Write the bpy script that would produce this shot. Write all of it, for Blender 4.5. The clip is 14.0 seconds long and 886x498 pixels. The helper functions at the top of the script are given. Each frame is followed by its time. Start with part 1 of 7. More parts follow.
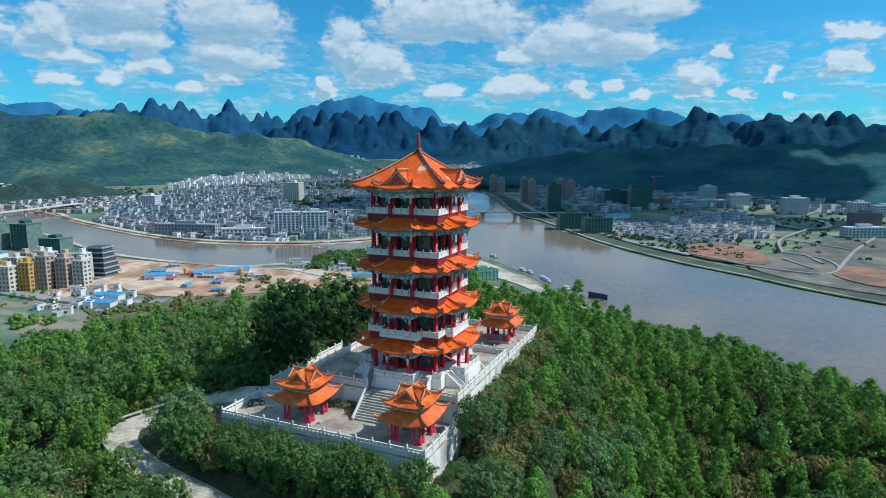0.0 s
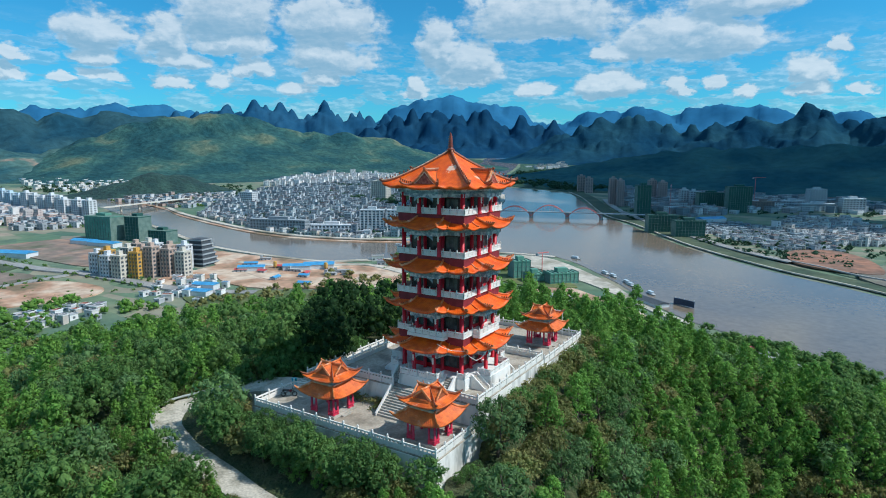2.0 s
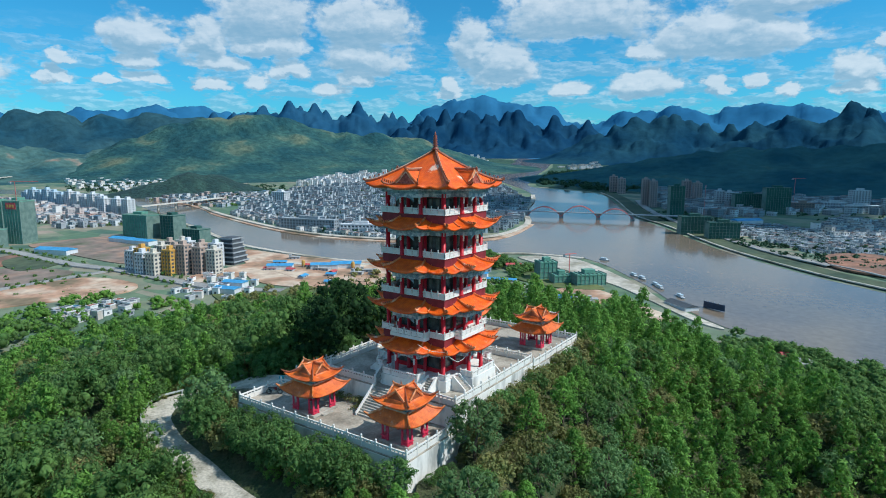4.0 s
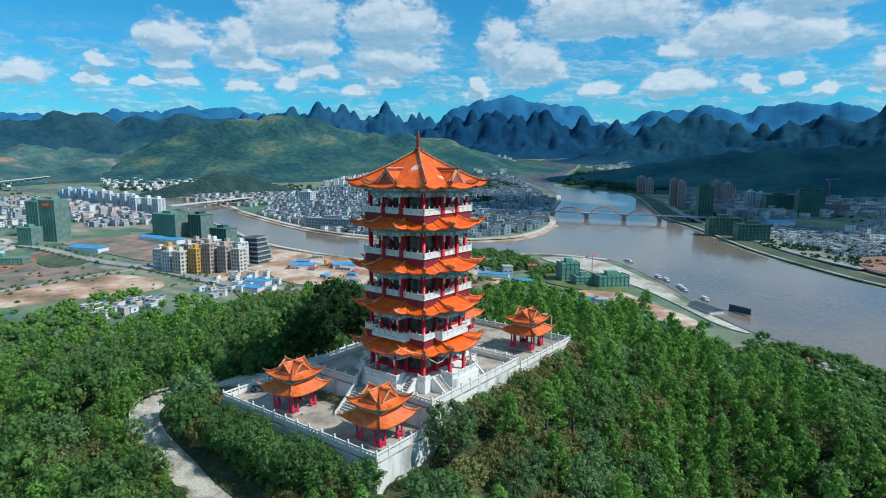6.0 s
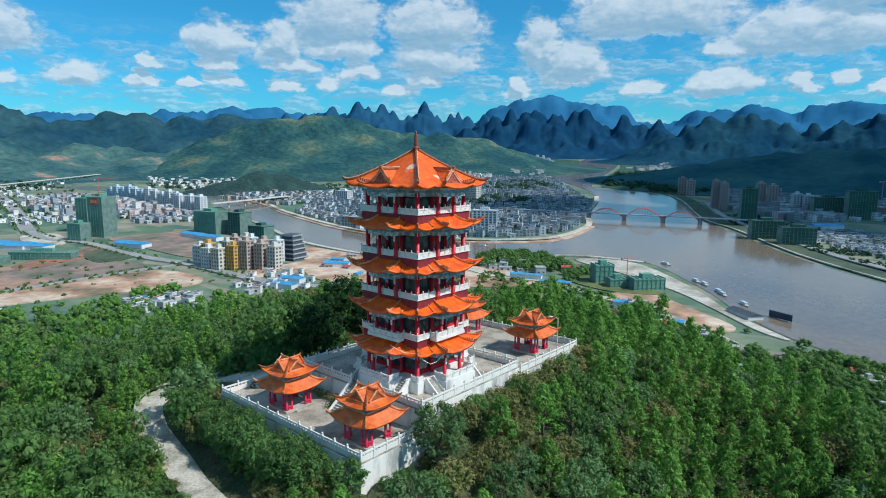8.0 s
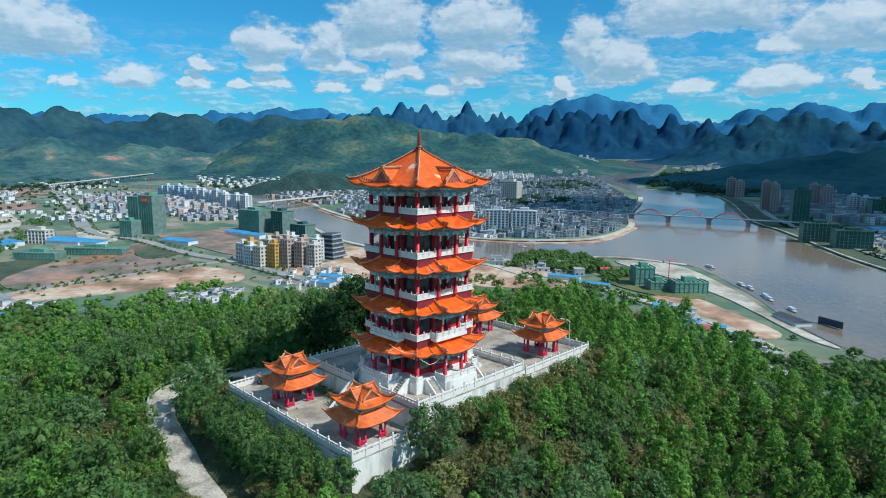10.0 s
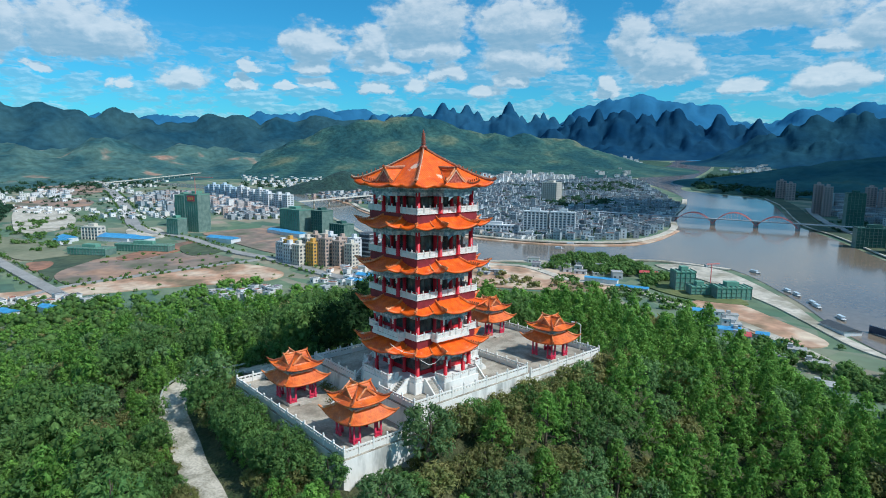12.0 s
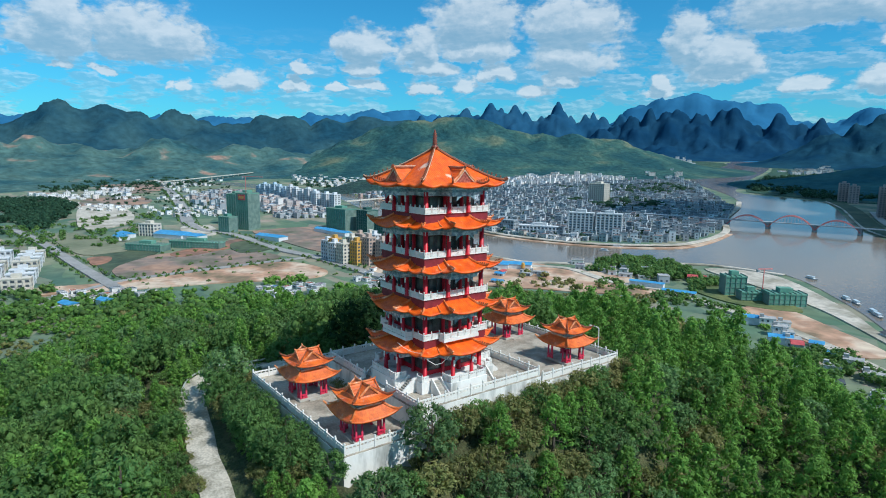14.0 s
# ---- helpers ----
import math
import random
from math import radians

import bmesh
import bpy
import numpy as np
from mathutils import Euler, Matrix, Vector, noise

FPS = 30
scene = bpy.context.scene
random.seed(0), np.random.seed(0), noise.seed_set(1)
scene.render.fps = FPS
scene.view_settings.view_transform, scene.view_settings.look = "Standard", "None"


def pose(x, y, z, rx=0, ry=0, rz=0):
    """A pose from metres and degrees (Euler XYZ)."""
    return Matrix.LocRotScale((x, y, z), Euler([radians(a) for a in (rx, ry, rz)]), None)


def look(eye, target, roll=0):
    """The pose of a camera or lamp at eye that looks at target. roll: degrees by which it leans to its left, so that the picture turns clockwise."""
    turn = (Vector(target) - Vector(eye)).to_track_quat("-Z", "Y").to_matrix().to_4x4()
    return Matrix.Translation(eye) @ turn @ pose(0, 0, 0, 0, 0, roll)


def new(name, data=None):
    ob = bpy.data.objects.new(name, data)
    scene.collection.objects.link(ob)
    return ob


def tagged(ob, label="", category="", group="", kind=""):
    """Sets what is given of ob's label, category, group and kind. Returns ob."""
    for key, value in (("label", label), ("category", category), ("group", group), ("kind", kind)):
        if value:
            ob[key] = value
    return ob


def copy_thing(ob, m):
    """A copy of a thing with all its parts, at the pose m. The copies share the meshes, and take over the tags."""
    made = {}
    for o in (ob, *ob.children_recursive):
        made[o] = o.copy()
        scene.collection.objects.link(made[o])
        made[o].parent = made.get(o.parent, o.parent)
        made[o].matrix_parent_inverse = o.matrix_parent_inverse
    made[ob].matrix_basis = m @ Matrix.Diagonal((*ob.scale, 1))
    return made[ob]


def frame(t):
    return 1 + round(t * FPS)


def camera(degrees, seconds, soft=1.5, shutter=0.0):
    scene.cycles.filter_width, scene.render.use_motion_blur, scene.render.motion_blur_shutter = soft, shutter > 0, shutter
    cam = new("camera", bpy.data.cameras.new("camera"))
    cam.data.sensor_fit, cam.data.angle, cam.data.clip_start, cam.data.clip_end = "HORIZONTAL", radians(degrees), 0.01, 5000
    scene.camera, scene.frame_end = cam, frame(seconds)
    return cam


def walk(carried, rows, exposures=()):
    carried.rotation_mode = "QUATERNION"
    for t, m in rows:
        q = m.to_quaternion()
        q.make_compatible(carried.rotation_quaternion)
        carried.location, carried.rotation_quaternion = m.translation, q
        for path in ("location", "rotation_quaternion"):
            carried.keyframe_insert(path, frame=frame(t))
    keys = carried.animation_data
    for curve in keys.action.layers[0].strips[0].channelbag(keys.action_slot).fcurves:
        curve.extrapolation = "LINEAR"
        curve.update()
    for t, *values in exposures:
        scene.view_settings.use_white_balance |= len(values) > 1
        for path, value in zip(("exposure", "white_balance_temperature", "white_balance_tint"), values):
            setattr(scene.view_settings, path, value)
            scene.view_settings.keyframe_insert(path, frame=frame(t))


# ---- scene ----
cam = camera(72.3, 14.0, 1.0)
PATH = [
    (0, (28.843, -60.155, 25.414), (28.06, -58.339, 25.12), -0.0),
    (0.5, (30.278, -59.454, 25.451), (29.44, -57.662, 25.155), 0.0),
    (1, (31.632, -58.724, 25.463), (30.716, -56.972, 25.167), 0.1),
    (1.5, (32.964, -57.928, 25.455), (31.979, -56.212, 25.158), 0.1),
    (2, (34.193, -57.11, 25.481), (33.157, -55.425, 25.184), 0.2),
    (2.5, (35.279, -56.249, 25.472), (34.211, -54.584, 25.175), 0.2),
    (3, (36.382, -55.393, 25.448), (35.292, -53.742, 25.151), 0.2),
    (5.5, (41.025, -51.642, 25.421), (39.847, -50.053, 25.125), 0.2),
    (6, (41.937, -50.735, 25.39), (40.74, -49.16, 25.094), 0.2),
    (6.5, (42.689, -49.987, 25.385), (41.478, -48.423, 25.089), 0.2),
    (7, (43.486, -49.207, 25.375), (42.243, -47.668, 25.078), 0.3),
    (7.5, (44.257, -48.404, 25.364), (42.987, -46.887, 25.068), 0.3),
    (8, (44.988, -47.569, 25.353), (43.695, -46.072, 25.056), 0.4),
    (10.5, (48.46, -43.595, 25.316), (47.043, -42.215, 25.019), 0.5),
    (11, (49.148, -42.818, 25.308), (47.712, -41.458, 25.012), 0.6),
    (11.5, (49.763, -42.129, 25.294), (48.309, -40.789, 24.998), 0.5),
    (12, (50.372, -41.357, 25.286), (48.886, -40.051, 24.989), 0.6),
    (12.5, (51.02, -40.576, 25.284), (49.501, -39.31, 24.987), 0.6),
    (13, (51.586, -39.859, 25.306), (50.04, -38.626, 25.009), 0.8),
    (13.5, (52.168, -39.075, 25.291), (50.6, -37.87, 24.993), 0.7),
    (14, (52.697, -38.248, 25.252), (51.115, -37.062, 24.955), 0.7),
]
walk(cam, [(t, look(eye, target, roll)) for t, eye, target, roll in PATH], ((0, 0.03, 6000, 9), (14, 0.0, 6000, 9)))


# ---- world, sun ----
SUN_AZ, SUN_EL = math.atan2(0.945, 0.327), radians(48)
world = bpy.data.worlds.new("sky")
scene.world = world
world.use_nodes = True
wn, wl = world.node_tree.nodes, world.node_tree.links
wn.clear()


def wnode(kind, **kw):
    n = wn.new(kind)
    for k, v in kw.items():
        n.inputs[k].default_value = v
    return n


def wmath(op, a, b=None, clamp=False):
    n = wn.new("ShaderNodeMath")
    n.operation, n.use_clamp = op, clamp
    for i, v in enumerate((a, b)):
        if v is None:
            continue
        if isinstance(v, (int, float)):
            n.inputs[i].default_value = v
        else:
            wl.new(v, n.inputs[i])
    return n.outputs[0]


sky = wn.new("ShaderNodeTexSky")
sky.sky_type, sky.sun_disc, sky.sun_elevation, sky.sun_rotation = "NISHITA", False, SUN_EL, SUN_AZ
sky.altitude, sky.air_density, sky.dust_density, sky.ozone_density = 200, 1.0, 0.6, 2.0
coord = wn.new("ShaderNodeTexCoord")
sep = wn.new("ShaderNodeSeparateXYZ")
wl.new(coord.outputs["Generated"], sep.inputs[0])
azimuth = wmath("ARCTAN2", wmath("ADD", wmath("MULTIPLY", sep.outputs[0], 0.78), wmath("MULTIPLY", sep.outputs[1], 0.62)), wmath("ADD", wmath("MULTIPLY", sep.outputs[0], -0.62), wmath("MULTIPLY", sep.outputs[1], 0.78)))
height = wmath("ARCSINE", sep.outputs[2])


def ramp(v, a, b, lo=0.0, hi=1.0):
    n = wn.new("ShaderNodeMapRange")
    n.interpolation_type = "SMOOTHSTEP"
    for k, x in (("From Min", a), ("From Max", b), ("To Min", lo), ("To Max", hi)):
        n.inputs[k].default_value = x
    wl.new(v, n.inputs["Value"])
    return n.outputs[0]


def cloud_density(su, sv, seed, du, dv):
    at = wn.new("ShaderNodeCombineXYZ")
    wl.new(wmath("ADD", wmath("MULTIPLY", azimuth, su), seed + du), at.inputs[0])
    wl.new(wmath("ADD", wmath("MULTIPLY", height, sv), seed * 0.7 + dv), at.inputs[1])
    big = wnode("ShaderNodeTexNoise", Scale=1.0, Detail=2.0, Roughness=0.5)
    fine = wnode("ShaderNodeTexNoise", Scale=5.0, Detail=6.0, Roughness=0.6)
    big.noise_dimensions = fine.noise_dimensions = "2D"
    wl.new(at.outputs[0], big.inputs["Vector"])
    wl.new(at.outputs[0], fine.inputs["Vector"])
    bend = wn.new("ShaderNodeVectorMath")
    bend.operation = "MULTIPLY_ADD"
    bend.inputs[1].default_value = (0.22, 0.22, 0.0)
    wl.new(fine.outputs["Color"], bend.inputs[0])
    wl.new(at.outputs[0], bend.inputs[2])
    total = wmath("ADD", wmath("MULTIPLY", big.outputs[0], 0.9), wmath("MULTIPLY", fine.outputs[0], 0.16))
    for scale, share in ((2.2, 0.22), (5.5, 0.15), (13.0, 0.07)):
        puff = wnode("ShaderNodeTexVoronoi", Scale=scale)
        puff.voronoi_dimensions = "2D"
        wl.new(bend.outputs[0], puff.inputs["Vector"])
        total = wmath("ADD", total, wmath("MULTIPLY", wmath("SUBTRACT", 0.5, puff.outputs["Distance"]), share))
    return total


# cumulus clouds: way (degrees east of the valley's line), height of the flat base, half width, height of the dome
BANKS = [(-46.2, 8.8, 3.7, 4.6), (-40.3, 8.9, 5.8, 3.6), (-41.4, 7.9, 2.7, 0.9), (-22.2, 9.2, 3.2, 2.6), (-16.7, 9.3, 2.8, 2.8), (-11.7, 9.2, 3.2, 2.1), (-21.8, 7.7, 2.3, 1.3), (-16.1, 7.8, 2.9, 1.4), (-12.2, 11.4, 5.0, 3.8), (-3.5, 11.0, 5.2, 3.9), (-3.4, 8.4, 5.2, 2.5), (6.1, 9.0, 2.5, 3.8), (8.9, 8.0, 3.8, 2.8), (8.8, 6.9, 2.8, 1.2), (15.7, 11.6, 8.4, 3.7), (27.6, 9.5, 7.8, 3.4), (31.6, 12.2, 5.4, 2.9), (21.9, 8.8, 2.3, 1.2), (37.0, 6.6, 2.6, 2.1), (48.2, 9.3, 2.0, 1.1), (48.1, 7.0, 1.4, 1.7), (38.9, 8.5, 1.2, 1.1), (42.9, 6.5, 0.8, 1.2)]
PUFFS = [(-32.8, 6.1, 3.2, 1.7), (-28.1, 6.2, 1.0, 1.2), (-37.3, 5.4, 1.1, 0.9), (-25.1, 6.1, 1.0, 0.6), (-43.4, 6.4, 1.1, 0.7), (-10.2, 7.4, 2.1, 1.3), (-4.2, 6.8, 2.1, 1.7), (-16.6, 6.0, 1.4, 0.9), (-12.7, 6.3, 1.7, 1.1), (-6.5, 5.9, 1.9, 1.0), (4.0, 6.5, 1.7, 1.1), (3.9, 5.7, 1.9, 0.8), (-21.8, 6.3, 1.8, 0.8), (-27.1, 7.4, 1.0, 1.1), (-46.7, 6.8, 1.1, 0.7), (15.2, 5.9, 2.3, 1.2), (21.8, 6.1, 3.7, 2.1), (27.2, 5.8, 1.0, 1.6), (30.4, 6.2, 1.2, 1.0), (33.1, 5.5, 0.9, 1.0), (37.2, 5.4, 1.8, 1.1), (40.9, 5.2, 1.1, 0.7), (44.6, 4.9, 0.6, 0.7)]


def vmath(op, *args):
    n = wn.new("ShaderNodeVectorMath")
    n.operation = op
    for i, v in enumerate(args):
        if isinstance(v, tuple):
            n.inputs[i].default_value = v
        else:
            wl.new(v, n.inputs[i])
    return n.outputs["Value"] if op == "LENGTH" else n.outputs[0]


def cumulus(du, dv):
    """How deep inside the nearest heap of cloud a way lies (1 at the middle of its base, 0 at its rim), its rim billowed."""
    at = wn.new("ShaderNodeCombineXYZ")
    wl.new(wmath("ADD", wmath("MULTIPLY", azimuth, 57.2958), du), at.inputs[0])
    wl.new(wmath("ADD", wmath("MULTIPLY", height, 57.2958), dv), at.inputs[1])
    way = at.outputs[0]
    flat = vmath("MULTIPLY", way, (0.62, 1.0, 1.0))
    for scale, detail, rough, size in ((0.3, 3.0, 0.55, (3.6, 1.0, 0.0)), (0.85, 5.0, 0.62, (2.2, 1.15, 0.0))):
        n = wnode("ShaderNodeTexNoise", Scale=scale, Detail=detail, Roughness=rough)
        n.noise_dimensions = "2D"
        wl.new(flat, n.inputs["Vector"])
        way = vmath("MULTIPLY_ADD", vmath("SUBTRACT", n.outputs["Color"], (0.5, 0.5, 0.5)), size, way)
    near = None
    for a, e, w, h in BANKS + PUFFS:
        v = vmath("MULTIPLY_ADD", way, (1 / w, 1 / h, 0.0), (-a / w, -e / h, 0.0))
        v = vmath("MAXIMUM", v, vmath("MULTIPLY", v, (-1.0, -2.4, 0.0)))
        d = vmath("LENGTH", v)
        near = d if near is None else wmath("MINIMUM", near, d)
    total = dome = wmath("SUBTRACT", 1.0, near)
    lump = wnode("ShaderNodeTexNoise", Scale=0.75, Detail=7.0, Roughness=0.6)
    lump.noise_dimensions = "2D"
    wl.new(flat, lump.inputs["Vector"])
    total = wmath("ADD", total, wmath("MULTIPLY", wmath("SUBTRACT", lump.outputs[0], 0.5), 0.8))
    for scale, share in ((0.8, 0.2), (1.9, 0.1)):
        puff = wnode("ShaderNodeTexVoronoi", Scale=scale)
        puff.voronoi_dimensions = "2D"
        wl.new(way, puff.inputs["Vector"])
        total = wmath("ADD", total, wmath("MULTIPLY", wmath("SUBTRACT", 0.42, puff.outputs["Distance"]), share))
    return total, dome


here, dome = cumulus(0.0, 0.0)
sunward, dome_up = cumulus(0.25, 0.8)
cover = ramp(here, -0.1, 0.34, 0.0, 0.9)
# white tops and grey-blue bases, with some light on each billow
slope = wmath("ADD", wmath("MULTIPLY", wmath("SUBTRACT", dome, dome_up), 0.75), wmath("MULTIPLY", wmath("SUBTRACT", here, sunward), 0.4))
lit = ramp(wmath("SUBTRACT", slope, wmath("MULTIPLY", dome, 0.38)), -0.3, 0.2)
# thin broken cloud low down, and drifts over the rest of the sky
aside = ramp(wmath("ABSOLUTE", azimuth), 0.92, 1.15)
LAYERS = ((5.2, 12.5, 5.9, 0.545, (0.24, 0.34), (2.0, 2.1), 1.0, None), (8.5, 19.0, 11.7, 0.555, (0.035, 0.065), (0.3, 0.36), 0.9, aside), (14.0, 46.0, 23.1, 0.5, (0.02, 0.05), (0.13, 0.2), 0.38, None))
for su, sv, seed, cut, rise, fall, thick, where in LAYERS:
    deep = cloud_density(su, sv, seed, 0.0, 0.0)
    lower = cloud_density(su, sv, seed, -0.07, -0.16)
    band = wmath("MULTIPLY", ramp(height, *rise, 0.0, thick), ramp(height, *fall, 1.0, 0.0))
    if where:
        band = wmath("MULTIPLY", band, where)
    full = wmath("MULTIPLY", ramp(deep, cut - 0.01, cut + 0.11), band)
    glow = ramp(wmath("SUBTRACT", lower, deep), -0.1, 0.16)
    m = wn.new("ShaderNodeMix")
    wl.new(cover, m.inputs[0])
    wl.new(glow, m.inputs[2])
    wl.new(lit, m.inputs[3])
    lit = m.outputs[0]
    cover = wmath("MAXIMUM", cover, full)
mask = wmath("MULTIPLY", cover, 0.94)
cloud = wn.new("ShaderNodeMix")
cloud.data_type = "RGBA"
cloud.inputs[6].default_value = (2.7, 4.4, 5.6, 1)
cloud.inputs[7].default_value = (7.3, 7.9, 8.1, 1)
wl.new(lit, cloud.inputs[0])
tint = wn.new("ShaderNodeMix")
tint.data_type, tint.blend_type = "RGBA", "MULTIPLY"
tint.inputs[0].default_value = 1.0
tint.inputs[7].default_value = (0.26, 0.98, 1.22, 1)
wl.new(sky.outputs[0], tint.inputs[6])
both = wn.new("ShaderNodeMix")
both.data_type = "RGBA"
wl.new(mask, both.inputs[0])
wl.new(tint.outputs[2], both.inputs[6])
wl.new(cloud.outputs[2], both.inputs[7])
bg = wn.new("ShaderNodeBackground")
bg.inputs[1].default_value = 0.1
wl.new(both.outputs[2], bg.inputs[0])
wl.new(bg.outputs[0], wn.new("ShaderNodeOutputWorld").inputs[0])

sun = new("sun", bpy.data.lights.new("sun", "SUN"))
sun.data.energy, sun.data.angle, sun.data.color = 4.15, radians(0.6), (1.0, 0.95, 0.86)
sun_to = Vector((math.sin(SUN_AZ) * math.cos(SUN_EL), math.cos(SUN_AZ) * math.cos(SUN_EL), math.sin(SUN_EL)))
sun.matrix_world = look(sun_to * 100, (0, 0, 0))


# cumulus clouds beside the view, whose shade lies on the eastern hills and the old town
def cloud_bank(x, y, z, rx, ry, seed):
    bm = bmesh.new()
    rng = random.Random(seed)
    for _ in range(16):
        a, u = rng.uniform(0, 6.283), math.sqrt(rng.random()) * 0.8
        r = rng.uniform(0.3, 0.42)
        m = Matrix.Translation((x + rx * u * math.cos(a), y + ry * u * math.sin(a), z)) @ Matrix.Diagonal((rx * r, ry * r, 90, 1))
        bmesh.ops.create_icosphere(bm, subdivisions=2, radius=1.0, matrix=m)
    me = bpy.data.meshes.new("cumulus_cloud")
    bm.to_mesh(me)
    bm.free()
    m = bpy.data.materials.new("cloud_white")
    m.use_nodes = True
    m.node_tree.nodes["Principled BSDF"].inputs["Base Color"].default_value = (0.9, 0.9, 0.9, 1)
    me.materials.append(m)
    tagged(new("cumulus_cloud", me), "white cumulus cloud high over the valley", "cloud", "clouds", kind="structure")


for x, y, rx, ry, seed in ((-120, 1650, 620, 620, 1), (-455, 830, 100, 130, 2), (-110, 990, 330, 230, 4)):
    k = 1400 / math.tan(SUN_EL)
    cloud_bank(x + k * math.sin(SUN_AZ), y + k * math.cos(SUN_AZ), 1400 - 50, rx, ry, seed)


# ---- materials ----
def material(name, c1, c2, scale=2.0, rough=0.8, bump=0.2, fine=None, metal=0.0, spread=0.0, c3=None, stretch=(1, 1, 1), contrast=(0.35, 0.65), spec=0.5, relief=0.05, grain=0.35):
    """Two colours mixed by coarse noise, a finer grain over it, relief, and a spread of lightness from piece to piece."""
    m = bpy.data.materials.new(name)
    m.use_nodes = True
    t = m.node_tree
    N, L = t.nodes, t.links
    b = N["Principled BSDF"]
    tc = N.new("ShaderNodeTexCoord")
    mp = N.new("ShaderNodeMapping")
    mp.inputs["Scale"].default_value = stretch
    L.new(tc.outputs["Object"], mp.inputs[0])
    n1 = N.new("ShaderNodeTexNoise")
    n1.inputs["Scale"].default_value, n1.inputs["Detail"].default_value = scale, 6
    n2 = N.new("ShaderNodeTexNoise")
    n2.inputs["Scale"].default_value, n2.inputs["Detail"].default_value = fine or scale * 9, 4
    for n in (n1, n2):
        L.new(mp.outputs[0], n.inputs["Vector"])
    r = N.new("ShaderNodeValToRGB")
    r.color_ramp.elements[0].position, r.color_ramp.elements[1].position = contrast
    r.color_ramp.elements[0].color, r.color_ramp.elements[1].color = (*c1, 1), (*c2, 1)
    if c3:
        e = r.color_ramp.elements.new(min(0.98, contrast[1] + 0.12))
        e.color = (*c3, 1)
    L.new(n1.outputs[0], r.inputs[0])
    mx = N.new("ShaderNodeMix")
    mx.data_type, mx.blend_type = "RGBA", "OVERLAY"
    mx.inputs[0].default_value = grain
    L.new(r.outputs[0], mx.inputs[6])
    L.new(n2.outputs[0], mx.inputs[7])
    out = mx.outputs[2]
    if spread:
        oi = N.new("ShaderNodeObjectInfo")
        mr = N.new("ShaderNodeMapRange")
        mr.inputs["To Min"].default_value, mr.inputs["To Max"].default_value = 1 - spread, 1 + spread
        L.new(oi.outputs["Random"], mr.inputs["Value"])
        hv = N.new("ShaderNodeHueSaturation")
        L.new(mr.outputs[0], hv.inputs["Value"])
        L.new(out, hv.inputs["Color"])
        out = hv.outputs[0]
    L.new(out, b.inputs["Base Color"])
    b.inputs["Roughness"].default_value, b.inputs["Metallic"].default_value = rough, metal
    b.inputs["Specular IOR Level"].default_value = spec
    if bump:
        bp = N.new("ShaderNodeBump")
        bp.inputs["Strength"].default_value, bp.inputs["Distance"].default_value = bump, relief
        L.new(n2.outputs[0], bp.inputs["Height"])
        L.new(bp.outputs[0], b.inputs["Normal"])
    return m


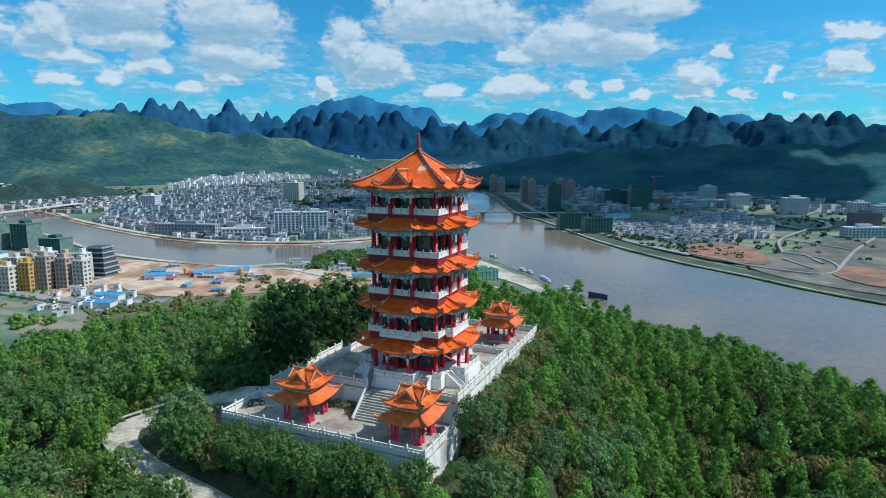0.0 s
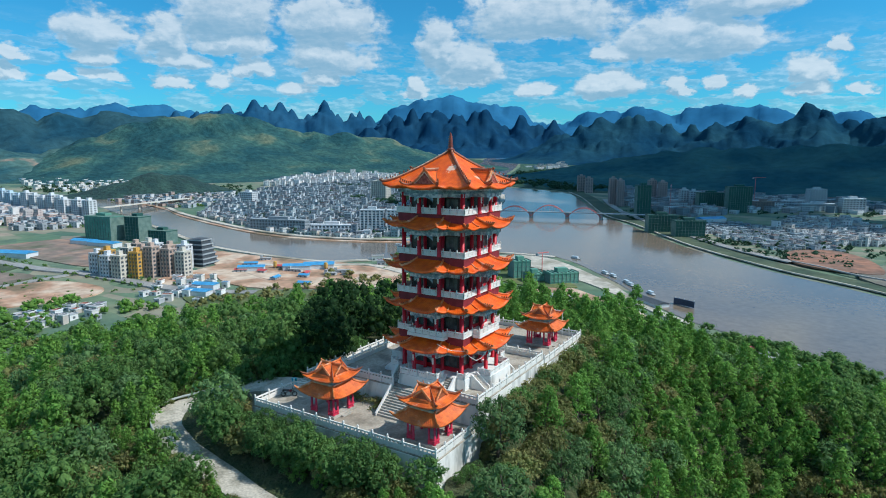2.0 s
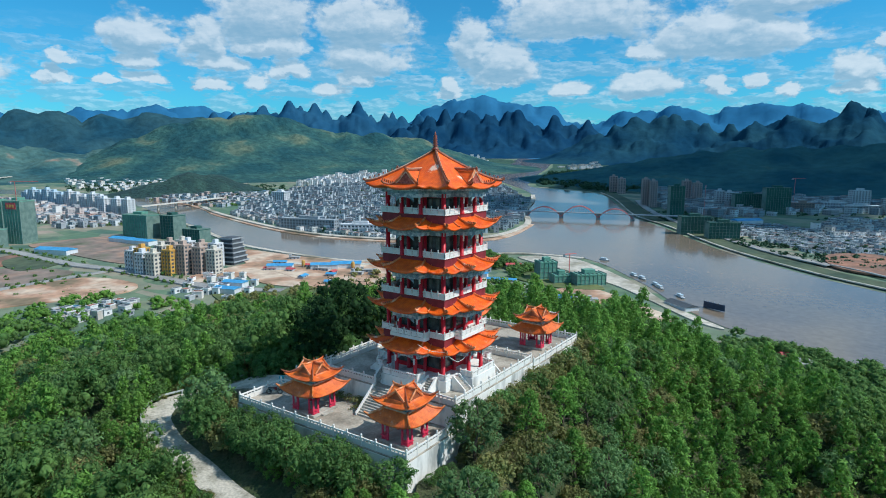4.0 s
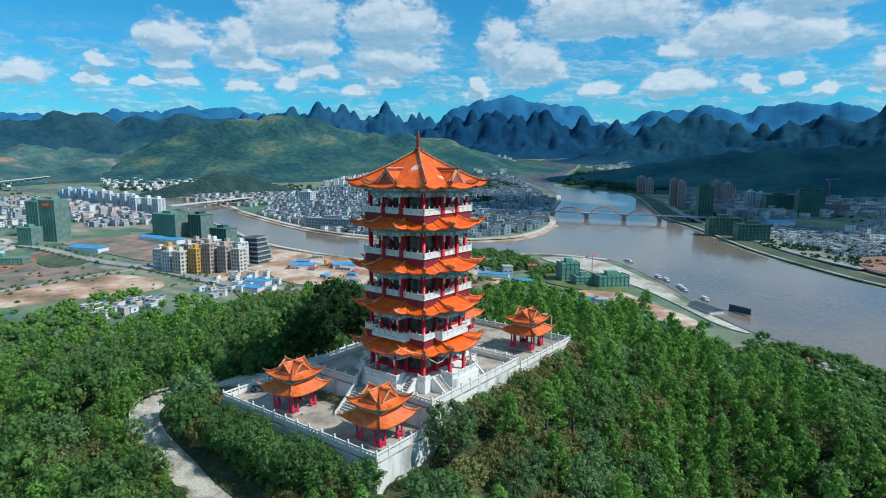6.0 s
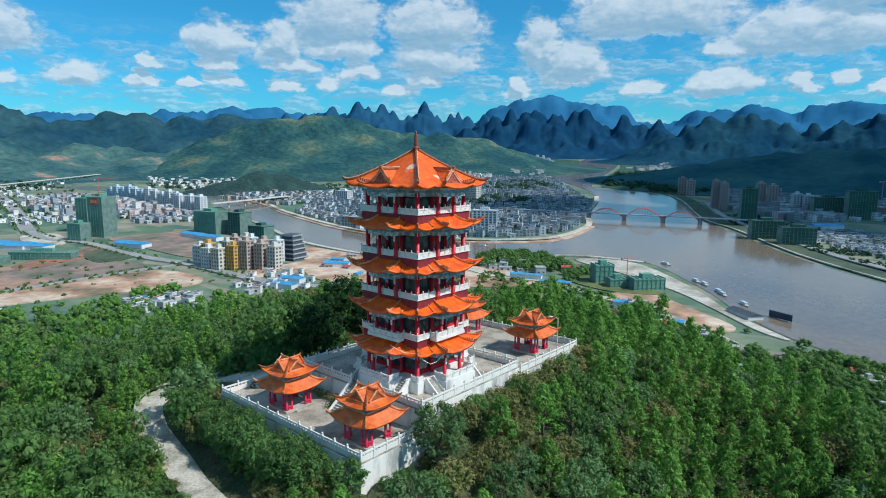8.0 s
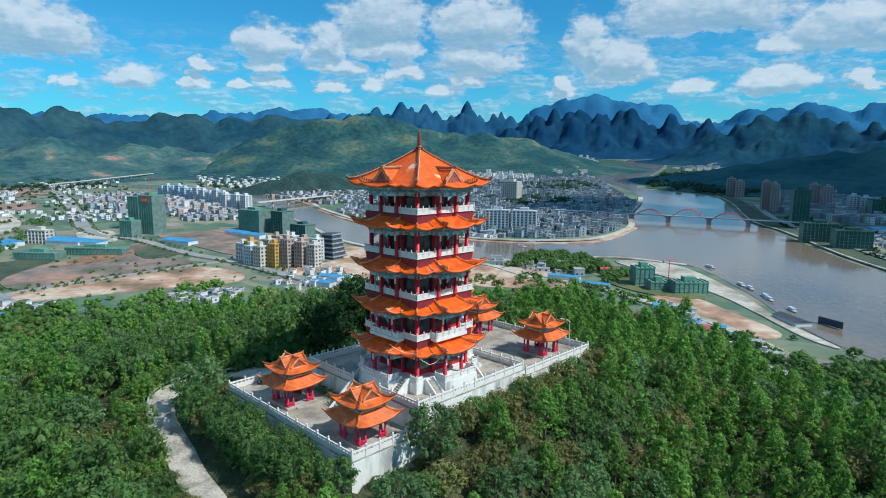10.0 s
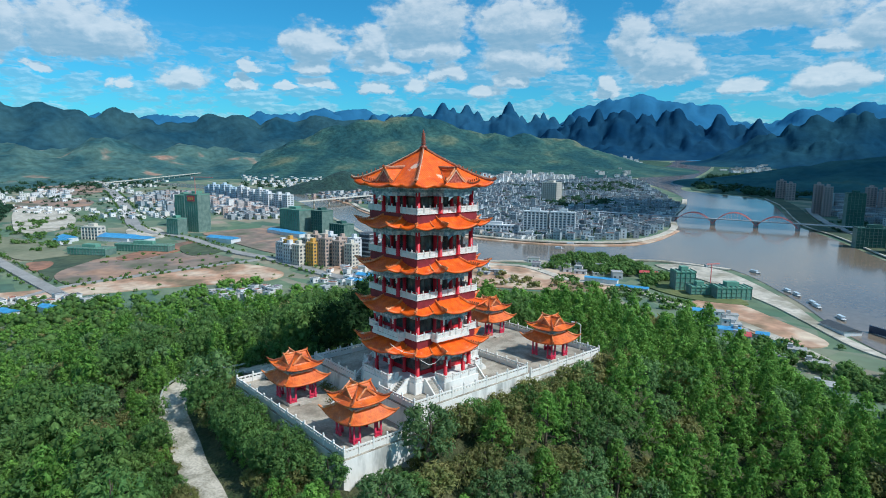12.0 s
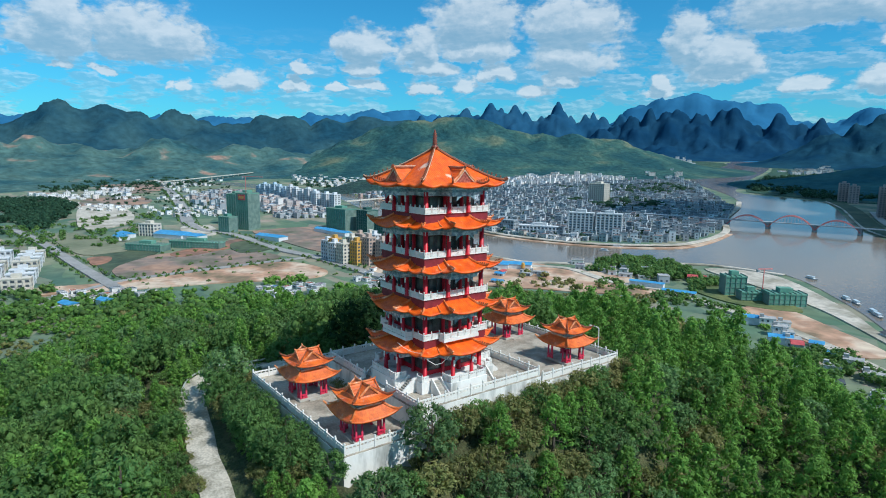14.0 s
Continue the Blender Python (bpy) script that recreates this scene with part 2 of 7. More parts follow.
def tile_material(name, c1, c2, pale, worn=0.6, flaked=()):
    """Glazed clay tiles: ribs along the UV's u (metres), courses along v, and pale worn patches."""
    m = material(name, c1, c2, 1.3, 0.5, 0.0, 9, grain=0.6)
    N, L = m.node_tree.nodes, m.node_tree.links
    b = N["Principled BSDF"]
    uv = N.new("ShaderNodeUVMap")
    sp = N.new("ShaderNodeSeparateXYZ")
    L.new(uv.outputs[0], sp.inputs[0])

    def mth(op, a, v):
        n = N.new("ShaderNodeMath")
        n.operation = op
        if isinstance(a, (int, float)):
            n.inputs[0].default_value = a
        else:
            L.new(a, n.inputs[0])
        if v is not None:
            if isinstance(v, (int, float)):
                n.inputs[1].default_value = v
            else:
                L.new(v, n.inputs[1])
        return n.outputs[0]

    rib = mth("SINE", mth("MULTIPLY", sp.outputs[0], 2 * math.pi / 0.24), None)
    course = mth("FRACT", mth("MULTIPLY", sp.outputs[1], 1 / 0.33), None)
    height = mth("ADD", mth("MULTIPLY", rib, 0.5), mth("MULTIPLY", course, 0.35))
    bp = N.new("ShaderNodeBump")
    bp.inputs["Strength"].default_value, bp.inputs["Distance"].default_value = 0.3, 0.04
    L.new(height, bp.inputs["Height"])
    L.new(bp.outputs[0], b.inputs["Normal"])
    base = b.inputs["Base Color"].links[0].from_socket
    wear = N.new("ShaderNodeTexNoise")
    wear.inputs["Scale"].default_value, wear.inputs["Detail"].default_value = 0.55, 8
    wear.inputs["Roughness"].default_value = 0.84
    tc = N.new("ShaderNodeTexCoord")
    L.new(tc.outputs["Object"], wear.inputs["Vector"])
    mr = N.new("ShaderNodeMapRange")
    mr.inputs["From Min"].default_value, mr.inputs["From Max"].default_value = 0.565, 0.64
    mr.inputs["To Max"].default_value = worn
    L.new(wear.outputs[0], mr.inputs["Value"])
    share = mr.outputs[0]
    # spots where the glaze has flaked off: (x, y, z, radius)
    flake = N.new("ShaderNodeTexNoise")
    flake.inputs["Scale"].default_value, flake.inputs["Detail"].default_value, flake.inputs["Roughness"].default_value = 2.6, 6, 0.8
    L.new(tc.outputs["Object"], flake.inputs["Vector"])
    for x, y, z, r in flaked:
        d = N.new("ShaderNodeVectorMath")
        d.operation = "DISTANCE"
        d.inputs[1].default_value = (x, y, z)
        L.new(tc.outputs["Object"], d.inputs[0])
        bare = mth("SUBTRACT", flake.outputs[0], mth("MULTIPLY", d.outputs["Value"], 0.3 / r))
        cut = N.new("ShaderNodeMapRange")
        cut.inputs["From Min"].default_value, cut.inputs["From Max"].default_value, cut.inputs["To Max"].default_value = 0.3, 0.36, 0.9
        L.new(bare, cut.inputs["Value"])
        share = mth("MAXIMUM", share, cut.outputs[0])
    mx = N.new("ShaderNodeMix")
    mx.data_type = "RGBA"
    mx.inputs[7].default_value = (*pale, 1)
    L.new(share, mx.inputs[0])
    L.new(base, mx.inputs[6])
    joint = N.new("ShaderNodeMix")
    joint.data_type, joint.blend_type = "RGBA", "MULTIPLY"
    joint.inputs[0].default_value = 0.1
    mj = N.new("ShaderNodeMapRange")
    mj.inputs["From Min"].default_value, mj.inputs["From Max"].default_value = -1.0, -0.2
    mj.inputs["To Min"].default_value = 0.2
    L.new(rib, mj.inputs["Value"])
    L.new(mx.outputs[2], joint.inputs[6])
    L.new(mj.outputs[0], joint.inputs[7])
    L.new(joint.outputs[2], b.inputs["Base Color"])
    return m


def thin_leaf(m, share=0.5):
    """Lets part of the light through, as leaves do."""
    N, L = m.node_tree.nodes, m.node_tree.links
    b = N["Principled BSDF"]
    tr = N.new("ShaderNodeBsdfTranslucent")
    L.new(b.inputs["Base Color"].links[0].from_socket, tr.inputs[0])
    mx = N.new("ShaderNodeMixShader")
    mx.inputs[0].default_value = share
    L.new(b.outputs[0], mx.inputs[1])
    L.new(tr.outputs[0], mx.inputs[2])
    L.new(mx.outputs[0], N["Material Output"].inputs[0])
    return m


def leaf_stuff(name, c1, c2):
    """Foliage of a whole wood: colour changes over a few metres and from spray to spray."""
    m = material(name, c1, c2, 0.13, 0.75, 0.6, 2.6, spec=0.2, contrast=(0.3, 0.7), relief=0.3, grain=0.75)
    N, L = m.node_tree.nodes, m.node_tree.links
    b = N["Principled BSDF"]
    base = b.inputs["Base Color"].links[0].from_socket
    g = N.new("ShaderNodeNewGeometry")
    mr = N.new("ShaderNodeMapRange")
    mr.inputs["To Min"].default_value, mr.inputs["To Max"].default_value = 0.7, 1.3
    L.new(g.outputs["Random Per Island"], mr.inputs["Value"])
    hv = N.new("ShaderNodeHueSaturation")
    L.new(mr.outputs[0], hv.inputs["Value"])
    L.new(base, hv.inputs["Color"])
    L.new(hv.outputs[0], b.inputs["Base Color"])
    return thin_leaf(m)


M = {
    "tile": tile_material("orange_glazed_tile", (0.70, 0.078, 0.003), (0.92, 0.15, 0.004), (0.85, 0.6, 0.45), 0.25, ((1.6, -2.5, 24.6, 0.95), (3.9, -1.0, 23.4, 0.55))),
    "tile_old": tile_material("weathered_orange_tile", (0.52, 0.085, 0.012), (0.82, 0.17, 0.02), (0.76, 0.5, 0.36), 0.6),
    "ridge": material("ridge_tile", (0.2, 0.055, 0.025), (0.36, 0.11, 0.045), 3, 0.5, 0.3),
    "gable_red": material("red_carved_board", (0.22, 0.03, 0.025), (0.5, 0.16, 0.1), 5.0, 0.6, 0.4),
    "hip": material("hip_tile", (0.6, 0.13, 0.02), (0.78, 0.3, 0.12), 1.2, 0.5, 0.3, contrast=(0.42, 0.6), c3=(0.8, 0.6, 0.48)),
    "ridge_pale": material("pale_mortar_ridge", (0.6, 0.36, 0.22), (0.72, 0.55, 0.42), 3, 0.7, 0.3),
    "red": material("red_lacquer", (0.5, 0.006, 0.018), (0.63, 0.012, 0.03), 1.5, 0.45, 0.1),
    "finial": material("brown_glazed_finial", (0.16, 0.035, 0.02), (0.3, 0.07, 0.035), 4, 0.4, 0.2),
    "pink_red": material("faded_red_lacquer", (0.55, 0.02, 0.06), (0.68, 0.04, 0.1), 1.5, 0.5, 0.1),
    "maroon": material("maroon_paint", (0.17, 0.014, 0.02), (0.25, 0.022, 0.034), 1.5, 0.7, 0.1),
    "white": material("white_paint", (0.7, 0.675, 0.63), (0.83, 0.81, 0.76), 0.8, 0.7, 0.15),
    "bracket": material("painted_bracket", (0.2, 0.25, 0.3), (0.6, 0.61, 0.62), 2.2, 0.8, 0.5, 7, contrast=(0.42, 0.58)),
    "bracket_dark": material("teal_beam_paint", (0.08, 0.15, 0.19), (0.3, 0.4, 0.43), 3.0, 0.7, 0.3, 9),
    "dark_wood": material("dark_lattice_wood", (0.035, 0.02, 0.018), (0.07, 0.035, 0.03), 3, 0.6, 0.2),
    "paving": material("terrace_paving", (0.24, 0.21, 0.165), (0.42, 0.375, 0.305), 0.5, 0.85, 0.2, 5, contrast=(0.38, 0.58), grain=0.55),
    "stone": material("stained_white_wall", (0.37, 0.375, 0.35), (0.78, 0.77, 0.73), 0.55, 0.85, 0.3, 5, stretch=(1, 1, 0.3), contrast=(0.34, 0.5)),
    "step": material("granite_step", (0.31, 0.29, 0.25), (0.47, 0.44, 0.39), 1.5, 0.85, 0.2),
    "concrete": material("concrete_road", (0.3, 0.28, 0.22), (0.5, 0.46, 0.38), 0.5, 0.9, 0.3, 4, contrast=(0.38, 0.56), grain=0.6),
    "hillsoil": material("forest_floor", (0.025, 0.05, 0.014), (0.09, 0.095, 0.04), 0.5, 0.95, 1.0, 3.0, relief=0.4, grain=0.7),
    "glass": material("dark_window_glass", (0.03, 0.036, 0.036), (0.12, 0.125, 0.12), 1.2, 0.15, 0.0),
    "leaf_pine": thin_leaf(material("pine_green", (0.124, 0.275, 0.053), (0.241, 0.428, 0.092), 0.5, 0.7, 0.6, 4.5, spread=0.25, spec=0.2, relief=0.2, grain=0.75)),
    "leaf_dark": thin_leaf(material("broadleaf_dark_green", (0.088, 0.203, 0.060), (0.179, 0.313, 0.087), 0.5, 0.65, 0.6, 4.5, spread=0.25, spec=0.25, relief=0.2, grain=0.75)),
    # shadow beside the tower put into the leaf colour as near-black green
    "leaf_shaded": thin_leaf(material("shaded_leaf", (0.014, 0.045, 0.018), (0.035, 0.085, 0.025), 0.5, 0.6, 0.6, 4.5, spread=0.2, spec=0.3, relief=0.2, grain=0.7), 0.25),
    "leaf_pale": thin_leaf(material("grey_green_leaf", (0.115, 0.225, 0.08), (0.215, 0.35, 0.135), 0.6, 0.7, 0.6, 4.5, spread=0.2, spec=0.3, relief=0.2, grain=0.75)),
    "leaf_olive": thin_leaf(material("olive_shrub_leaf", (0.172, 0.215, 0.068), (0.331, 0.307, 0.129), 0.6, 0.75, 0.6, 4.5, spread=0.2, spec=0.2, relief=0.2, grain=0.75)),
    "wood_pine": leaf_stuff("pine_wood_green", (0.124, 0.275, 0.053), (0.241, 0.428, 0.092)),
    "wood_dark": leaf_stuff("broadleaf_wood_green", (0.088, 0.195, 0.056), (0.179, 0.304, 0.085)),
    # the same leaf colour with shadow in it, for the joined wood
    "wood_shaded": leaf_stuff("shaded_leaf_wood", (0.014, 0.045, 0.018), (0.035, 0.085, 0.025)),
    # far trees: haze and cloud shade put into the leaf colour as dark blue-green
    "wood_teal": leaf_stuff("haze_green_far_wood", (0.028, 0.085, 0.05), (0.06, 0.135, 0.075)),
    "wood_pale": leaf_stuff("grey_green_wood", (0.115, 0.225, 0.08), (0.215, 0.35, 0.135)),
    "wood_olive": leaf_stuff("olive_wood", (0.172, 0.215, 0.068), (0.331, 0.307, 0.129)),
    "rail_grey": material("grey_green_rail", (0.28, 0.33, 0.3), (0.42, 0.46, 0.43), 1.0, 0.6, 0.1),
    "bark": material("pine_bark", (0.06, 0.045, 0.035), (0.15, 0.12, 0.09), 2, 0.9, 0.4),
}


# ---- mesh helpers ----
def mesh_object(name, verts, faces, mat, parent=None, label="", smooth=False, uvs=None):
    me = bpy.data.meshes.new(name)
    me.from_pydata([tuple(v) for v in verts], [], faces)
    if uvs is not None:
        layer = me.uv_layers.new(name="UVMap")
        idx = np.empty(len(me.loops), dtype=np.int32)
        me.loops.foreach_get("vertex_index", idx)
        layer.data.foreach_set("uv", np.asarray(uvs, dtype=np.float32)[idx].ravel())
    me.materials.append(mat)
    if smooth:
        me.polygons.foreach_set("use_smooth", [True] * len(me.polygons))
    ob = new(name, me)
    if parent:
        ob.parent = parent
    if label:
        ob["label"] = label
    return ob


def part(name, bm, mat, parent=None, label="", smooth=False):
    me = bpy.data.meshes.new(name)
    bm.normal_update()
    bm.to_mesh(me)
    bm.free()
    me.materials.append(mat)
    if smooth:
        me.polygons.foreach_set("use_smooth", [True] * len(me.polygons))
    ob = new(name, me)
    if parent:
        ob.parent = parent
    if label:
        ob["label"] = label
    return ob


def share(name, like, parent, m):
    """Another object on the mesh of like."""
    ob = new(name, like.data)
    ob.parent = parent
    ob.matrix_local = m
    return ob


def thing(name, label, category, group="", kind="", at=(0, 0, 0), turn=0):
    ob = new(name)
    ob.matrix_world = pose(*at, 0, 0, turn)
    return tagged(ob, label, category, group, kind)


def box(bm, x0, x1, y0, y1, z0, z1, bevel=0.0):
    v = [bm.verts.new(p) for p in ((x0, y0, z0), (x1, y0, z0), (x1, y1, z0), (x0, y1, z0), (x0, y0, z1), (x1, y0, z1), (x1, y1, z1), (x0, y1, z1))]
    fs = [bm.faces.new([v[i] for i in q]) for q in ((0, 3, 2, 1), (4, 5, 6, 7), (0, 1, 5, 4), (1, 2, 6, 5), (2, 3, 7, 6), (3, 0, 4, 7))]
    if bevel:
        es = {e for f in fs for e in f.edges}
        bmesh.ops.bevel(bm, geom=list(es), offset=bevel, segments=1, affect="EDGES")
    return bm


def boxed(*a, bevel=0.0):
    return box(bmesh.new(), *a, bevel=bevel)


def prism(bm, poly, z0, z1):
    lo = [bm.verts.new((x, y, z0)) for x, y in poly]
    hi = [bm.verts.new((x, y, z1)) for x, y in poly]
    n = len(poly)
    for i in range(n):
        bm.faces.new((lo[i], lo[(i + 1) % n], hi[(i + 1) % n], hi[i]))
    bm.faces.new(hi)
    bm.faces.new(lo[::-1])
    return bm


def lathe(bm, profile, at=(0, 0, 0), n=12):
    rings = []
    for r, z in profile:
        rings.append([bm.verts.new((at[0] + r * math.cos(2 * math.pi * i / n), at[1] + r * math.sin(2 * math.pi * i / n), at[2] + z)) for i in range(n)])
    for a, b in zip(rings, rings[1:]):
        for i in range(n):
            bm.faces.new((a[i], a[(i + 1) % n], b[(i + 1) % n], b[i]))
    bm.faces.new(rings[0][::-1])
    bm.faces.new(rings[-1])
    return bm


def tube(bm, pts, r, n=6, flat=1.0):
    """A rounded bar along points; r may be a list."""
    rr = r if isinstance(r, (list, tuple)) else [r] * len(pts)
    rings = []
    for i, p in enumerate(pts):
        p = Vector(p)
        d = (Vector(pts[min(i + 1, len(pts) - 1)]) - Vector(pts[max(i - 1, 0)])).normalized()
        side = d.cross(Vector((0, 0, 1)))
        side = side.normalized() if side.length > 1e-4 else Vector((1, 0, 0))
        top = side.cross(d).normalized()
        rings.append([bm.verts.new(p + (side * math.cos(2 * math.pi * k / n) + top * math.sin(2 * math.pi * k / n) * flat) * rr[i]) for k in range(n)])
    for a, b in zip(rings, rings[1:]):
        for i in range(n):
            bm.faces.new((a[i], a[(i + 1) % n], b[(i + 1) % n], b[i]))
    bm.faces.new(rings[0][::-1])
    bm.faces.new(rings[-1])
    return bm


# ---- the lie of the land ----
def smooth_step(a, b, v):
    u = min(1.0, max(0.0, (v - a) / (b - a)))
    return u * u * (3 - 2 * u)


def valley(x, y):
    return -89.0 - 0.0175 * x + 0.0303 * y


def soft(v, k=4.0):
    """A ramp that starts gently."""
    return 0.0 if v <= -k else (v + k) ** 2 / (4 * k) if v < k else v


def hill(x, y):
    """The wooded hill under the pagoda, with its eastern spur."""
    a = -3.3 - 1.1 * soft(x - 12.5) - 0.34 * soft(-18 - y) + 0.24 * soft(-34 - y) - 0.268 * soft(y - 27) - 0.22 * soft(y - 70, 20) - 0.14 * soft(-24 - x) - 0.16 * soft(-62 - x, 15)
    a += 1.5 * math.exp(-(((x - 9) / 4.5) ** 2)) * smooth_step(-10, -3, y) * (1 - smooth_step(20, 28, y))
    s = (x + 10.9) * 0.955 - (y - 56) * 0.296
    d = (x + 10.9) * 0.296 + (y - 56) * 0.955
    b = -4.6 - 0.061 * soft(s - 3.5, 8) - 0.032 * soft(s - 91, 12) - 0.4 * soft(-s, 6) - 0.452 * soft(-d, 8) - 0.913 * soft(d, 8)
    k = 5.0
    m = max(a, b)
    h = m + k * math.log(math.exp((a - m) / k) + math.exp((b - m) / k))
    return h + 0.6 * noise.noise((x * 0.05, y * 0.05, 1.3))


def ground(x, y):
    g = valley(x, y)
    h = hill(x, y)
    k = 6.0
    m = max(g, h)
    if abs(g - h) > 60:
        return m
    return m + k * math.log(math.exp((g - m) / k) + math.exp((h - m) / k))


# ---- ground sheet ----
def build_ground():
    radii = [0.0]
    r = 0.0
    while r < 4900:
        r += 2.5 if r < 110 else max(2.5, (r - 110) * 0.06 + 2.5)
        radii.append(min(r, 4900))
    n = 180
    verts, faces = [(0, 0, ground(0, 0))], []
    for r in radii[1:]:
        for i in range(n):
            a = 2 * math.pi * i / n
            x, y = r * math.cos(a), r * math.sin(a)
            z = ground(x, y)
            if -15.5 < x < 7.2 and -14.5 < y < 22.2:
                z -= 2.0
            verts.append((x, y, z))
    for i in range(n):
        faces.append((0, 1 + i, 1 + (i + 1) % n))
    for k in range(len(radii) - 2):
        a, b = 1 + k * n, 1 + (k + 1) * n
        for i in range(n):
            j = (i + 1) % n
            faces.append((a + i, b + i, b + j, a + j))
    ob = mesh_object("ground", verts, faces, M["land"], smooth=True)
    ob.data.materials.append(M["hillsoil"])
    on_hill = []
    for p in ob.data.polygons:
        c = p.center
        on_hill.append(1 if c.z > valley(c.x, c.y) + 9 + 12 * noise.noise((c.x * 0.02, c.y * 0.02, 7.0)) else 0)
    ob.data.polygons.foreach_set("material_index", on_hill)
    return tagged(ob, "green valley floor with fields, scrub and bare earth below a hill", "ground", kind="structure")


def field_land():
    """Valley floor: patchwork of fields and waste ground, with woods and bare soil; haze is put in as lighter, bluer
    colours.
    """
    m = material("valley_land", (0.06, 0.13, 0.09), (0.17, 0.21, 0.13), 0.012, 0.95, 0.3, 0.09, contrast=(0.4, 0.6), c3=(0.3, 0.25, 0.2), grain=0.8)
    N, L = m.node_tree.nodes, m.node_tree.links
    b = N["Principled BSDF"]
    base = b.inputs["Base Color"].links[0].from_socket
    tc = N.new("ShaderNodeTexCoord")
    mp = N.new("ShaderNodeMapping")
    mp.inputs["Rotation"].default_value = (0, 0, 0.5)
    mp.inputs["Scale"].default_value = (1, 2.1, 1)
    L.new(tc.outputs["Object"], mp.inputs[0])
    nz = N.new("ShaderNodeTexNoise")
    nz.inputs["Scale"].default_value = 0.012
    L.new(tc.outputs["Object"], nz.inputs["Vector"])
    add = N.new("ShaderNodeVectorMath")
    add.operation = "MULTIPLY_ADD"
    add.inputs[1].default_value = (40, 40, 0)
    L.new(nz.outputs["Color"], add.inputs[0])
    L.new(mp.outputs[0], add.inputs[2])
    vo = N.new("ShaderNodeTexVoronoi")
    vo.inputs["Scale"].default_value = 0.03
    L.new(add.outputs[0], vo.inputs["Vector"])
    sp = N.new("ShaderNodeSeparateColor")
    L.new(vo.outputs["Color"], sp.inputs[0])
    r = N.new("ShaderNodeValToRGB")
    r.color_ramp.interpolation = "CONSTANT"
    cols = ((0.075, 0.155, 0.1), (0.13, 0.21, 0.115), (0.27, 0.26, 0.19), (0.06, 0.13, 0.095), (0.38, 0.29, 0.23), (0.1, 0.18, 0.1), (0.2, 0.24, 0.15))
    while len(r.color_ramp.elements) < len(cols):
        r.color_ramp.elements.new(0.5)
    for i, c in enumerate(cols):
        r.color_ramp.elements[i].position, r.color_ramp.elements[i].color = i / len(cols), (*c, 1)
    L.new(sp.outputs[0], r.inputs[0])
    mx = N.new("ShaderNodeMix")
    mx.data_type = "RGBA"
    mx.inputs[0].default_value = 0.45
    L.new(base, mx.inputs[6])
    L.new(r.outputs[0], mx.inputs[7])
    L.new(mx.outputs[2], b.inputs["Base Color"])
    return m


M["land"] = field_land()
build_ground()

# ---- terraces ----
LOW, UPPER, BACK, TOP = -0.75, 1.5, 0.8, 2.7
EAST = 7.85


def slab(name, poly, z0, z1, mat, label, cat="terrace"):
    ob = part(name, prism(bmesh.new(), poly, z0, z1), mat)
    return tagged(ob, label, cat, kind="structure")


def rect(x0, x1, y0, y1):
    return [(x0, y0), (x1, y0), (x1, y1), (x0, y1)]


def terrace(name, x0, x1, y0, y1, z, base, label):
    slab("wall_" + name, rect(x0, x1, y0, y1), base, z - 0.12, M["stone"], "stained white-painted retaining wall below a paved terrace", "retaining wall")
    slab("pavement_" + name, rect(x0 + 0.05, x1 - 0.05, y0 + 0.05, y1 - 0.05), z - 0.12, z, M["paving"], label, "paving")


terrace("lower", -15.4, EAST, -15.2, -6.95, LOW, -9.0, "grey paved lower terrace with two small pavilions")
terrace("upper", -11.2, EAST - 0.15, -7.3, 9.3, UPPER, -9.0, "grey paved upper terrace round the pagoda")
terrace("back", -13.0, EAST, 9.3, 22.9, BACK, -9.0, "grey paved rear terrace with two small pavilions")
terrace("walk", -16.5, -11.2, -6.95, 9.3, -0.6, -9.0, "shaded grey paved walk beside the upper terrace")

POST = part("post", lathe(boxed(-0.09, 0.09, -0.09, 0.09, 0, 0.95, bevel=0.015), [(0.07, 0.95), (0.1, 1.0), (0.1, 1.1), (0.06, 1.18)], n=8), M["white"])
POST_MESH = POST.data
bpy.data.objects.remove(POST)
SLIM = part("post", lathe(boxed(-0.055, 0.055, -0.055, 0.055, 0, 0.64, bevel=0.012), [(0.04, 0.64), (0.06, 0.68), (0.06, 0.75), (0.03, 0.8)], n=8), M["white"])
SLIM_MESH = SLIM.data
bpy.data.objects.remove(SLIM)


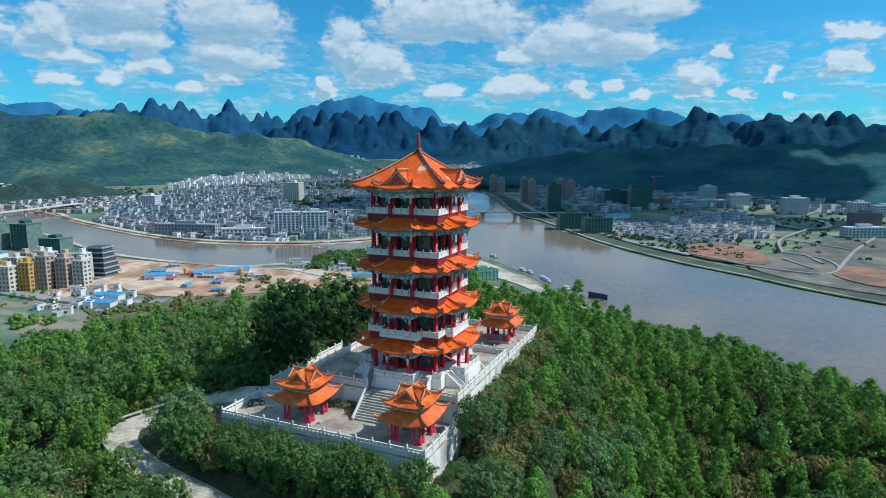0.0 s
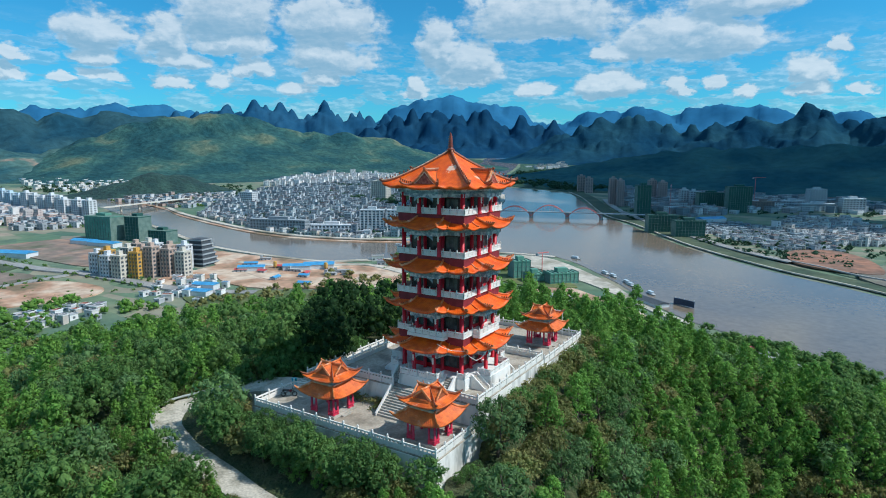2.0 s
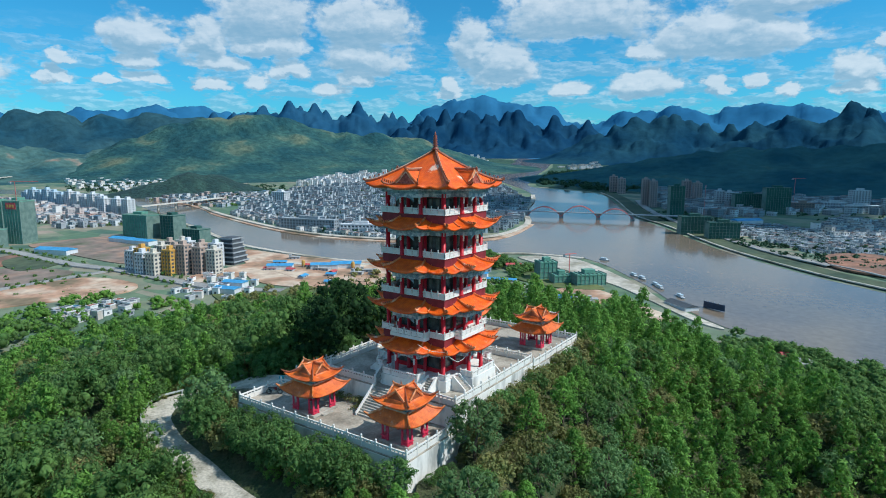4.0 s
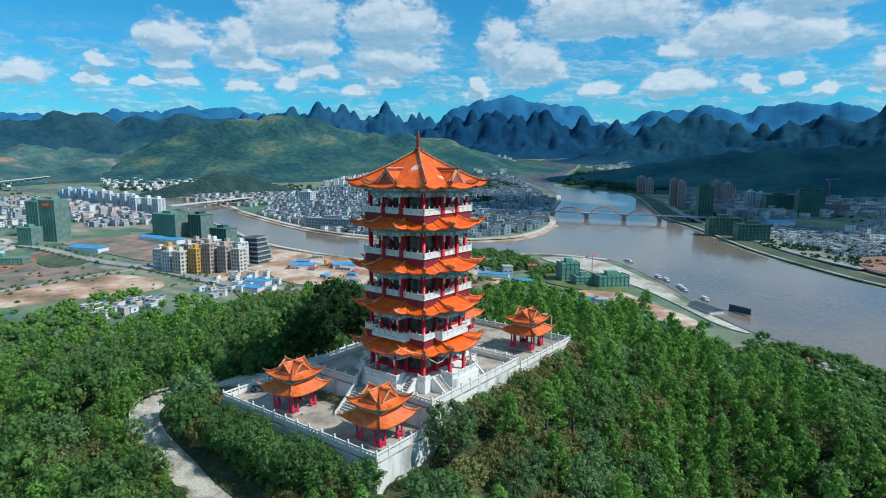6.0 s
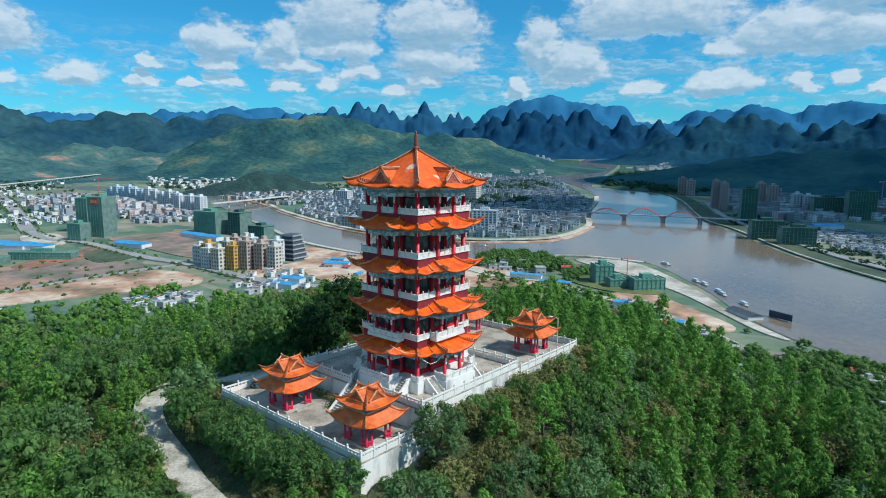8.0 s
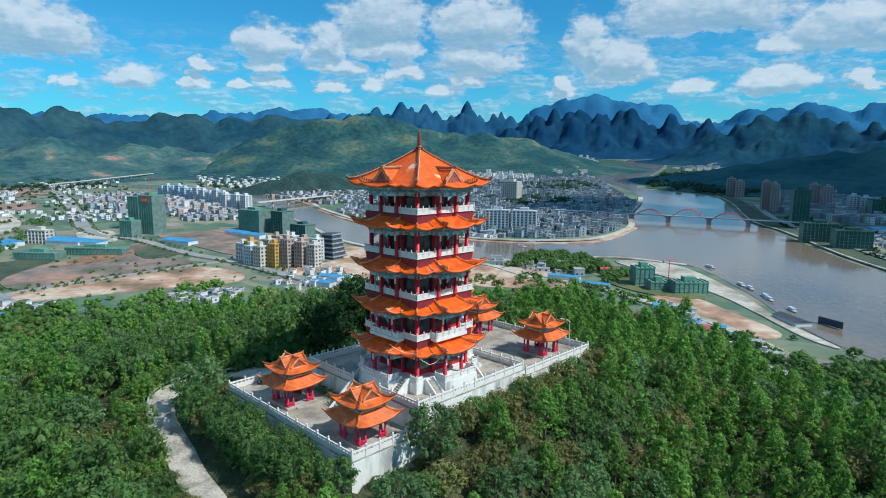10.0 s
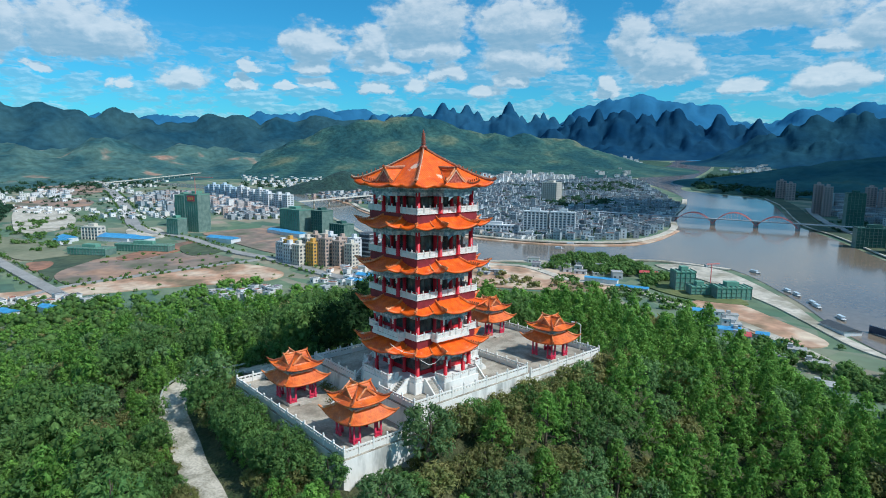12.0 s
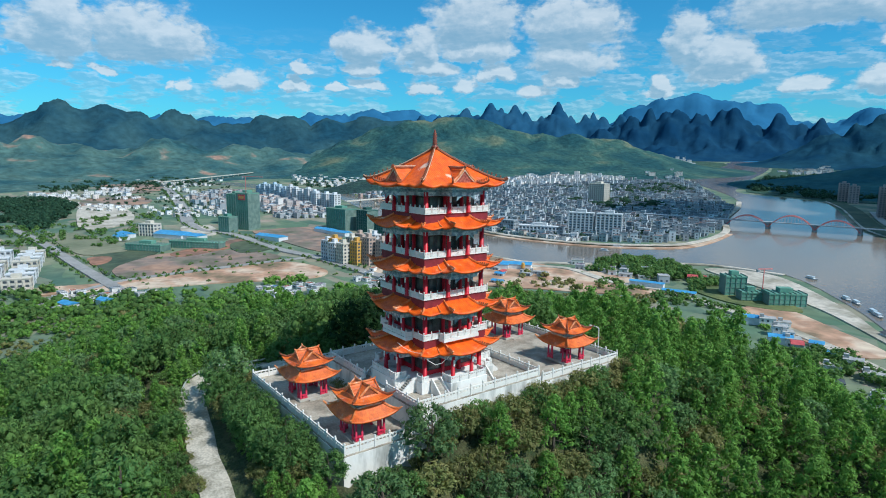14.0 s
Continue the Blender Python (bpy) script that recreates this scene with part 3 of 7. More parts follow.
def balustrade(name, pts, z, label, spacing=1.7, height=0.85, parent=None):
    """White posts along a line of plan points, with a pierced panel in each bay."""
    top = parent or thing(name, label, "balustrade", "balustrades of the terraces")
    for (xa, ya), (xb, yb) in zip(pts, pts[1:]):
        d = math.hypot(xb - xa, yb - ya)
        n = max(1, round(d / spacing))
        ang = math.degrees(math.atan2(yb - ya, xb - xa))
        for i in range(n):
            u = i / n
            p = new("post", SLIM_MESH if parent else POST_MESH)
            p.parent = top
            p.matrix_local = pose(xa + (xb - xa) * u, ya + (yb - ya) * u, z, 0, 0, ang)
        w = d / n - 0.2
        key = "panel_%.2f" % w
        me = bpy.data.meshes.get(key)
        if not me:
            bm = bmesh.new()
            box(bm, -w / 2, w / 2, -0.06, 0.06, height - 0.14, height)
            box(bm, -w / 2, w / 2, -0.035, 0.035, 0.02, height * 0.62)
            for s in (-0.3, 0, 0.3):
                box(bm, w * s - 0.06, w * s + 0.06, -0.045, 0.045, height * 0.62, height - 0.14)
            me = bpy.data.meshes.new(key)
            bm.to_mesh(me)
            bm.free()
            me.materials.append(M["white"])
        for i in range(n):
            u = (i + 0.5) / n
            p = new("panel", me)
            p.parent = top
            p.matrix_local = pose(xa + (xb - xa) * u, ya + (yb - ya) * u, z, 0, 0, ang)
    if not parent:
        p = new("post", POST_MESH)
        p.parent = top
        p.matrix_local = pose(*pts[-1], z)
    return top


balustrade("balustrade", [(-12.8, -8.6), (-15.2, -9.3), (-15.2, -15.0), (EAST - 0.2, -15.0), (EAST - 0.2, -7.3)], LOW, "white balustrade round the edge of the lower terrace")
balustrade("balustrade", [(-2.75, -7.1), (-10.9, -7.1), (-11.0, 9.1)], UPPER, "white balustrade on the upper terrace wall above a planting bed")
balustrade("balustrade", [(1.75, -7.1), (EAST - 0.35, -7.1), (EAST - 0.35, 9.1), (-2.0, 9.1)], UPPER, "white balustrade along the edge of the upper terrace")
balustrade("balustrade", [(EAST - 0.2, 9.6), (EAST - 0.2, 22.7), (-12.8, 22.7), (-12.8, 9.6)], BACK, "white balustrade round the edge of the rear terrace")
balustrade("balustrade", [(-16.3, -6.0), (-16.3, 9.0)], -0.6, "white balustrade of a walk in the shade of trees")


# ---- the pagoda ----
def quarter_turns(pts):
    out = []
    for k in range(4):
        c, s = ((1, 0), (0, 1), (-1, 0), (0, -1))[k]
        out += [(c * x - s * y, s * x + c * y, tag) for x, y, tag in pts]
    return out


def cross_plan(c, b, a, k):
    """Cross-shaped plan: four porches (depth b, half width a) on a square (half side c); k sets the re-entrant corners."""
    return quarter_turns([(b, -a, "v"), (b, a, "v"), (c, k, "n"), (c, c, "v"), (k, c, "n")])


def dense(outline, step):
    """Points along an outline, with how far each is from its nearest corner, and the running length."""
    pts, run = [], 0.0
    n = len(outline)
    for i in range(n):
        x0, y0, t0 = outline[i]
        x1, y1, t1 = outline[(i + 1) % n]
        d = math.hypot(x1 - x0, y1 - y0)
        m = max(2, math.ceil(d / step))
        for j in range(m):
            u = j / m
            pts.append((x0 + (x1 - x0) * u, y0 + (y1 - y0) * u, i, u, d * u, d * (1 - u), t0, t1, run + d * u))
        run += d
    return pts


def lift(p, up_v, up_n):
    """How far an eave rises towards its corners."""
    f = lambda d, t: (up_v if t == "v" else up_n) * math.exp(-((d / 0.75) ** 1.3))
    return max(f(p[4], p[6]), f(p[5], p[7]))


def skirt_roof(name, outer, inner, z_eave, z_in, parent, mat, label="", up_v=0.36, up_n=0.1, thick=0.16, sag=0.16, rows=7, step=0.25, drops=()):
    """A ring of tiled roof between two outlines with matching corners; the eaves rise at the corners."""
    po = dense(outer, step)
    verts, uvs, faces = [], [], []
    n = len(po)
    no = len(outer)
    for p in po:
        i, u = p[2], p[3]
        xi = inner[i][0] * (1 - u) + inner[(i + 1) % no][0] * u
        yi = inner[i][1] * (1 - u) + inner[(i + 1) % no][1] * u
        l = lift(p, up_v, up_n)
        w = math.hypot(p[0] - xi, p[1] - yi)
        zi = z_in
        if drops:
            zi = z_in - drops[i % len(drops)] * (1 - u) - drops[(i + 1) % len(drops)] * u
        for r in range(rows):
            s = r / (rows - 1)
            z = z_eave + (zi - z_eave) * s - sag * 4 * s * (1 - s) * 0.5 + (l - 0.06 * math.sin(math.pi * u)) * (1 - s) ** 2
            verts.append((p[0] + (xi - p[0]) * s, p[1] + (yi - p[1]) * s, z))
            uvs.append((p[8], s * w))
        verts.append((p[0], p[1], z_eave + l - 0.06 * math.sin(math.pi * u) - thick))
        uvs.append((p[8], -thick))
        verts.append((xi, yi, zi - thick - 0.25))
        uvs.append((p[8], w))
    m = rows + 2
    for i in range(n):
        a, b = i * m, ((i + 1) % n) * m
        for r in range(rows - 1):
            faces.append((a + r, b + r, b + r + 1, a + r + 1))
        faces.append((a + rows, b + rows, b, a))
        faces.append((a + rows + 1, b + rows + 1, b + rows, a + rows))
    ob = mesh_object(name, verts, faces, mat, parent, label, smooth=True, uvs=uvs)
    # hip ridges at each corner
    k = 0
    for i, p in enumerate(po):
        if p[3] == 0:
            line = [Vector(verts[i * m + r]) + Vector((0, 0, 0.07)) for r in range(rows)]
            d = (line[0] - line[1]).normalized()
            if p[6] == "v":
                line.insert(0, line[0] + Vector((d.x * 0.3, d.y * 0.3, 0.24)))
            if p[6] == "v" and z_in > 5:
                ornament = bmesh.new()
                for q in range(4):
                    c = line[1].lerp(line[3], q / 3.0)
                    box(ornament, c.x - 0.05, c.x + 0.05, c.y - 0.05, c.y + 0.05, c.z + 0.04, c.z + 0.24)
                tagged(part("ridge_ornament", ornament, M["ridge"], ob), kind="stuff")
            part("hip_ridge" if p[6] == "v" else "valley_ridge", tube(bmesh.new(), line, [0.06] + [0.1] * (len(line) - 1) if p[6] == "v" else 0.06, 6, 1.3), M["hip"], ob)
    return ob


pagoda = thing("pagoda", "tall five-storey pagoda with orange tiled eaves, red columns and white balconies", "pagoda")
FLOORS = [TOP, 6.85, 11.08, 15.3, 19.72]
ROOF_EAVE = 22.45


def top_height(x, y, lift_here=0.0):
    """The main roof: a curved pyramid with a gabled porch roof on each side."""
    ax, ay = abs(x), abs(y)
    m = max(ax, ay)
    pyr = 26.35 - 3.9 * (m / 5.5) ** 0.86
    best = pyr
    for u, v in ((ax, ay), (ay, ax)):
        side = 24.15 - 1.05 * v ** 0.92
        if u <= 5.0:
            g = side
        else:
            g = min(side, ROOF_EAVE + (6.1 - u) * 0.38 + 0.02)
        if u > 1.5:
            best = max(best, g)
    return best


def main_roof(parent):
    out = cross_plan(5.3, 6.1, 2.2, 3.0)
    po = dense(out, 0.12)
    rows = 40
    verts, uvs, faces = [(0, 0, 26.35)], [(0, 0)], []
    for p in po:
        l = lift(p, 0.42, 0.25)
        ze = top_height(p[0], p[1])
        for r in range(1, rows + 1):
            s = r / rows
            x, y = p[0] * s, p[1] * s
            z = top_height(x, y) + l * s ** 9 + (ROOF_EAVE - ze) * s ** 6 * 0.8
            verts.append((x, y, z))
            uvs.append((y if abs(x) > abs(y) else x, math.hypot(x, y)))
        verts.append((p[0], p[1], verts[-1][2] - 0.2))
        uvs.append(uvs[-1])
        verts.append((p[0] * 0.8, p[1] * 0.8, ROOF_EAVE - 0.12))
        uvs.append(uvs[-1])
    m = rows + 2
    n = len(po)
    for i in range(n):
        a, b = 1 + i * m, 1 + ((i + 1) % n) * m
        faces.append((0, a, b))
        for r in range(m - 1):
            faces.append((a + r, a + r + 1, b + r + 1, b + r))
    ob = mesh_object("main_roof", verts, faces, M["tile"], parent, "orange glazed tile roof with four small gables and upturned eaves", smooth=True, uvs=uvs)
    for q in range(4):
        turn = Matrix.Rotation(math.pi / 2 * q, 4, "Z")

        def ridge(name, pts, r, mat="ridge"):
            part(name, tube(bmesh.new(), [turn @ Vector(v) for v in pts], r, 6, 1.4), M[mat], ob)

        hip = [(5.3 * s, -5.3 * s, top_height(5.3 * s, -5.3 * s) + 0.08 + 0.42 * s ** 9) for s in [i / 16 for i in range(0, 17)]]
        hip.append((5.5, -5.5, hip[-1][2] + 0.2))
        ridge("hip_ridge", hip, 0.12)
        ridge("ridge_cap", [(x + 0.07, y + 0.07, z + 0.12) for x, y, z in hip], 0.035, "ridge_pale")
        crest = bmesh.new()
        for i in range(9):
            c = turn @ (Vector(hip[8]).lerp(Vector(hip[16]), i / 8.0))
            box(crest, c.x - 0.05, c.x + 0.05, c.y - 0.05, c.y + 0.05, c.z + 0.05, c.z + 0.26)
        tagged(part("ridge_ornament", crest, M["ridge"], ob), kind="stuff")
        ridge("gable_ridge", [(2.5, 0, 24.3), (4.2, 0, 24.25), (5.1, 0, 24.3), (5.3, 0, 24.5)], 0.11)
        ridge("ridge_cap", [(2.5, 0.07, 24.44), (4.2, 0.07, 24.39), (5.1, 0.07, 24.44)], 0.03, "ridge_pale")
        for s in (-1, 1):
            ridge("gable_edge", [(5.08, 0, 24.28), (5.1, s * 0.75, 23.46), (5.14, s * 1.5, 22.86)], 0.1, "hip")
            ridge("gable_trim", [(5.17, 0, 24.06), (5.19, s * 0.7, 23.3), (5.22, s * 1.25, 22.84)], 0.035, "ridge_pale")
            crest = bmesh.new()
            for i in range(6):
                c = turn @ Vector((5.3 + 0.17 * i, s * (1.6 + 0.13 * i), 22.95 + 0.015 * i * i))
                box(crest, c.x - 0.045, c.x + 0.045, c.y - 0.045, c.y + 0.045, c.z - 0.1, c.z + 0.16)
            tagged(part("ridge_ornament", crest, M["ridge"], ob), kind="stuff")
            ridge("corner_ridge", [(5.1, s * 1.45, 22.95), (5.6, s * 1.85, 22.76), (6.1, s * 2.2, ROOF_EAVE + 0.5), (6.25, s * 2.3, ROOF_EAVE + 0.72)], 0.09)
            ridge("valley_ridge", [(2.8, s * 0.05, 24.12), (4.0, s * 0.72, 23.4), (5.0, s * 1.35, 22.82)], 0.045, "ridge")
        part("gable_panel", prism_yz(5.02, 5.12, [(-1.25, 22.7), (1.25, 22.7), (0, 24.16)], turn), M["gable_red"], ob, "red carved gable board")
    prof = [(0.34, 0), (0.4, 0.08), (0.28, 0.18), (0.17, 0.28), (0.29, 0.38), (0.15, 0.47), (0.27, 0.58), (0.14, 0.67), (0.25, 0.78), (0.13, 0.87), (0.23, 0.98), (0.11, 1.07), (0.2, 1.17), (0.07, 1.25), (0.1, 1.32), (0.02, 1.52)]
    part("finial", lathe(bmesh.new(), [(r * 1.1, z * 1.3) for r, z in prof], (0, 0, 26.28)), M["finial"], parent, "stacked brown glazed finial", smooth=True)
    return ob


def prism_yz(x0, x1, poly, turn):
    bm = bmesh.new()
    a = [bm.verts.new(turn @ Vector((x0, y, z))) for y, z in poly]
    b = [bm.verts.new(turn @ Vector((x1, y, z))) for y, z in poly]
    n = len(poly)
    for i in range(n):
        bm.faces.new((a[i], a[(i + 1) % n], b[(i + 1) % n], b[i]))
    bm.faces.new(b)
    bm.faces.new(a[::-1])
    return bm


def column(parent, x, y, z0, z1, r=0.19, mat="red"):
    key = "column_%.2f_%.2f" % (z1 - z0, r) + mat
    me = bpy.data.meshes.get(key)
    if not me:
        h = z1 - z0
        bm = lathe(bmesh.new(), [(r * 1.25, 0), (r * 1.25, 0.1), (r, 0.16), (r, h)], n=12)
        me = bpy.data.meshes.new(key)
        bm.to_mesh(me)
        bm.free()
        me.materials.append(M[mat])
        me.polygons.foreach_set("use_smooth", [abs(p.normal.z) < 0.5 for p in me.polygons])
    ob = new("column", me)
    ob.parent = parent
    ob.matrix_local = pose(x, y, z0)
    return ob


def storey(k):
    z = FLOORS[k]
    reach = (5.3, 4.78, 4.3, 4.3, 4.3)[k]
    head = FLOORS[k + 1] if k < 4 else 23.45
    eave = head - 1.2 if k < 4 else ROOF_EAVE
    # inner walls with lattice windows
    wall = part("inner_wall", boxed(-3.05, 3.05, -3.05, 3.05, z, eave - 0.2), M["dark_wood"], pagoda, "dark timber wall with lattice windows")
    part("dado", boxed(-3.11, 3.11, -3.11, 3.11, z, z + 0.45), M["red"], wall, "red lacquered dado")
    for q in range(4):
        rot = Matrix.Rotation(math.pi / 2 * q, 4, "Z")
        part("lintel", boxed(*((3.2, 3.5, -3.6, 3.6), (-3.6, 3.6, 3.2, 3.5), (-3.5, -3.2, -3.6, 3.6), (-3.6, 3.6, -3.5, -3.2))[q], eave - 1.0, eave - 0.72), M["red"], wall, "red lacquered beam")
        for y in (-2.1, 0.0, 2.1):
            f = part("window_frame", box(bmesh.new(), 3.055, 3.12, y - 0.75, y + 0.75, z + 0.5, eave - 1.1), M["dark_wood"], wall)
            f.matrix_local = rot
            g = bmesh.new()
            for i in range(3):
                box(g, 3.125, 3.135, y - 0.68 + i * 0.47, y - 0.26 + i * 0.47, z + 0.6, eave - 1.2)
            gl = part("pane", g, M["glass"], wall)
            gl.matrix_local = rot
        for y in (-1.1, 1.1):
            c = column(pagoda, *(rot @ Vector((3.35, y, 0))).xy, z, eave - 0.3)
        column(pagoda, *(rot @ Vector((3.65, 3.65, 0))).xy, z, eave - 0.3, 0.24)
        for s in (-1.24, 1.24):
            column(pagoda, *(rot @ Vector((reach, s, 0))).xy, z, eave - 0.3, 0.21)
    # painted beams and brackets under the eaves
    for i, (c, b, a, lo, hi, mat) in enumerate(((3.85, 5.38, 1.72, 0.95, 0.55, "bracket"), (4.1, 5.55, 1.85, 0.55, 0.28, "bracket_dark"), (4.35, 5.75, 1.95, 0.28, 0.06, "bracket"))):
        poly = [(x, y) for x, y, _ in cross_plan(c, b, a, a + 0.3)]
        part("bracket_tier", prism(bmesh.new(), poly, eave - lo, eave - hi), M[mat], pagoda, "grey and teal painted bracket band under the eaves")
    for q in range(4):
        rot = Matrix.Rotation(math.pi / 2 * q, 4, "Z")
        for s in (-1, 1):
            g = bmesh.new()
            box(g, reach + 0.1, reach + 0.28, s * 1.24 - 0.1, s * 1.24 + 0.1, eave - 1.45, eave - 0.95, 0.03)
            lathe(g, [(0.05, 0), (0.12, 0.1), (0.05, 0.25)], (reach + 0.2, s * 1.24, eave - 1.65), 8)
            o = part("hanging_bracket", g, M["white"], pagoda, "white carved hanging bracket")
            o.matrix_local = rot
            curve = [(s * (1.12 - u), eave - 0.95 - 0.46 * (1 - u / 0.98) ** 2.2) for u in [i * 0.98 / 7 for i in range(8)]]
            g = prism_yz(5.3, 5.4, curve + [(s * 1.12, eave - 0.949)], Matrix.Identity(4))
            bmesh.ops.recalc_face_normals(g, faces=g.faces)
            o = part("spandrel", g, M["bracket_dark"], pagoda)
            o.matrix_local = rot
    if k == 4:
        return
    # balcony of the next storey
    s = FLOORS[k + 1]
    part("fascia", boxed(-4.08, 4.08, -4.08, 4.08, s - 1.15, s - 0.005), M["maroon"], pagoda, "maroon fascia below a balcony")
    part("balcony_floor", boxed(-4.22, 4.22, -4.22, 4.22, s - 0.004, s + 0.1), M["white"], pagoda)
    inner = cross_plan(4.0, 4.0, 1.6, 2.4)
    outer = cross_plan(5.1, 6.3, 2.15, 2.75)
    big = k == 0
    if big:
        outer = cross_plan(5.2, 6.5, 2.3, 2.9)
    inner = [(x, y, t) for x, y, t in inner]
    skirt_roof("skirt_roof", outer, inner, eave - 0.12, s - 0.38, pagoda, M["tile"], "orange glazed tile skirt roof with upturned corners", drops=(0.0, 0.0, 0.38, 0.5, 0.38))
    rail = new("railing")
    rail.parent = pagoda
    rail["label"] = "white balcony railing with small posts"
    ring = quarter_turns([(4.15, -4.15, 0), (4.15, 4.15, 0)]) if not big else quarter_turns([(4.15, -4.15, 0), (4.15, -2.2, 0), (5.0, -2.2, 0), (5.0, 2.2, 0), (4.15, 2.2, 0)])
    if big:
        for q in range(4):
            part("porch_floor", boxed(*((4.22, 5.1, -2.3, 2.3), (-2.3, 2.3, 4.22, 5.1), (-5.1, -4.22, -2.3, 2.3), (-2.3, 2.3, -5.1, -4.22))[q], s - 0.25, s + 0.098), M["white"], pagoda)
    seen = []
    for x, y, _ in ring:
        if not seen or math.hypot(x - seen[-1][0], y - seen[-1][1]) > 0.01:
            seen.append((x, y))
    balustrade("railing", seen + [seen[0]], s + 0.1, "", spacing=0.85, height=0.54, parent=rail)


for k in range(5):
    storey(k)
main_roof(pagoda)

# podium with its corner stairs
podium_plan = [(x, y) for x, y, _ in cross_plan(4.75, 6.5, 2.4, 2.4)]
podium = part("podium", prism(bmesh.new(), podium_plan, UPPER, TOP), M["stone"], pagoda, "white stained podium under the pagoda")


# ---- the valley: river, banks, roads, fields ----
M["water"] = material("muddy_river_water", (0.17, 0.14, 0.11), (0.22, 0.17, 0.12), 0.01, 0.13, 0.16, 0.22, spec=0.6)
M["sand"] = material("pale_sand", (0.26, 0.24, 0.18), (0.5, 0.46, 0.39), 0.03, 0.95, 0.3, 0.22, grain=0.6, contrast=(0.36, 0.52))
M["red_earth"] = material("red_earth", (0.2, 0.15, 0.09), (0.44, 0.26, 0.17), 0.03, 0.95, 0.3, 0.14, c3=(0.56, 0.44, 0.33), contrast=(0.34, 0.48), grain=0.6)
M["grey_earth"] = material("grey_bare_ground", (0.11, 0.12, 0.075), (0.23, 0.175, 0.145), 0.022, 0.95, 0.3, 0.1, c3=(0.36, 0.22, 0.15), contrast=(0.36, 0.5), grain=0.6)
M["scrub"] = material("scrub_meadow", (0.06, 0.1, 0.035), (0.15, 0.17, 0.06), 0.03, 0.95, 0.4, 0.2, c3=(0.26, 0.21, 0.12), grain=0.6)
M["meadow_dry"] = material("dry_meadow", (0.13, 0.155, 0.09), (0.26, 0.255, 0.17), 0.012, 0.95, 0.4, 0.15, c3=(0.36, 0.28, 0.18))
M["red_cut"] = material("red_cut_earth", (0.15, 0.1, 0.075), (0.33, 0.16, 0.1), 0.05, 0.95, 0.3, 0.15, grain=0.7)
# haze put into the forest colour as a raised teal
M["forest_haze_teal"] = material("haze_teal_hill_forest", (0.024, 0.085, 0.11), (0.055, 0.14, 0.145), 0.008, 1.0, 0.7, 0.05, spec=0.0, relief=8.0, c3=(0.11, 0.16, 0.12))
M["bank_green"] = material("rough_bank_grass", (0.035, 0.065, 0.04), (0.085, 0.11, 0.06), 0.03, 0.95, 0.5, 0.15, grain=0.7)
M["plot"] = material("graded_soil", (0.07, 0.085, 0.07), (0.17, 0.15, 0.125), 0.02, 0.95, 0.3, 0.1, c3=(0.19, 0.22, 0.15), contrast=(0.4, 0.55), grain=0.6)
M["asphalt"] = material("grey_road", (0.24, 0.24, 0.235), (0.34, 0.335, 0.32), 0.05, 0.9, 0.1)
M["forest_near"] = material("forest_canopy", (0.014, 0.055, 0.04), (0.035, 0.095, 0.055), 0.03, 0.95, 1.0, 0.12, contrast=(0.4, 0.6), relief=5.0, grain=0.6)
# darker, bluer copy of the canopy above: cloud shade put into the colour
M["forest_cloud_shade"] = material("cloud_shaded_hill_forest", (0.009, 0.038, 0.036), (0.022, 0.062, 0.05), 0.03, 0.95, 1.0, 0.12, contrast=(0.4, 0.6), relief=5.0, grain=0.6)
# haze put into the green hill's forest colours as blue
M["forest_mid"] = material("haze_far_hill_forest", (0.019, 0.07, 0.08), (0.046, 0.112, 0.098), 0.0075, 0.95, 0.8, 0.06, c3=(0.125, 0.155, 0.105), contrast=(0.4, 0.58), grain=0.6, relief=9.0, spec=0.1)
# blue in the forest tones stands for haze; the red scars are bare earth
M["forest_scar"] = material("haze_scarred_hill_forest", (0.025, 0.083, 0.098), (0.078, 0.15, 0.135), 0.008, 0.95, 0.8, 0.05, c3=(0.4, 0.24, 0.18), contrast=(0.34, 0.6), grain=0.7, relief=8.0, spec=0.1)
# haze and cloud shade on these ridges put into the base colours as blue
M["forest_haze_blue"] = material("haze_dim_far_forest", (0.009, 0.044, 0.085), (0.02, 0.07, 0.105), 0.006, 1.0, 0.5, 0.035, spec=0.0, relief=8.0)
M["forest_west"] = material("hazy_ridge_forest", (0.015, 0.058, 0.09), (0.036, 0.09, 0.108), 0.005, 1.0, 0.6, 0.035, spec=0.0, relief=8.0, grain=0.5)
# haze and cloud shade put into the karst colour as dark blue
M["karst"] = material("haze_karst_slope", (0.008, 0.042, 0.095), (0.015, 0.06, 0.115), 0.008, 1.0, 0.4, 0.025, spec=0.0, relief=8.0, grain=0.25)
# haze put into the base colours, paler and bluer farther off
M["karst_far"] = material("far_haze_karst_slope", (0.014, 0.068, 0.14), (0.024, 0.09, 0.165), 0.006, 1.0, 0.3, 0.03, spec=0.0, grain=0.2)
M["range_far"] = material("haze_blue_range", (0.026, 0.125, 0.25), (0.034, 0.15, 0.285), 0.003, 1.0, 0.2, 0.02, spec=0.0, grain=0.15)


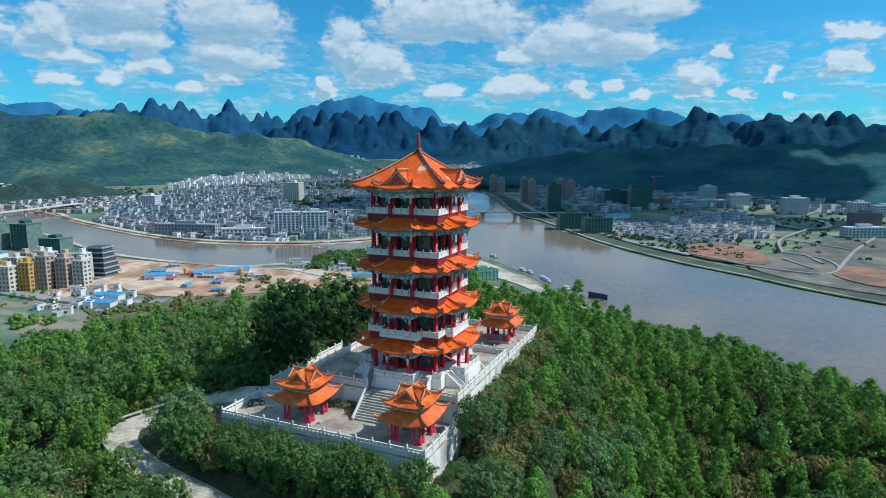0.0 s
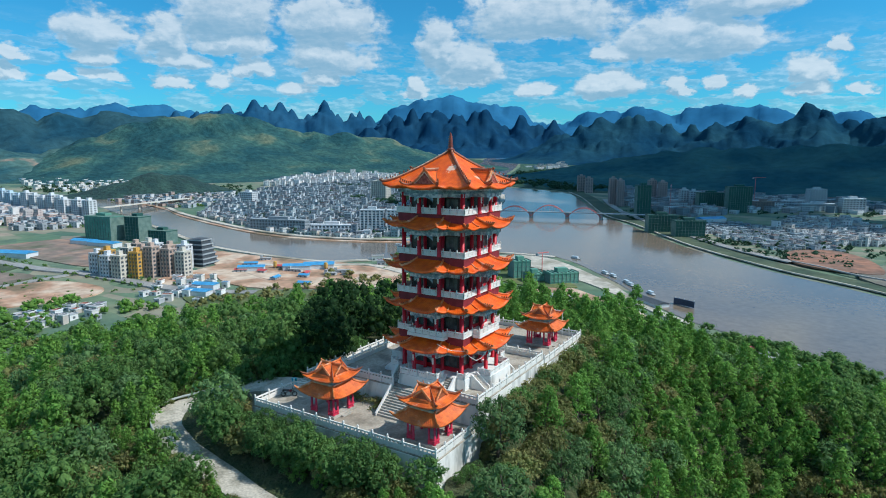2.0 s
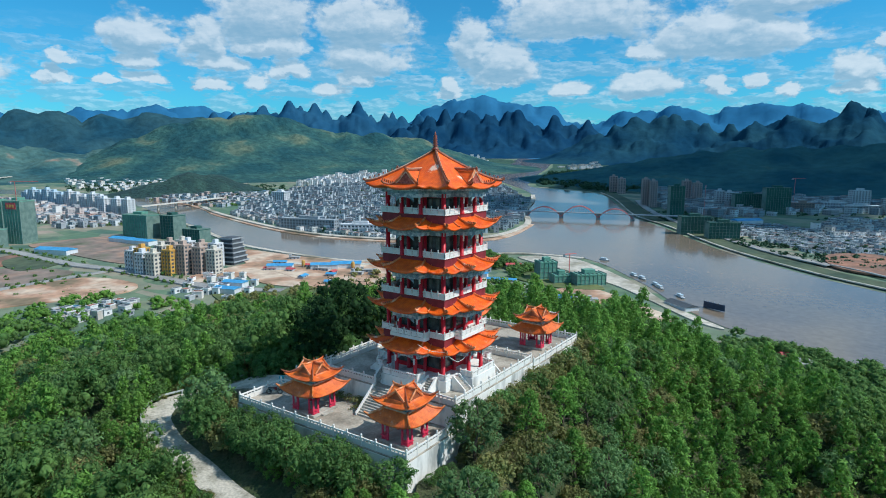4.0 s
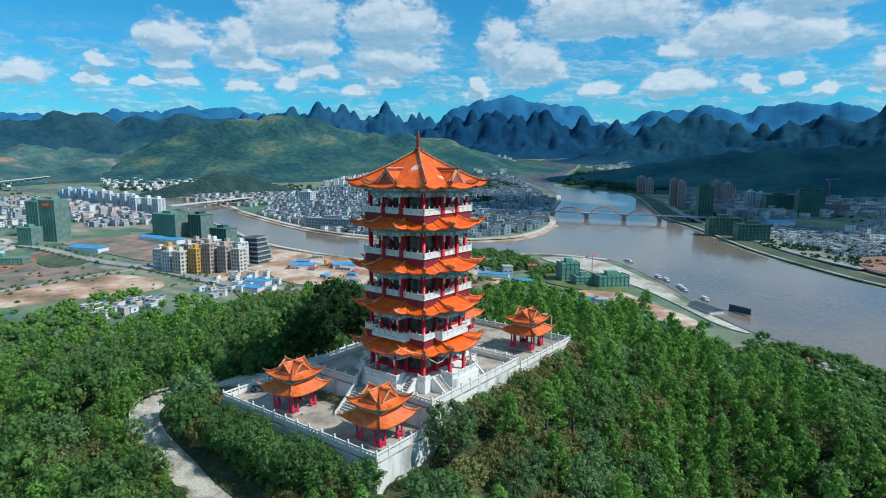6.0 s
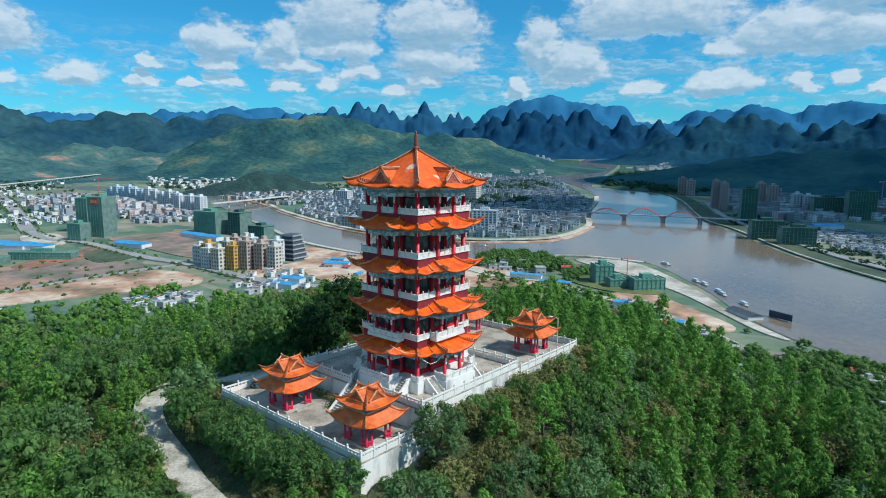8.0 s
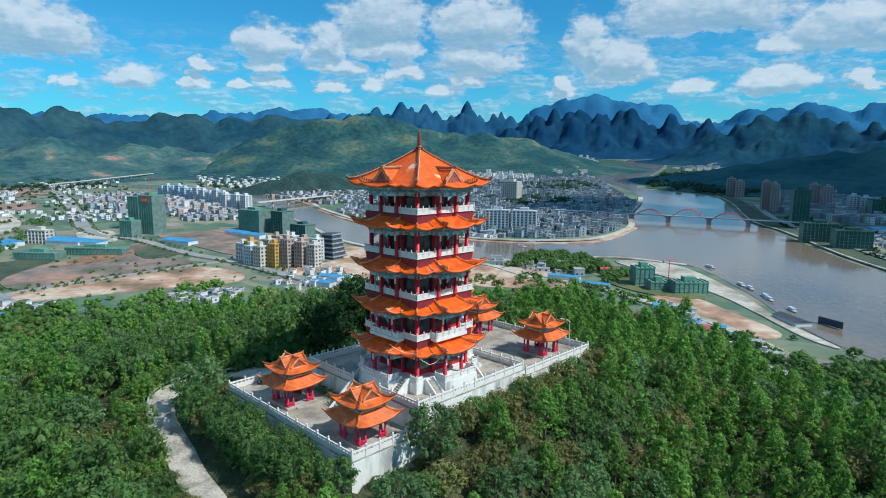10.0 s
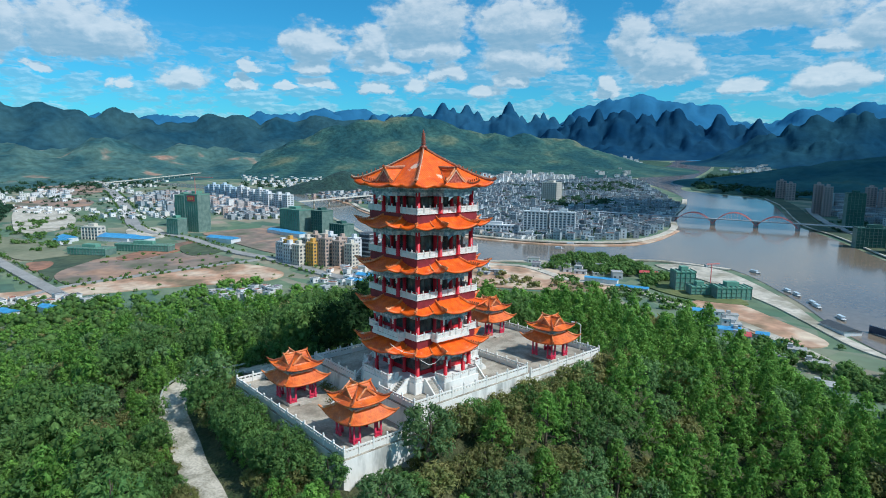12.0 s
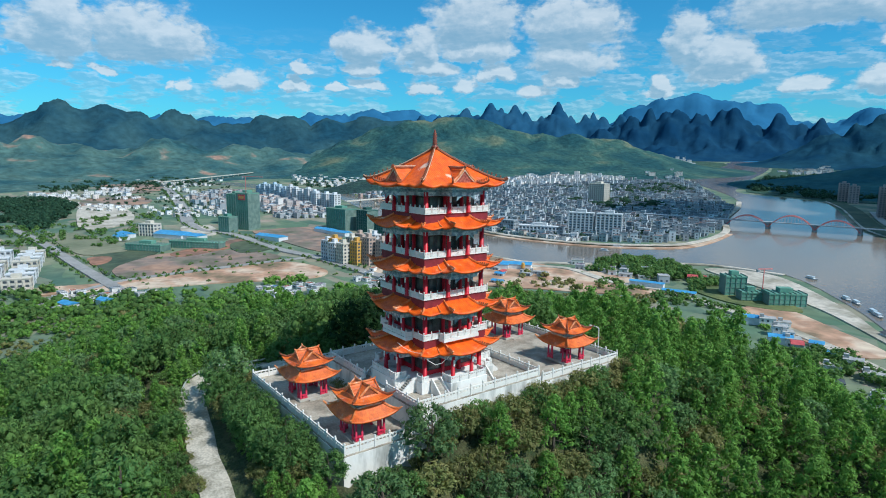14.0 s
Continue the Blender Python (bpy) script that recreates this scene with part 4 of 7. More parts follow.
def curve_through(pts, per=6, closed=False):
    """A smooth line through plan points."""
    out = []
    n = len(pts)
    for i in range(n if closed else n - 1):
        g = lambda j: pts[j % n] if closed else pts[min(max(j, 0), n - 1)]
        p0, p1, p2, p3 = (Vector(g(i + k - 1)) for k in range(4))
        for j in range(per):
            t = j / per
            v = 0.5 * ((2 * p1) + (p2 - p0) * t + (2 * p0 - 5 * p1 + 4 * p2 - p3) * t * t + (3 * p1 - p0 - 3 * p2 + p3) * t ** 3)
            out.append((v.x, v.y))
    if not closed:
        out.append(tuple(pts[-1]))
    return out


def patch(name, pts, mat, label, category, dz=0.35, per=5, depth=1.5):
    line = curve_through(pts, per, True)
    if sum(a[0] * b[1] - b[0] * a[1] for a, b in zip(line, line[1:] + line[:1])) < 0:
        line.reverse()
    bm = bmesh.new()
    hi = [bm.verts.new((x, y, ground(x, y) + dz)) for x, y in line]
    lo = [bm.verts.new((v.co.x, v.co.y, v.co.z - depth)) for v in hi]
    f = bm.faces.new(hi)
    n = len(hi)
    for i in range(n):
        bm.faces.new((hi[i], lo[i], lo[(i + 1) % n], hi[(i + 1) % n]))
    bmesh.ops.triangulate(bm, faces=[f])
    return tagged(part(name, bm, mat), label, category, kind="structure")


def strip(name, pts, width, mat, label, category, dz=0.6, per=6, height=None, kind="structure", skirt=1.0):
    line = curve_through(pts, per)
    verts, faces = [], []
    for i, (x, y) in enumerate(line):
        a, b = Vector(line[max(0, i - 1)]), Vector(line[min(len(line) - 1, i + 1)])
        d = (b - a).normalized()
        z = (height(x, y) if height else ground(x, y)) + dz
        for s in (-1, 1):
            verts.append((x - d.y * width / 2 * s, y + d.x * width / 2 * s, z))
        for s in (-1, 1):
            verts.append((x - d.y * (width / 2 + 0.3) * s, y + d.x * (width / 2 + 0.3) * s, z - skirt))
    for i in range(len(line) - 1):
        a, b = i * 4, i * 4 + 4
        faces += [(a + 1, a, b, b + 1)[::-1], (a, a + 2, b + 2, b)[::-1], (a + 1, b + 1, b + 3, a + 3)[::-1]]
    ob = mesh_object(name, verts, faces, mat)
    return tagged(ob, label, category, kind=kind)


EAST_SHORE = [(-1600, 3600), (-1260, 2800), (-963, 2100), (-790, 1650), (-680, 1390), (-640, 1290), (-590, 1230), (-500, 1205), (-420, 1175), (-366, 1090), (-325, 1010), (-245, 845), (-176, 760), (-84, 631), (-1, 548), (56, 508), (150, 445), (420, 330), (950, 100)]
NORTH_SHORE = [(-1950, 4050), (-1400, 2650), (-1153, 2122), (-1000, 1730), (-835, 1430), (-753, 1348), (-600, 1180), (-502, 1045), (-453, 945), (-395, 800), (-331, 686), (-311, 592), (-325, 535), (-401, 475), (-530, 452), (-743, 500), (-860, 545), (-1050, 590), (-1300, 560), (-1600, 480)]
SOUTH_SHORE = [(-1600, 420), (-1300, 480), (-1050, 510), (-880, 470), (-760, 432), (-658, 405), (-513, 361), (-372, 362), (-335, 385), (-297, 425), (-247, 488), (-180, 503), (-106, 436), (-63, 382), (-25, 346), (20, 322), (110, 262), (300, 130), (800, -200)]
water_line = curve_through(EAST_SHORE, 4) + curve_through(SOUTH_SHORE[::-1], 4) + curve_through(NORTH_SHORE[::-1], 4)
bm = bmesh.new()
f = bm.faces.new([bm.verts.new((x, y, valley(x, y) + 0.3)) for x, y in water_line])
bm.normal_update()
if f.normal.z < 0:
    f.normal_flip()
bmesh.ops.triangulate(bm, faces=[f])
tagged(part("water", bm, M["water"]), "wide muddy river with a calm grey-brown reflecting surface", "river", kind="structure")
strip("embankment", [(x + 6, y + 5) for x, y in EAST_SHORE[8:]], 2.2, M["sand"], "pale river embankment with a walkway", "embankment", 2.0)
strip("bank", [(x + 16, y + 12) for x, y in EAST_SHORE[8:]], 24, M["bank_green"], "green river bank behind a walkway", "bank", 1.6)
strip("embankment", [(x - 3, y + 2) for x, y in NORTH_SHORE[7:17]], 8, M["sand"], "pale curved quay wall along the old town", "embankment", 2.2)
strip("embankment", [(x + 1, y - 3) for x, y in SOUTH_SHORE[4:12]], 6, M["sand"], "sandy river bank", "embankment", 1.2)
strip("bank", [(x + 5, y - 6) for x, y in NORTH_SHORE[10:18]], 9, M["red_earth"], "brown earth bank below a quay", "bank", 0.9)
patch("sand_bank", [(-235, 470), (-185, 492), (-110, 430), (-66, 377), (-25, 342), (-44, 348), (-85, 385), (-118, 412), (-165, 438)], M["sand"], "pale sand flat beside the river", "sand", 0.8)
patch("earth", [(-130, 392), (-90, 370), (-55, 345), (-70, 325), (-118, 345), (-150, 372)], M["red_earth"], "pinkish bare earth lot", "earth", 0.7)
patch("earth", [(-505, 340), (-430, 300), (-375, 262), (-325, 262), (-270, 300), (-225, 335), (-205, 368), (-262, 388), (-345, 366), (-400, 352)], M["red_earth"], "cleared building site of pale red earth", "earth", 0.7)
patch("earth", [(-577, 52), (-607, 101), (-582, 165), (-520, 190), (-506, 145), (-506, 82), (-512, 46)], M["grey_earth"], "bare purple-grey field", "earth", 0.7)
patch("earth", [(-603, 106), (-626, 140), (-651, 194), (-619, 187), (-588, 146), (-577, 110)], M["red_cut"], "strip of raw red earth", "earth", 0.9)
patch("earth", [(-627, 35), (-619, 54), (-590, 47), (-584, 34)], M["red_cut"], "corner of raw red earth by a road", "earth", 0.9)
patch("meadow", [(-621, 172), (-630, 204), (-572, 202), (-562, 164)], M["bank_green"], "dark green scrub on waste ground", "meadow", 1.0)
patch("meadow", [(-655, 46), (-663, 85), (-620, 98), (-568, 53), (-529, 38), (-575, 37)], M["bank_green"], "green scrub beside a bare field", "meadow", 0.8)
patch("earth", [(-512, -16), (-497, 37), (-495, 104), (-492, 181), (-437, 198), (-414, 174), (-441, 112), (-463, 42), (-484, -16)], M["red_earth"], "long strip of pale cleared earth", "earth", 0.8)
patch("earth", [(-704, 231), (-669, 325), (-533, 259), (-524, 232), (-636, 226)], M["grey_earth"], "dark bare building plots", "earth", 0.7)
patch("earth", [(-420, 232), (-425, 289), (-429, 335), (-369, 361), (-352, 326), (-336, 284), (-385, 288), (-389, 234)], M["red_earth"], "cleared building site of pale red earth beside towers", "earth", 0.9)
patch("meadow", [(-819, 19), (-806, 50), (-662, 74), (-643, 60), (-660, 29)], M["meadow_dry"], "dry yellow-green meadow beside a road", "meadow", 1.0)
patch("earth", [(70, 545), (165, 475), (330, 500), (380, 620), (300, 760), (180, 770), (110, 650)], M["plot"], "graded building plots with kerbed lanes", "earth", 2.2)
patch("earth", [(15, 648), (52, 676), (81, 637), (88, 569), (49, 568), (20, 590)], M["red_cut"], "orange-red cut earth", "earth", 2.5)
patch("meadow", [(-205, 425), (-160, 420), (-120, 395), (-155, 378), (-200, 392)], M["scrub"], "brown-green grass lot", "meadow", 0.9)
patch("meadow", [(-300, 268), (-240, 312), (-195, 330), (-180, 260), (-290, 200), (-370, 225)], M["scrub"], "pale green scrub meadow", "meadow", 0.9)
strip("road", [(-1500, 300), (-1365, 281), (-1048, 226), (-835, 182), (-760, 178)], 17, M["asphalt"], "wide pale road", "road", 1.0)
strip("road", [(-860, 190), (-755, 178), (-691, 197), (-557, 204), (-498, 216), (-380, 225), (-320, 250)], 11, M["asphalt"], "grey town road", "road", 1.1)
strip("road", [(-440, -40), (-493, 34), (-501, 71), (-501, 161), (-499, 205)], 6, M["asphalt"], "grey road lined with young trees", "road", 1.2)
strip("road", [(-900, -15), (-752, 6), (-598, 22), (-493, 34), (-455, 38)], 10, M["asphalt"], "grey road", "road", 1.3)
strip("road", [(-420, 318), (-363, 332), (-313, 372), (-251, 362), (-210, 372), (-159, 360), (-105, 345), (-60, 320), (-30, 300)], 8, M["sand"], "pale dirt road", "road", 1.2)
strip("road", [(-300, 1060), (-215, 880), (-60, 665), (20, 590)], 10, M["asphalt"], "riverside road", "road", 2.2)
strip("road", [(-2700, 1010), (-2450, 880), (-2300, 870), (-2150, 800)], 16, M["sand"], "winding pale hill road", "road", 40)


# ---- far hills ----
def hills(name, peaks, mat, label, power=2.0, spread=2.0, cell=14.0, rough=0.12, fold_depth=0.3):
    """Wooded heights: a height sheet over the land, raised round each summit (x, y, height, radius)."""
    xs = [p[0] for p in peaks]
    ys = [p[1] for p in peaks]
    far = sum(math.hypot(x, y) for x, y in zip(xs, ys)) / len(xs)
    angles = [math.atan2(y, x) for x, y in zip(xs, ys)]
    pad = 1.9 * spread * max(p[3] for p in peaks)
    a0, a1 = min(angles) - pad / far, max(angles) + pad / far
    r0 = min(math.hypot(x, y) for x, y in zip(xs, ys)) - pad
    r1 = min(4880, max(math.hypot(x, y) for x, y in zip(xs, ys)) + pad)
    na, nr = int((a1 - a0) * far / cell), max(8, int((r1 - r0) / (cell * 2)))
    a = np.linspace(a0, a1, na)
    r = np.linspace(r0, r1, nr)
    A, R = np.meshgrid(a, r)
    X, Y = R * np.cos(A), R * np.sin(A)
    H = np.full(X.shape, -5.0)
    for px, py, h, rad in peaks:
        d = np.hypot(X - px, Y - py) / rad
        H = np.maximum(H, (h + 5) * np.exp(-(d / 1.25) ** power) - 5)
        H = np.maximum(H, 0.82 * h * np.exp(-(d / spread) ** 2) - 5)
    jit = np.array([noise.fractal((x / 110, y / 110, 0.5), 0.9, 2.1, 5) for x, y in zip(X.ravel(), Y.ravel())]).reshape(X.shape)
    fold = np.array([1 - abs(noise.fractal((x / 330, y / 330, 7.5), 0.8, 2.2, 4)) for x, y in zip(X.ravel(), Y.ravel())]).reshape(X.shape)
    H = H + jit * rough * np.clip(H, 0, 90) + (fold - 0.8) * fold_depth * np.clip(H, 0, 260)
    Z = -89.0 - 0.0175 * X + 0.0303 * Y + H
    verts = np.stack([X.ravel(), Y.ravel(), Z.ravel()], 1).tolist()
    faces = [(j * na + i, j * na + i + 1, (j + 1) * na + i + 1, (j + 1) * na + i)[::-1] for j in range(nr - 1) for i in range(na - 1)]
    return tagged(mesh_object(name, verts, faces, mat, smooth=True), label, "hills", kind="structure")


FAR = [(-3940, 2550, 337, 260), (-3854, 2675, 321, 200), (-3680, 2908, 300, 250), (-2668, 3850, 351, 220), (-2545, 3932, 395, 230), (-2402, 4021, 405, 230), (-2216, 4126, 391, 230), (-2025, 4223, 321, 200), (-1383, 4475, 318, 250), (-1057, 4564, 355, 260), (-732, 4629, 333, 250), (-533, 4656, 347, 260), (-299, 4678, 337, 220), (112, 4689, 292, 300)]
FAR_WEST = [(-4695, 120, 318, 300), (-4675, 421, 297, 300), (-4614, 849, 305, 300), (-4479, 1385, 317, 300), (-4246, 1983, 349, 250), (-4071, 2319, 372, 250), (-3914, 2574, 348, 250), (-1787, 4341, 264, 200), (-1583, 4421, 259, 200), (-1415, 4479, 256, 200)]
KARST = [(-3487, 2415, 282, 90), (-3419, 2509, 295, 90), (-3366, 2579, 288, 90), (-3298, 2664, 314, 90), (-3249, 2723, 292, 90), (-3195, 2786, 357, 100), (-3143, 2843, 296, 90), (-3074, 2917, 351, 100), (-3029, 2963, 321, 90), (-2945, 3045, 281, 90), (-2872, 3114, 341, 95), (-2798, 3180, 295, 70), (-2735, 3234, 300, 60), (-2688, 3273, 298, 50), (-2638, 3313, 277, 80), (-2551, 3380, 256, 100)]
KARST_FRONT = [(-2265, 2969, 206, 90), (-2197, 3019, 257, 80), (-2116, 3077, 268, 70), (-2047, 3123, 242, 80), (-1969, 3172, 263, 100), (-1888, 3221, 261, 100), (-1798, 3272, 262, 80), (-1738, 3304, 255, 90), (-1646, 3351, 215, 90), (-1536, 3403, 236, 60), (-1457, 3438, 189, 90), (-1360, 3477, 179, 80)]
EAST_RANGE = [(-939, 2779, 164, 75), (-849, 2808, 202, 75), (-746, 2838, 212, 75), (-694, 2851, 217, 75), (-642, 2864, 194, 75), (-577, 2878, 178, 50), (-462, 2899, 178, 60), (-373, 2913, 188, 75), (-298, 2922, 193, 75), (-238, 2928, 216, 75), (-163, 2934, 185, 75), (-80, 2938, 204, 75), (-30, 2939, 249, 90)]
EAST_RANGE_2 = [(37, 2940, 213, 75), (129, 2938, 193, 75), (226, 2933, 221, 75), (282, 2929, 244, 90), (343, 2923, 217, 75), (387, 2918, 246, 80), (437, 2912, 232, 60), (501, 2902, 226, 70), (561, 2892, 191, 75), (638, 2877, 153, 75), (760, 2850, 180, 120), (950, 2800, 200, 150)]
EAST_HILL = [(-489, 1611, 47, 120), (-398, 1637, 63, 140), (-307, 1657, 74, 150), (-217, 1672, 81, 150), (-115, 1684, 88, 150), (-17, 1689, 95, 150), (91, 1689, 101, 150), (192, 1682, 108, 160), (287, 1671, 111, 160), (375, 1655, 116, 170), (457, 1637, 120, 180), (560, 1600, 125, 180), (720, 1520, 130, 200)]
LEFT_HILL = [(-1955, 1084, 105, 150), (-1902, 1174, 157, 170), (-1845, 1262, 183, 180), (-1771, 1363, 195, 190), (-1705, 1445, 173, 180), (-1635, 1524, 141, 180), (-1548, 1613, 125, 180), (-1473, 1683, 124, 170), (-1397, 1747, 118, 160), (-1334, 1797, 88, 130)]
WEST_HILL = [(-2606, 1573, 197, 180), (-2553, 1655, 196, 180), (-3044, 100, 210, 200), (-3036, 223, 261, 150), (-3026, 324, 235, 150), (-3015, 411, 266, 150), (-2997, 519, 246, 150), (-2969, 654, 231, 180), (-2940, 770, 225, 180), (-2898, 913, 203, 170), (-2847, 1059, 215, 170), (-2797, 1182, 237, 160), (-2730, 1329, 230, 160), (-2653, 1475, 220, 170), (-3047, -49, 207, 200), (-3044, -190, 193, 200)]
WEST_LOW = [(-2244, 88, 117, 150), (-2236, 193, 105, 150), (-2217, 336, 98, 150), (-2194, 454, 119, 140), (-2169, 557, 76, 130), (-2132, 682, 83, 130), (-2078, 828, 82, 130), (-2021, 956, 69, 130), (-2247, 2, 109, 150), (-2260, -140, 120, 180)]
SPIT = [(-590, 1330, 2, 40), (-540, 1300, 3, 50), (-470, 1290, 3, 50), (-400, 1330, 4, 60)]
SPIT_BACK = [(-600, 1600, 3, 80), (-540, 1760, 4, 110), (-460, 1620, 5, 110), (-380, 1740, 10, 150), (-620, 2050, 5, 110)]
DARK_HILL = [(-1155, 640, 26, 60), (-1126, 690, 40, 60), (-1100, 729, 34, 60), (-1077, 764, 19, 50)]
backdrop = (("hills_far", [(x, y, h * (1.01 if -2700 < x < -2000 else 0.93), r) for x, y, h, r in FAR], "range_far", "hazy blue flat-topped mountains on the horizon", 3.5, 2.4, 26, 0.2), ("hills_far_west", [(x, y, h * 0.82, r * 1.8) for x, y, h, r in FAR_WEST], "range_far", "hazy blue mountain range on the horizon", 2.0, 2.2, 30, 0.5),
            ("hills_karst", KARST, "karst_far", "row of steep karst peaks coloured haze blue", 1.6, 2.8, 11, 0.5), ("hills_karst_front", KARST_FRONT, "karst", "steep karst peaks coloured dark blue for haze and cloud shade", 2.2, 2.8, 10, 0.55),
            ("hills_east_range", EAST_RANGE, "forest_haze_blue", "rounded karst ridge coloured dark haze blue", 2.0, 3.2, 10, 0.5), ("hills_east_range_end", EAST_RANGE_2, "forest_haze_blue", "rounded karst ridge coloured dark haze blue", 2.0, 3.2, 10, 0.5),
            ("hills_east", EAST_HILL, "forest_haze_teal", "dark wooded hillside behind the riverside town", 2.0, 1.8, 12, 0.15), ("hills_left", LEFT_HILL, "forest_mid", "long green hill above the old town", 2.0, 1.9, 12, 0.16),
            ("hills_west", WEST_HILL, "forest_west", "wooded ridge coloured dim haze blue", 2.0, 2.2, 26, 0.3), ("hills_west_low", WEST_LOW, "forest_scar", "low wooded hills with red earth scars", 2.0, 2.2, 22, 0.3),
            ("hills_spit", SPIT, "forest_near", "wooded spit of land in the river", 2.0, 1.3, 8, 0.3), ("hills_spit_back", SPIT_BACK, "forest_near", "low woods behind the river spit", 2.0, 1.4, 16, 0.35), ("hills_dark", DARK_HILL, "forest_cloud_shade", "small wooded hill by the town, cloud shade in its colour", 2.0, 1.4, 8, 0.3))
patch("meadow", [(-628, 1312), (-780, 1660), (-945, 2100), (-1230, 2800), (-880, 2700), (-500, 2300), (-330, 1800), (-300, 1300), (-400, 1200), (-480, 1225), (-570, 1250)], M["forest_near"], "dark wooded land on the far river bank", "woods", 0.9, 3)
patch("meadow", [(-1020, 1760), (-1170, 2150), (-1420, 2660), (-1800, 2700), (-1600, 2000), (-1200, 1700)], M["forest_near"], "dark wooded land on the far river bank", "woods", 0.9, 3)
patch("meadow", [(-1030, 1480), (-1160, 1500), (-1420, 1900), (-1720, 2600), (-1430, 2660), (-1180, 2150), (-1030, 1770), (-915, 1560)], M["forest_near"], "dark wooded foot of a hill beside the river", "woods", 1.3, 3)
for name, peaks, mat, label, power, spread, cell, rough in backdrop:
    hills(name, peaks, M[mat], label, power, spread, cell, rough, 0.07 if mat in ("forest_mid", "forest_near", "forest_cloud_shade") else 0.13 if mat in ("karst", "karst_far", "forest_haze_blue") else 0.3)
patch("earth", [(-796, 164), (-784, 197), (-704, 181), (-716, 151)], M["sand"], "pale concrete square beside a road", "earth", 1.0)
patch("earth", [(-1148, 87), (-1157, 138), (-976, 138), (-865, 108), (-843, 58), (-945, 59)], M["sand"], "pale quarry in a low hill", "earth", 1.6)
patch("earth", [(-1700, 200), (-1450, 160), (-1380, 230), (-1500, 300), (-1680, 290)], M["grey_earth"], "dry ploughed fields", "earth", 1.0)
patch("earth", [(-1300, 110), (-1130, 90), (-1090, 150), (-1200, 210), (-1310, 190)], M["grey_earth"], "dry ploughed fields", "earth", 1.0)
patch("meadow", [(-1450, 100), (-1310, 60), (-1280, 110), (-1380, 170)], M["meadow_dry"], "pale dry meadow", "meadow", 1.0)
patch("meadow", [(-1080, 280), (-1200, 310), (-1420, 340), (-1400, 420), (-1150, 350)], M["meadow_dry"], "pale dry meadow", "meadow", 1.0)
patch("earth", [(134, 546), (158, 585), (185, 560), (165, 505), (143, 517)], M["red_cut"], "orange-red cut earth", "earth", 3.0)
for lane in ([(20, 590), (44, 574), (76, 548), (123, 538), (143, 571), (137, 616), (105, 638)], [(111, 727), (147, 709), (175, 680)], [(102, 600), (121, 561)], [(123, 637), (133, 590)], [(45, 722), (91, 784), (139, 939)], [(170, 994), (236, 1196)], [(105, 638), (111, 727), (150, 830)], [(143, 571), (175, 680), (215, 790)]):
    strip("road", lane, 2.4, M["asphalt"], "pale kerbed lane through building plots", "road", 3.2)
strip("road", [(152 + 34 * math.cos(a / 8 * math.pi), 908 + 62 * math.sin(a / 8 * math.pi)) for a in range(17)], 7, M["sand"], "pale ring road round a square", "road", 2.6)


# ---- steps, podium rails ----
def steps(top, x0, x1, y_low, y_high, z_low, z_high, n, mat="step"):
    """A flight that rises towards +y, each step a part."""
    for i in range(n):
        za = z_low + (z_high - z_low) * i / n
        zb = z_low + (z_high - z_low) * (i + 1) / n
        ya = y_low + (y_high - y_low) * i / n
        part("step", boxed(x0, x1, ya, y_high, za, zb - 0.004 * (i == n - 1)), M[mat], top)
    for x in (x0 - 0.18, x1 + 0.02):
        bm = bmesh.new()
        pr = [(y_low - 0.15, z_low), (y_high, z_low), (y_high, z_high + 0.3), (y_high - 0.2, z_high + 0.3), (y_low - 0.15, z_low + 0.28)]
        a = [bm.verts.new((x, y, z)) for y, z in pr]
        b = [bm.verts.new((x + 0.16, y, z)) for y, z in pr]
        for i in range(5):
            bm.faces.new((a[i], a[(i + 1) % 5], b[(i + 1) % 5], b[i]))
        bm.faces.new(a[::-1])
        bm.faces.new(b)
        bmesh.ops.recalc_face_normals(bm, faces=bm.faces)
        part("side_wall", bm, M["white"], top, "white sloping stair wall")


stair = thing("staircase", "wide granite steps with white side walls between two terraces", "stairs")
steps(stair, -2.55, 1.55, -10.2, -7.31, LOW, UPPER, 12)
first = thing("staircase", "short granite steps with white side walls up to the podium", "stairs", "podium stairs")
steps(first, 2.6, 3.5, -6.3, -4.77, UPPER, TOP, 7)
second = thing("staircase", "short granite steps with white side walls up to the podium", "stairs", "podium stairs")
steps(second, -3.5, -2.6, -6.3, -4.77, UPPER, TOP, 7)
for q in range(1, 4):
    copy_thing(first, Matrix.Rotation(math.pi / 2 * q, 4, "Z"))
    copy_thing(second, Matrix.Rotation(math.pi / 2 * q, 4, "Z"))
for q in range(4):
    rail = new("podium_rail")
    rail.parent = pagoda
    rail["label"] = "low white podium balustrade"
    rail.matrix_local = Matrix.Rotation(math.pi / 2 * q, 4, "Z")
    balustrade("", [(6.36, -2.26), (6.36, 2.26)], TOP, "", 1.1, 0.7, parent=rail)
    balustrade("", [(6.36, 2.26), (4.9, 2.26)], TOP, "", 0.8, 0.7, parent=rail)
    balustrade("", [(4.9, -2.26), (6.36, -2.26)], TOP, "", 0.8, 0.7, parent=rail)
    balustrade("", [(3.72, -4.62), (4.62, -4.62), (4.62, -3.72)], TOP, "", 0.85, 0.6, parent=rail)

# string of lights hung between two eaves
cable = [(4.75, -4.75, 5.72), (5.05, -4.2, 5.1), (5.35, -3.5, 4.6), (5.6, -2.9, 4.75), (5.85, -2.3, 5.3), (6.1, -2.0, 5.95)]
tagged(part("light_string", tube(bmesh.new(), cable, 0.035, 5), M["white"]), "pale light cable sagging between two pagoda eaves", "cable")
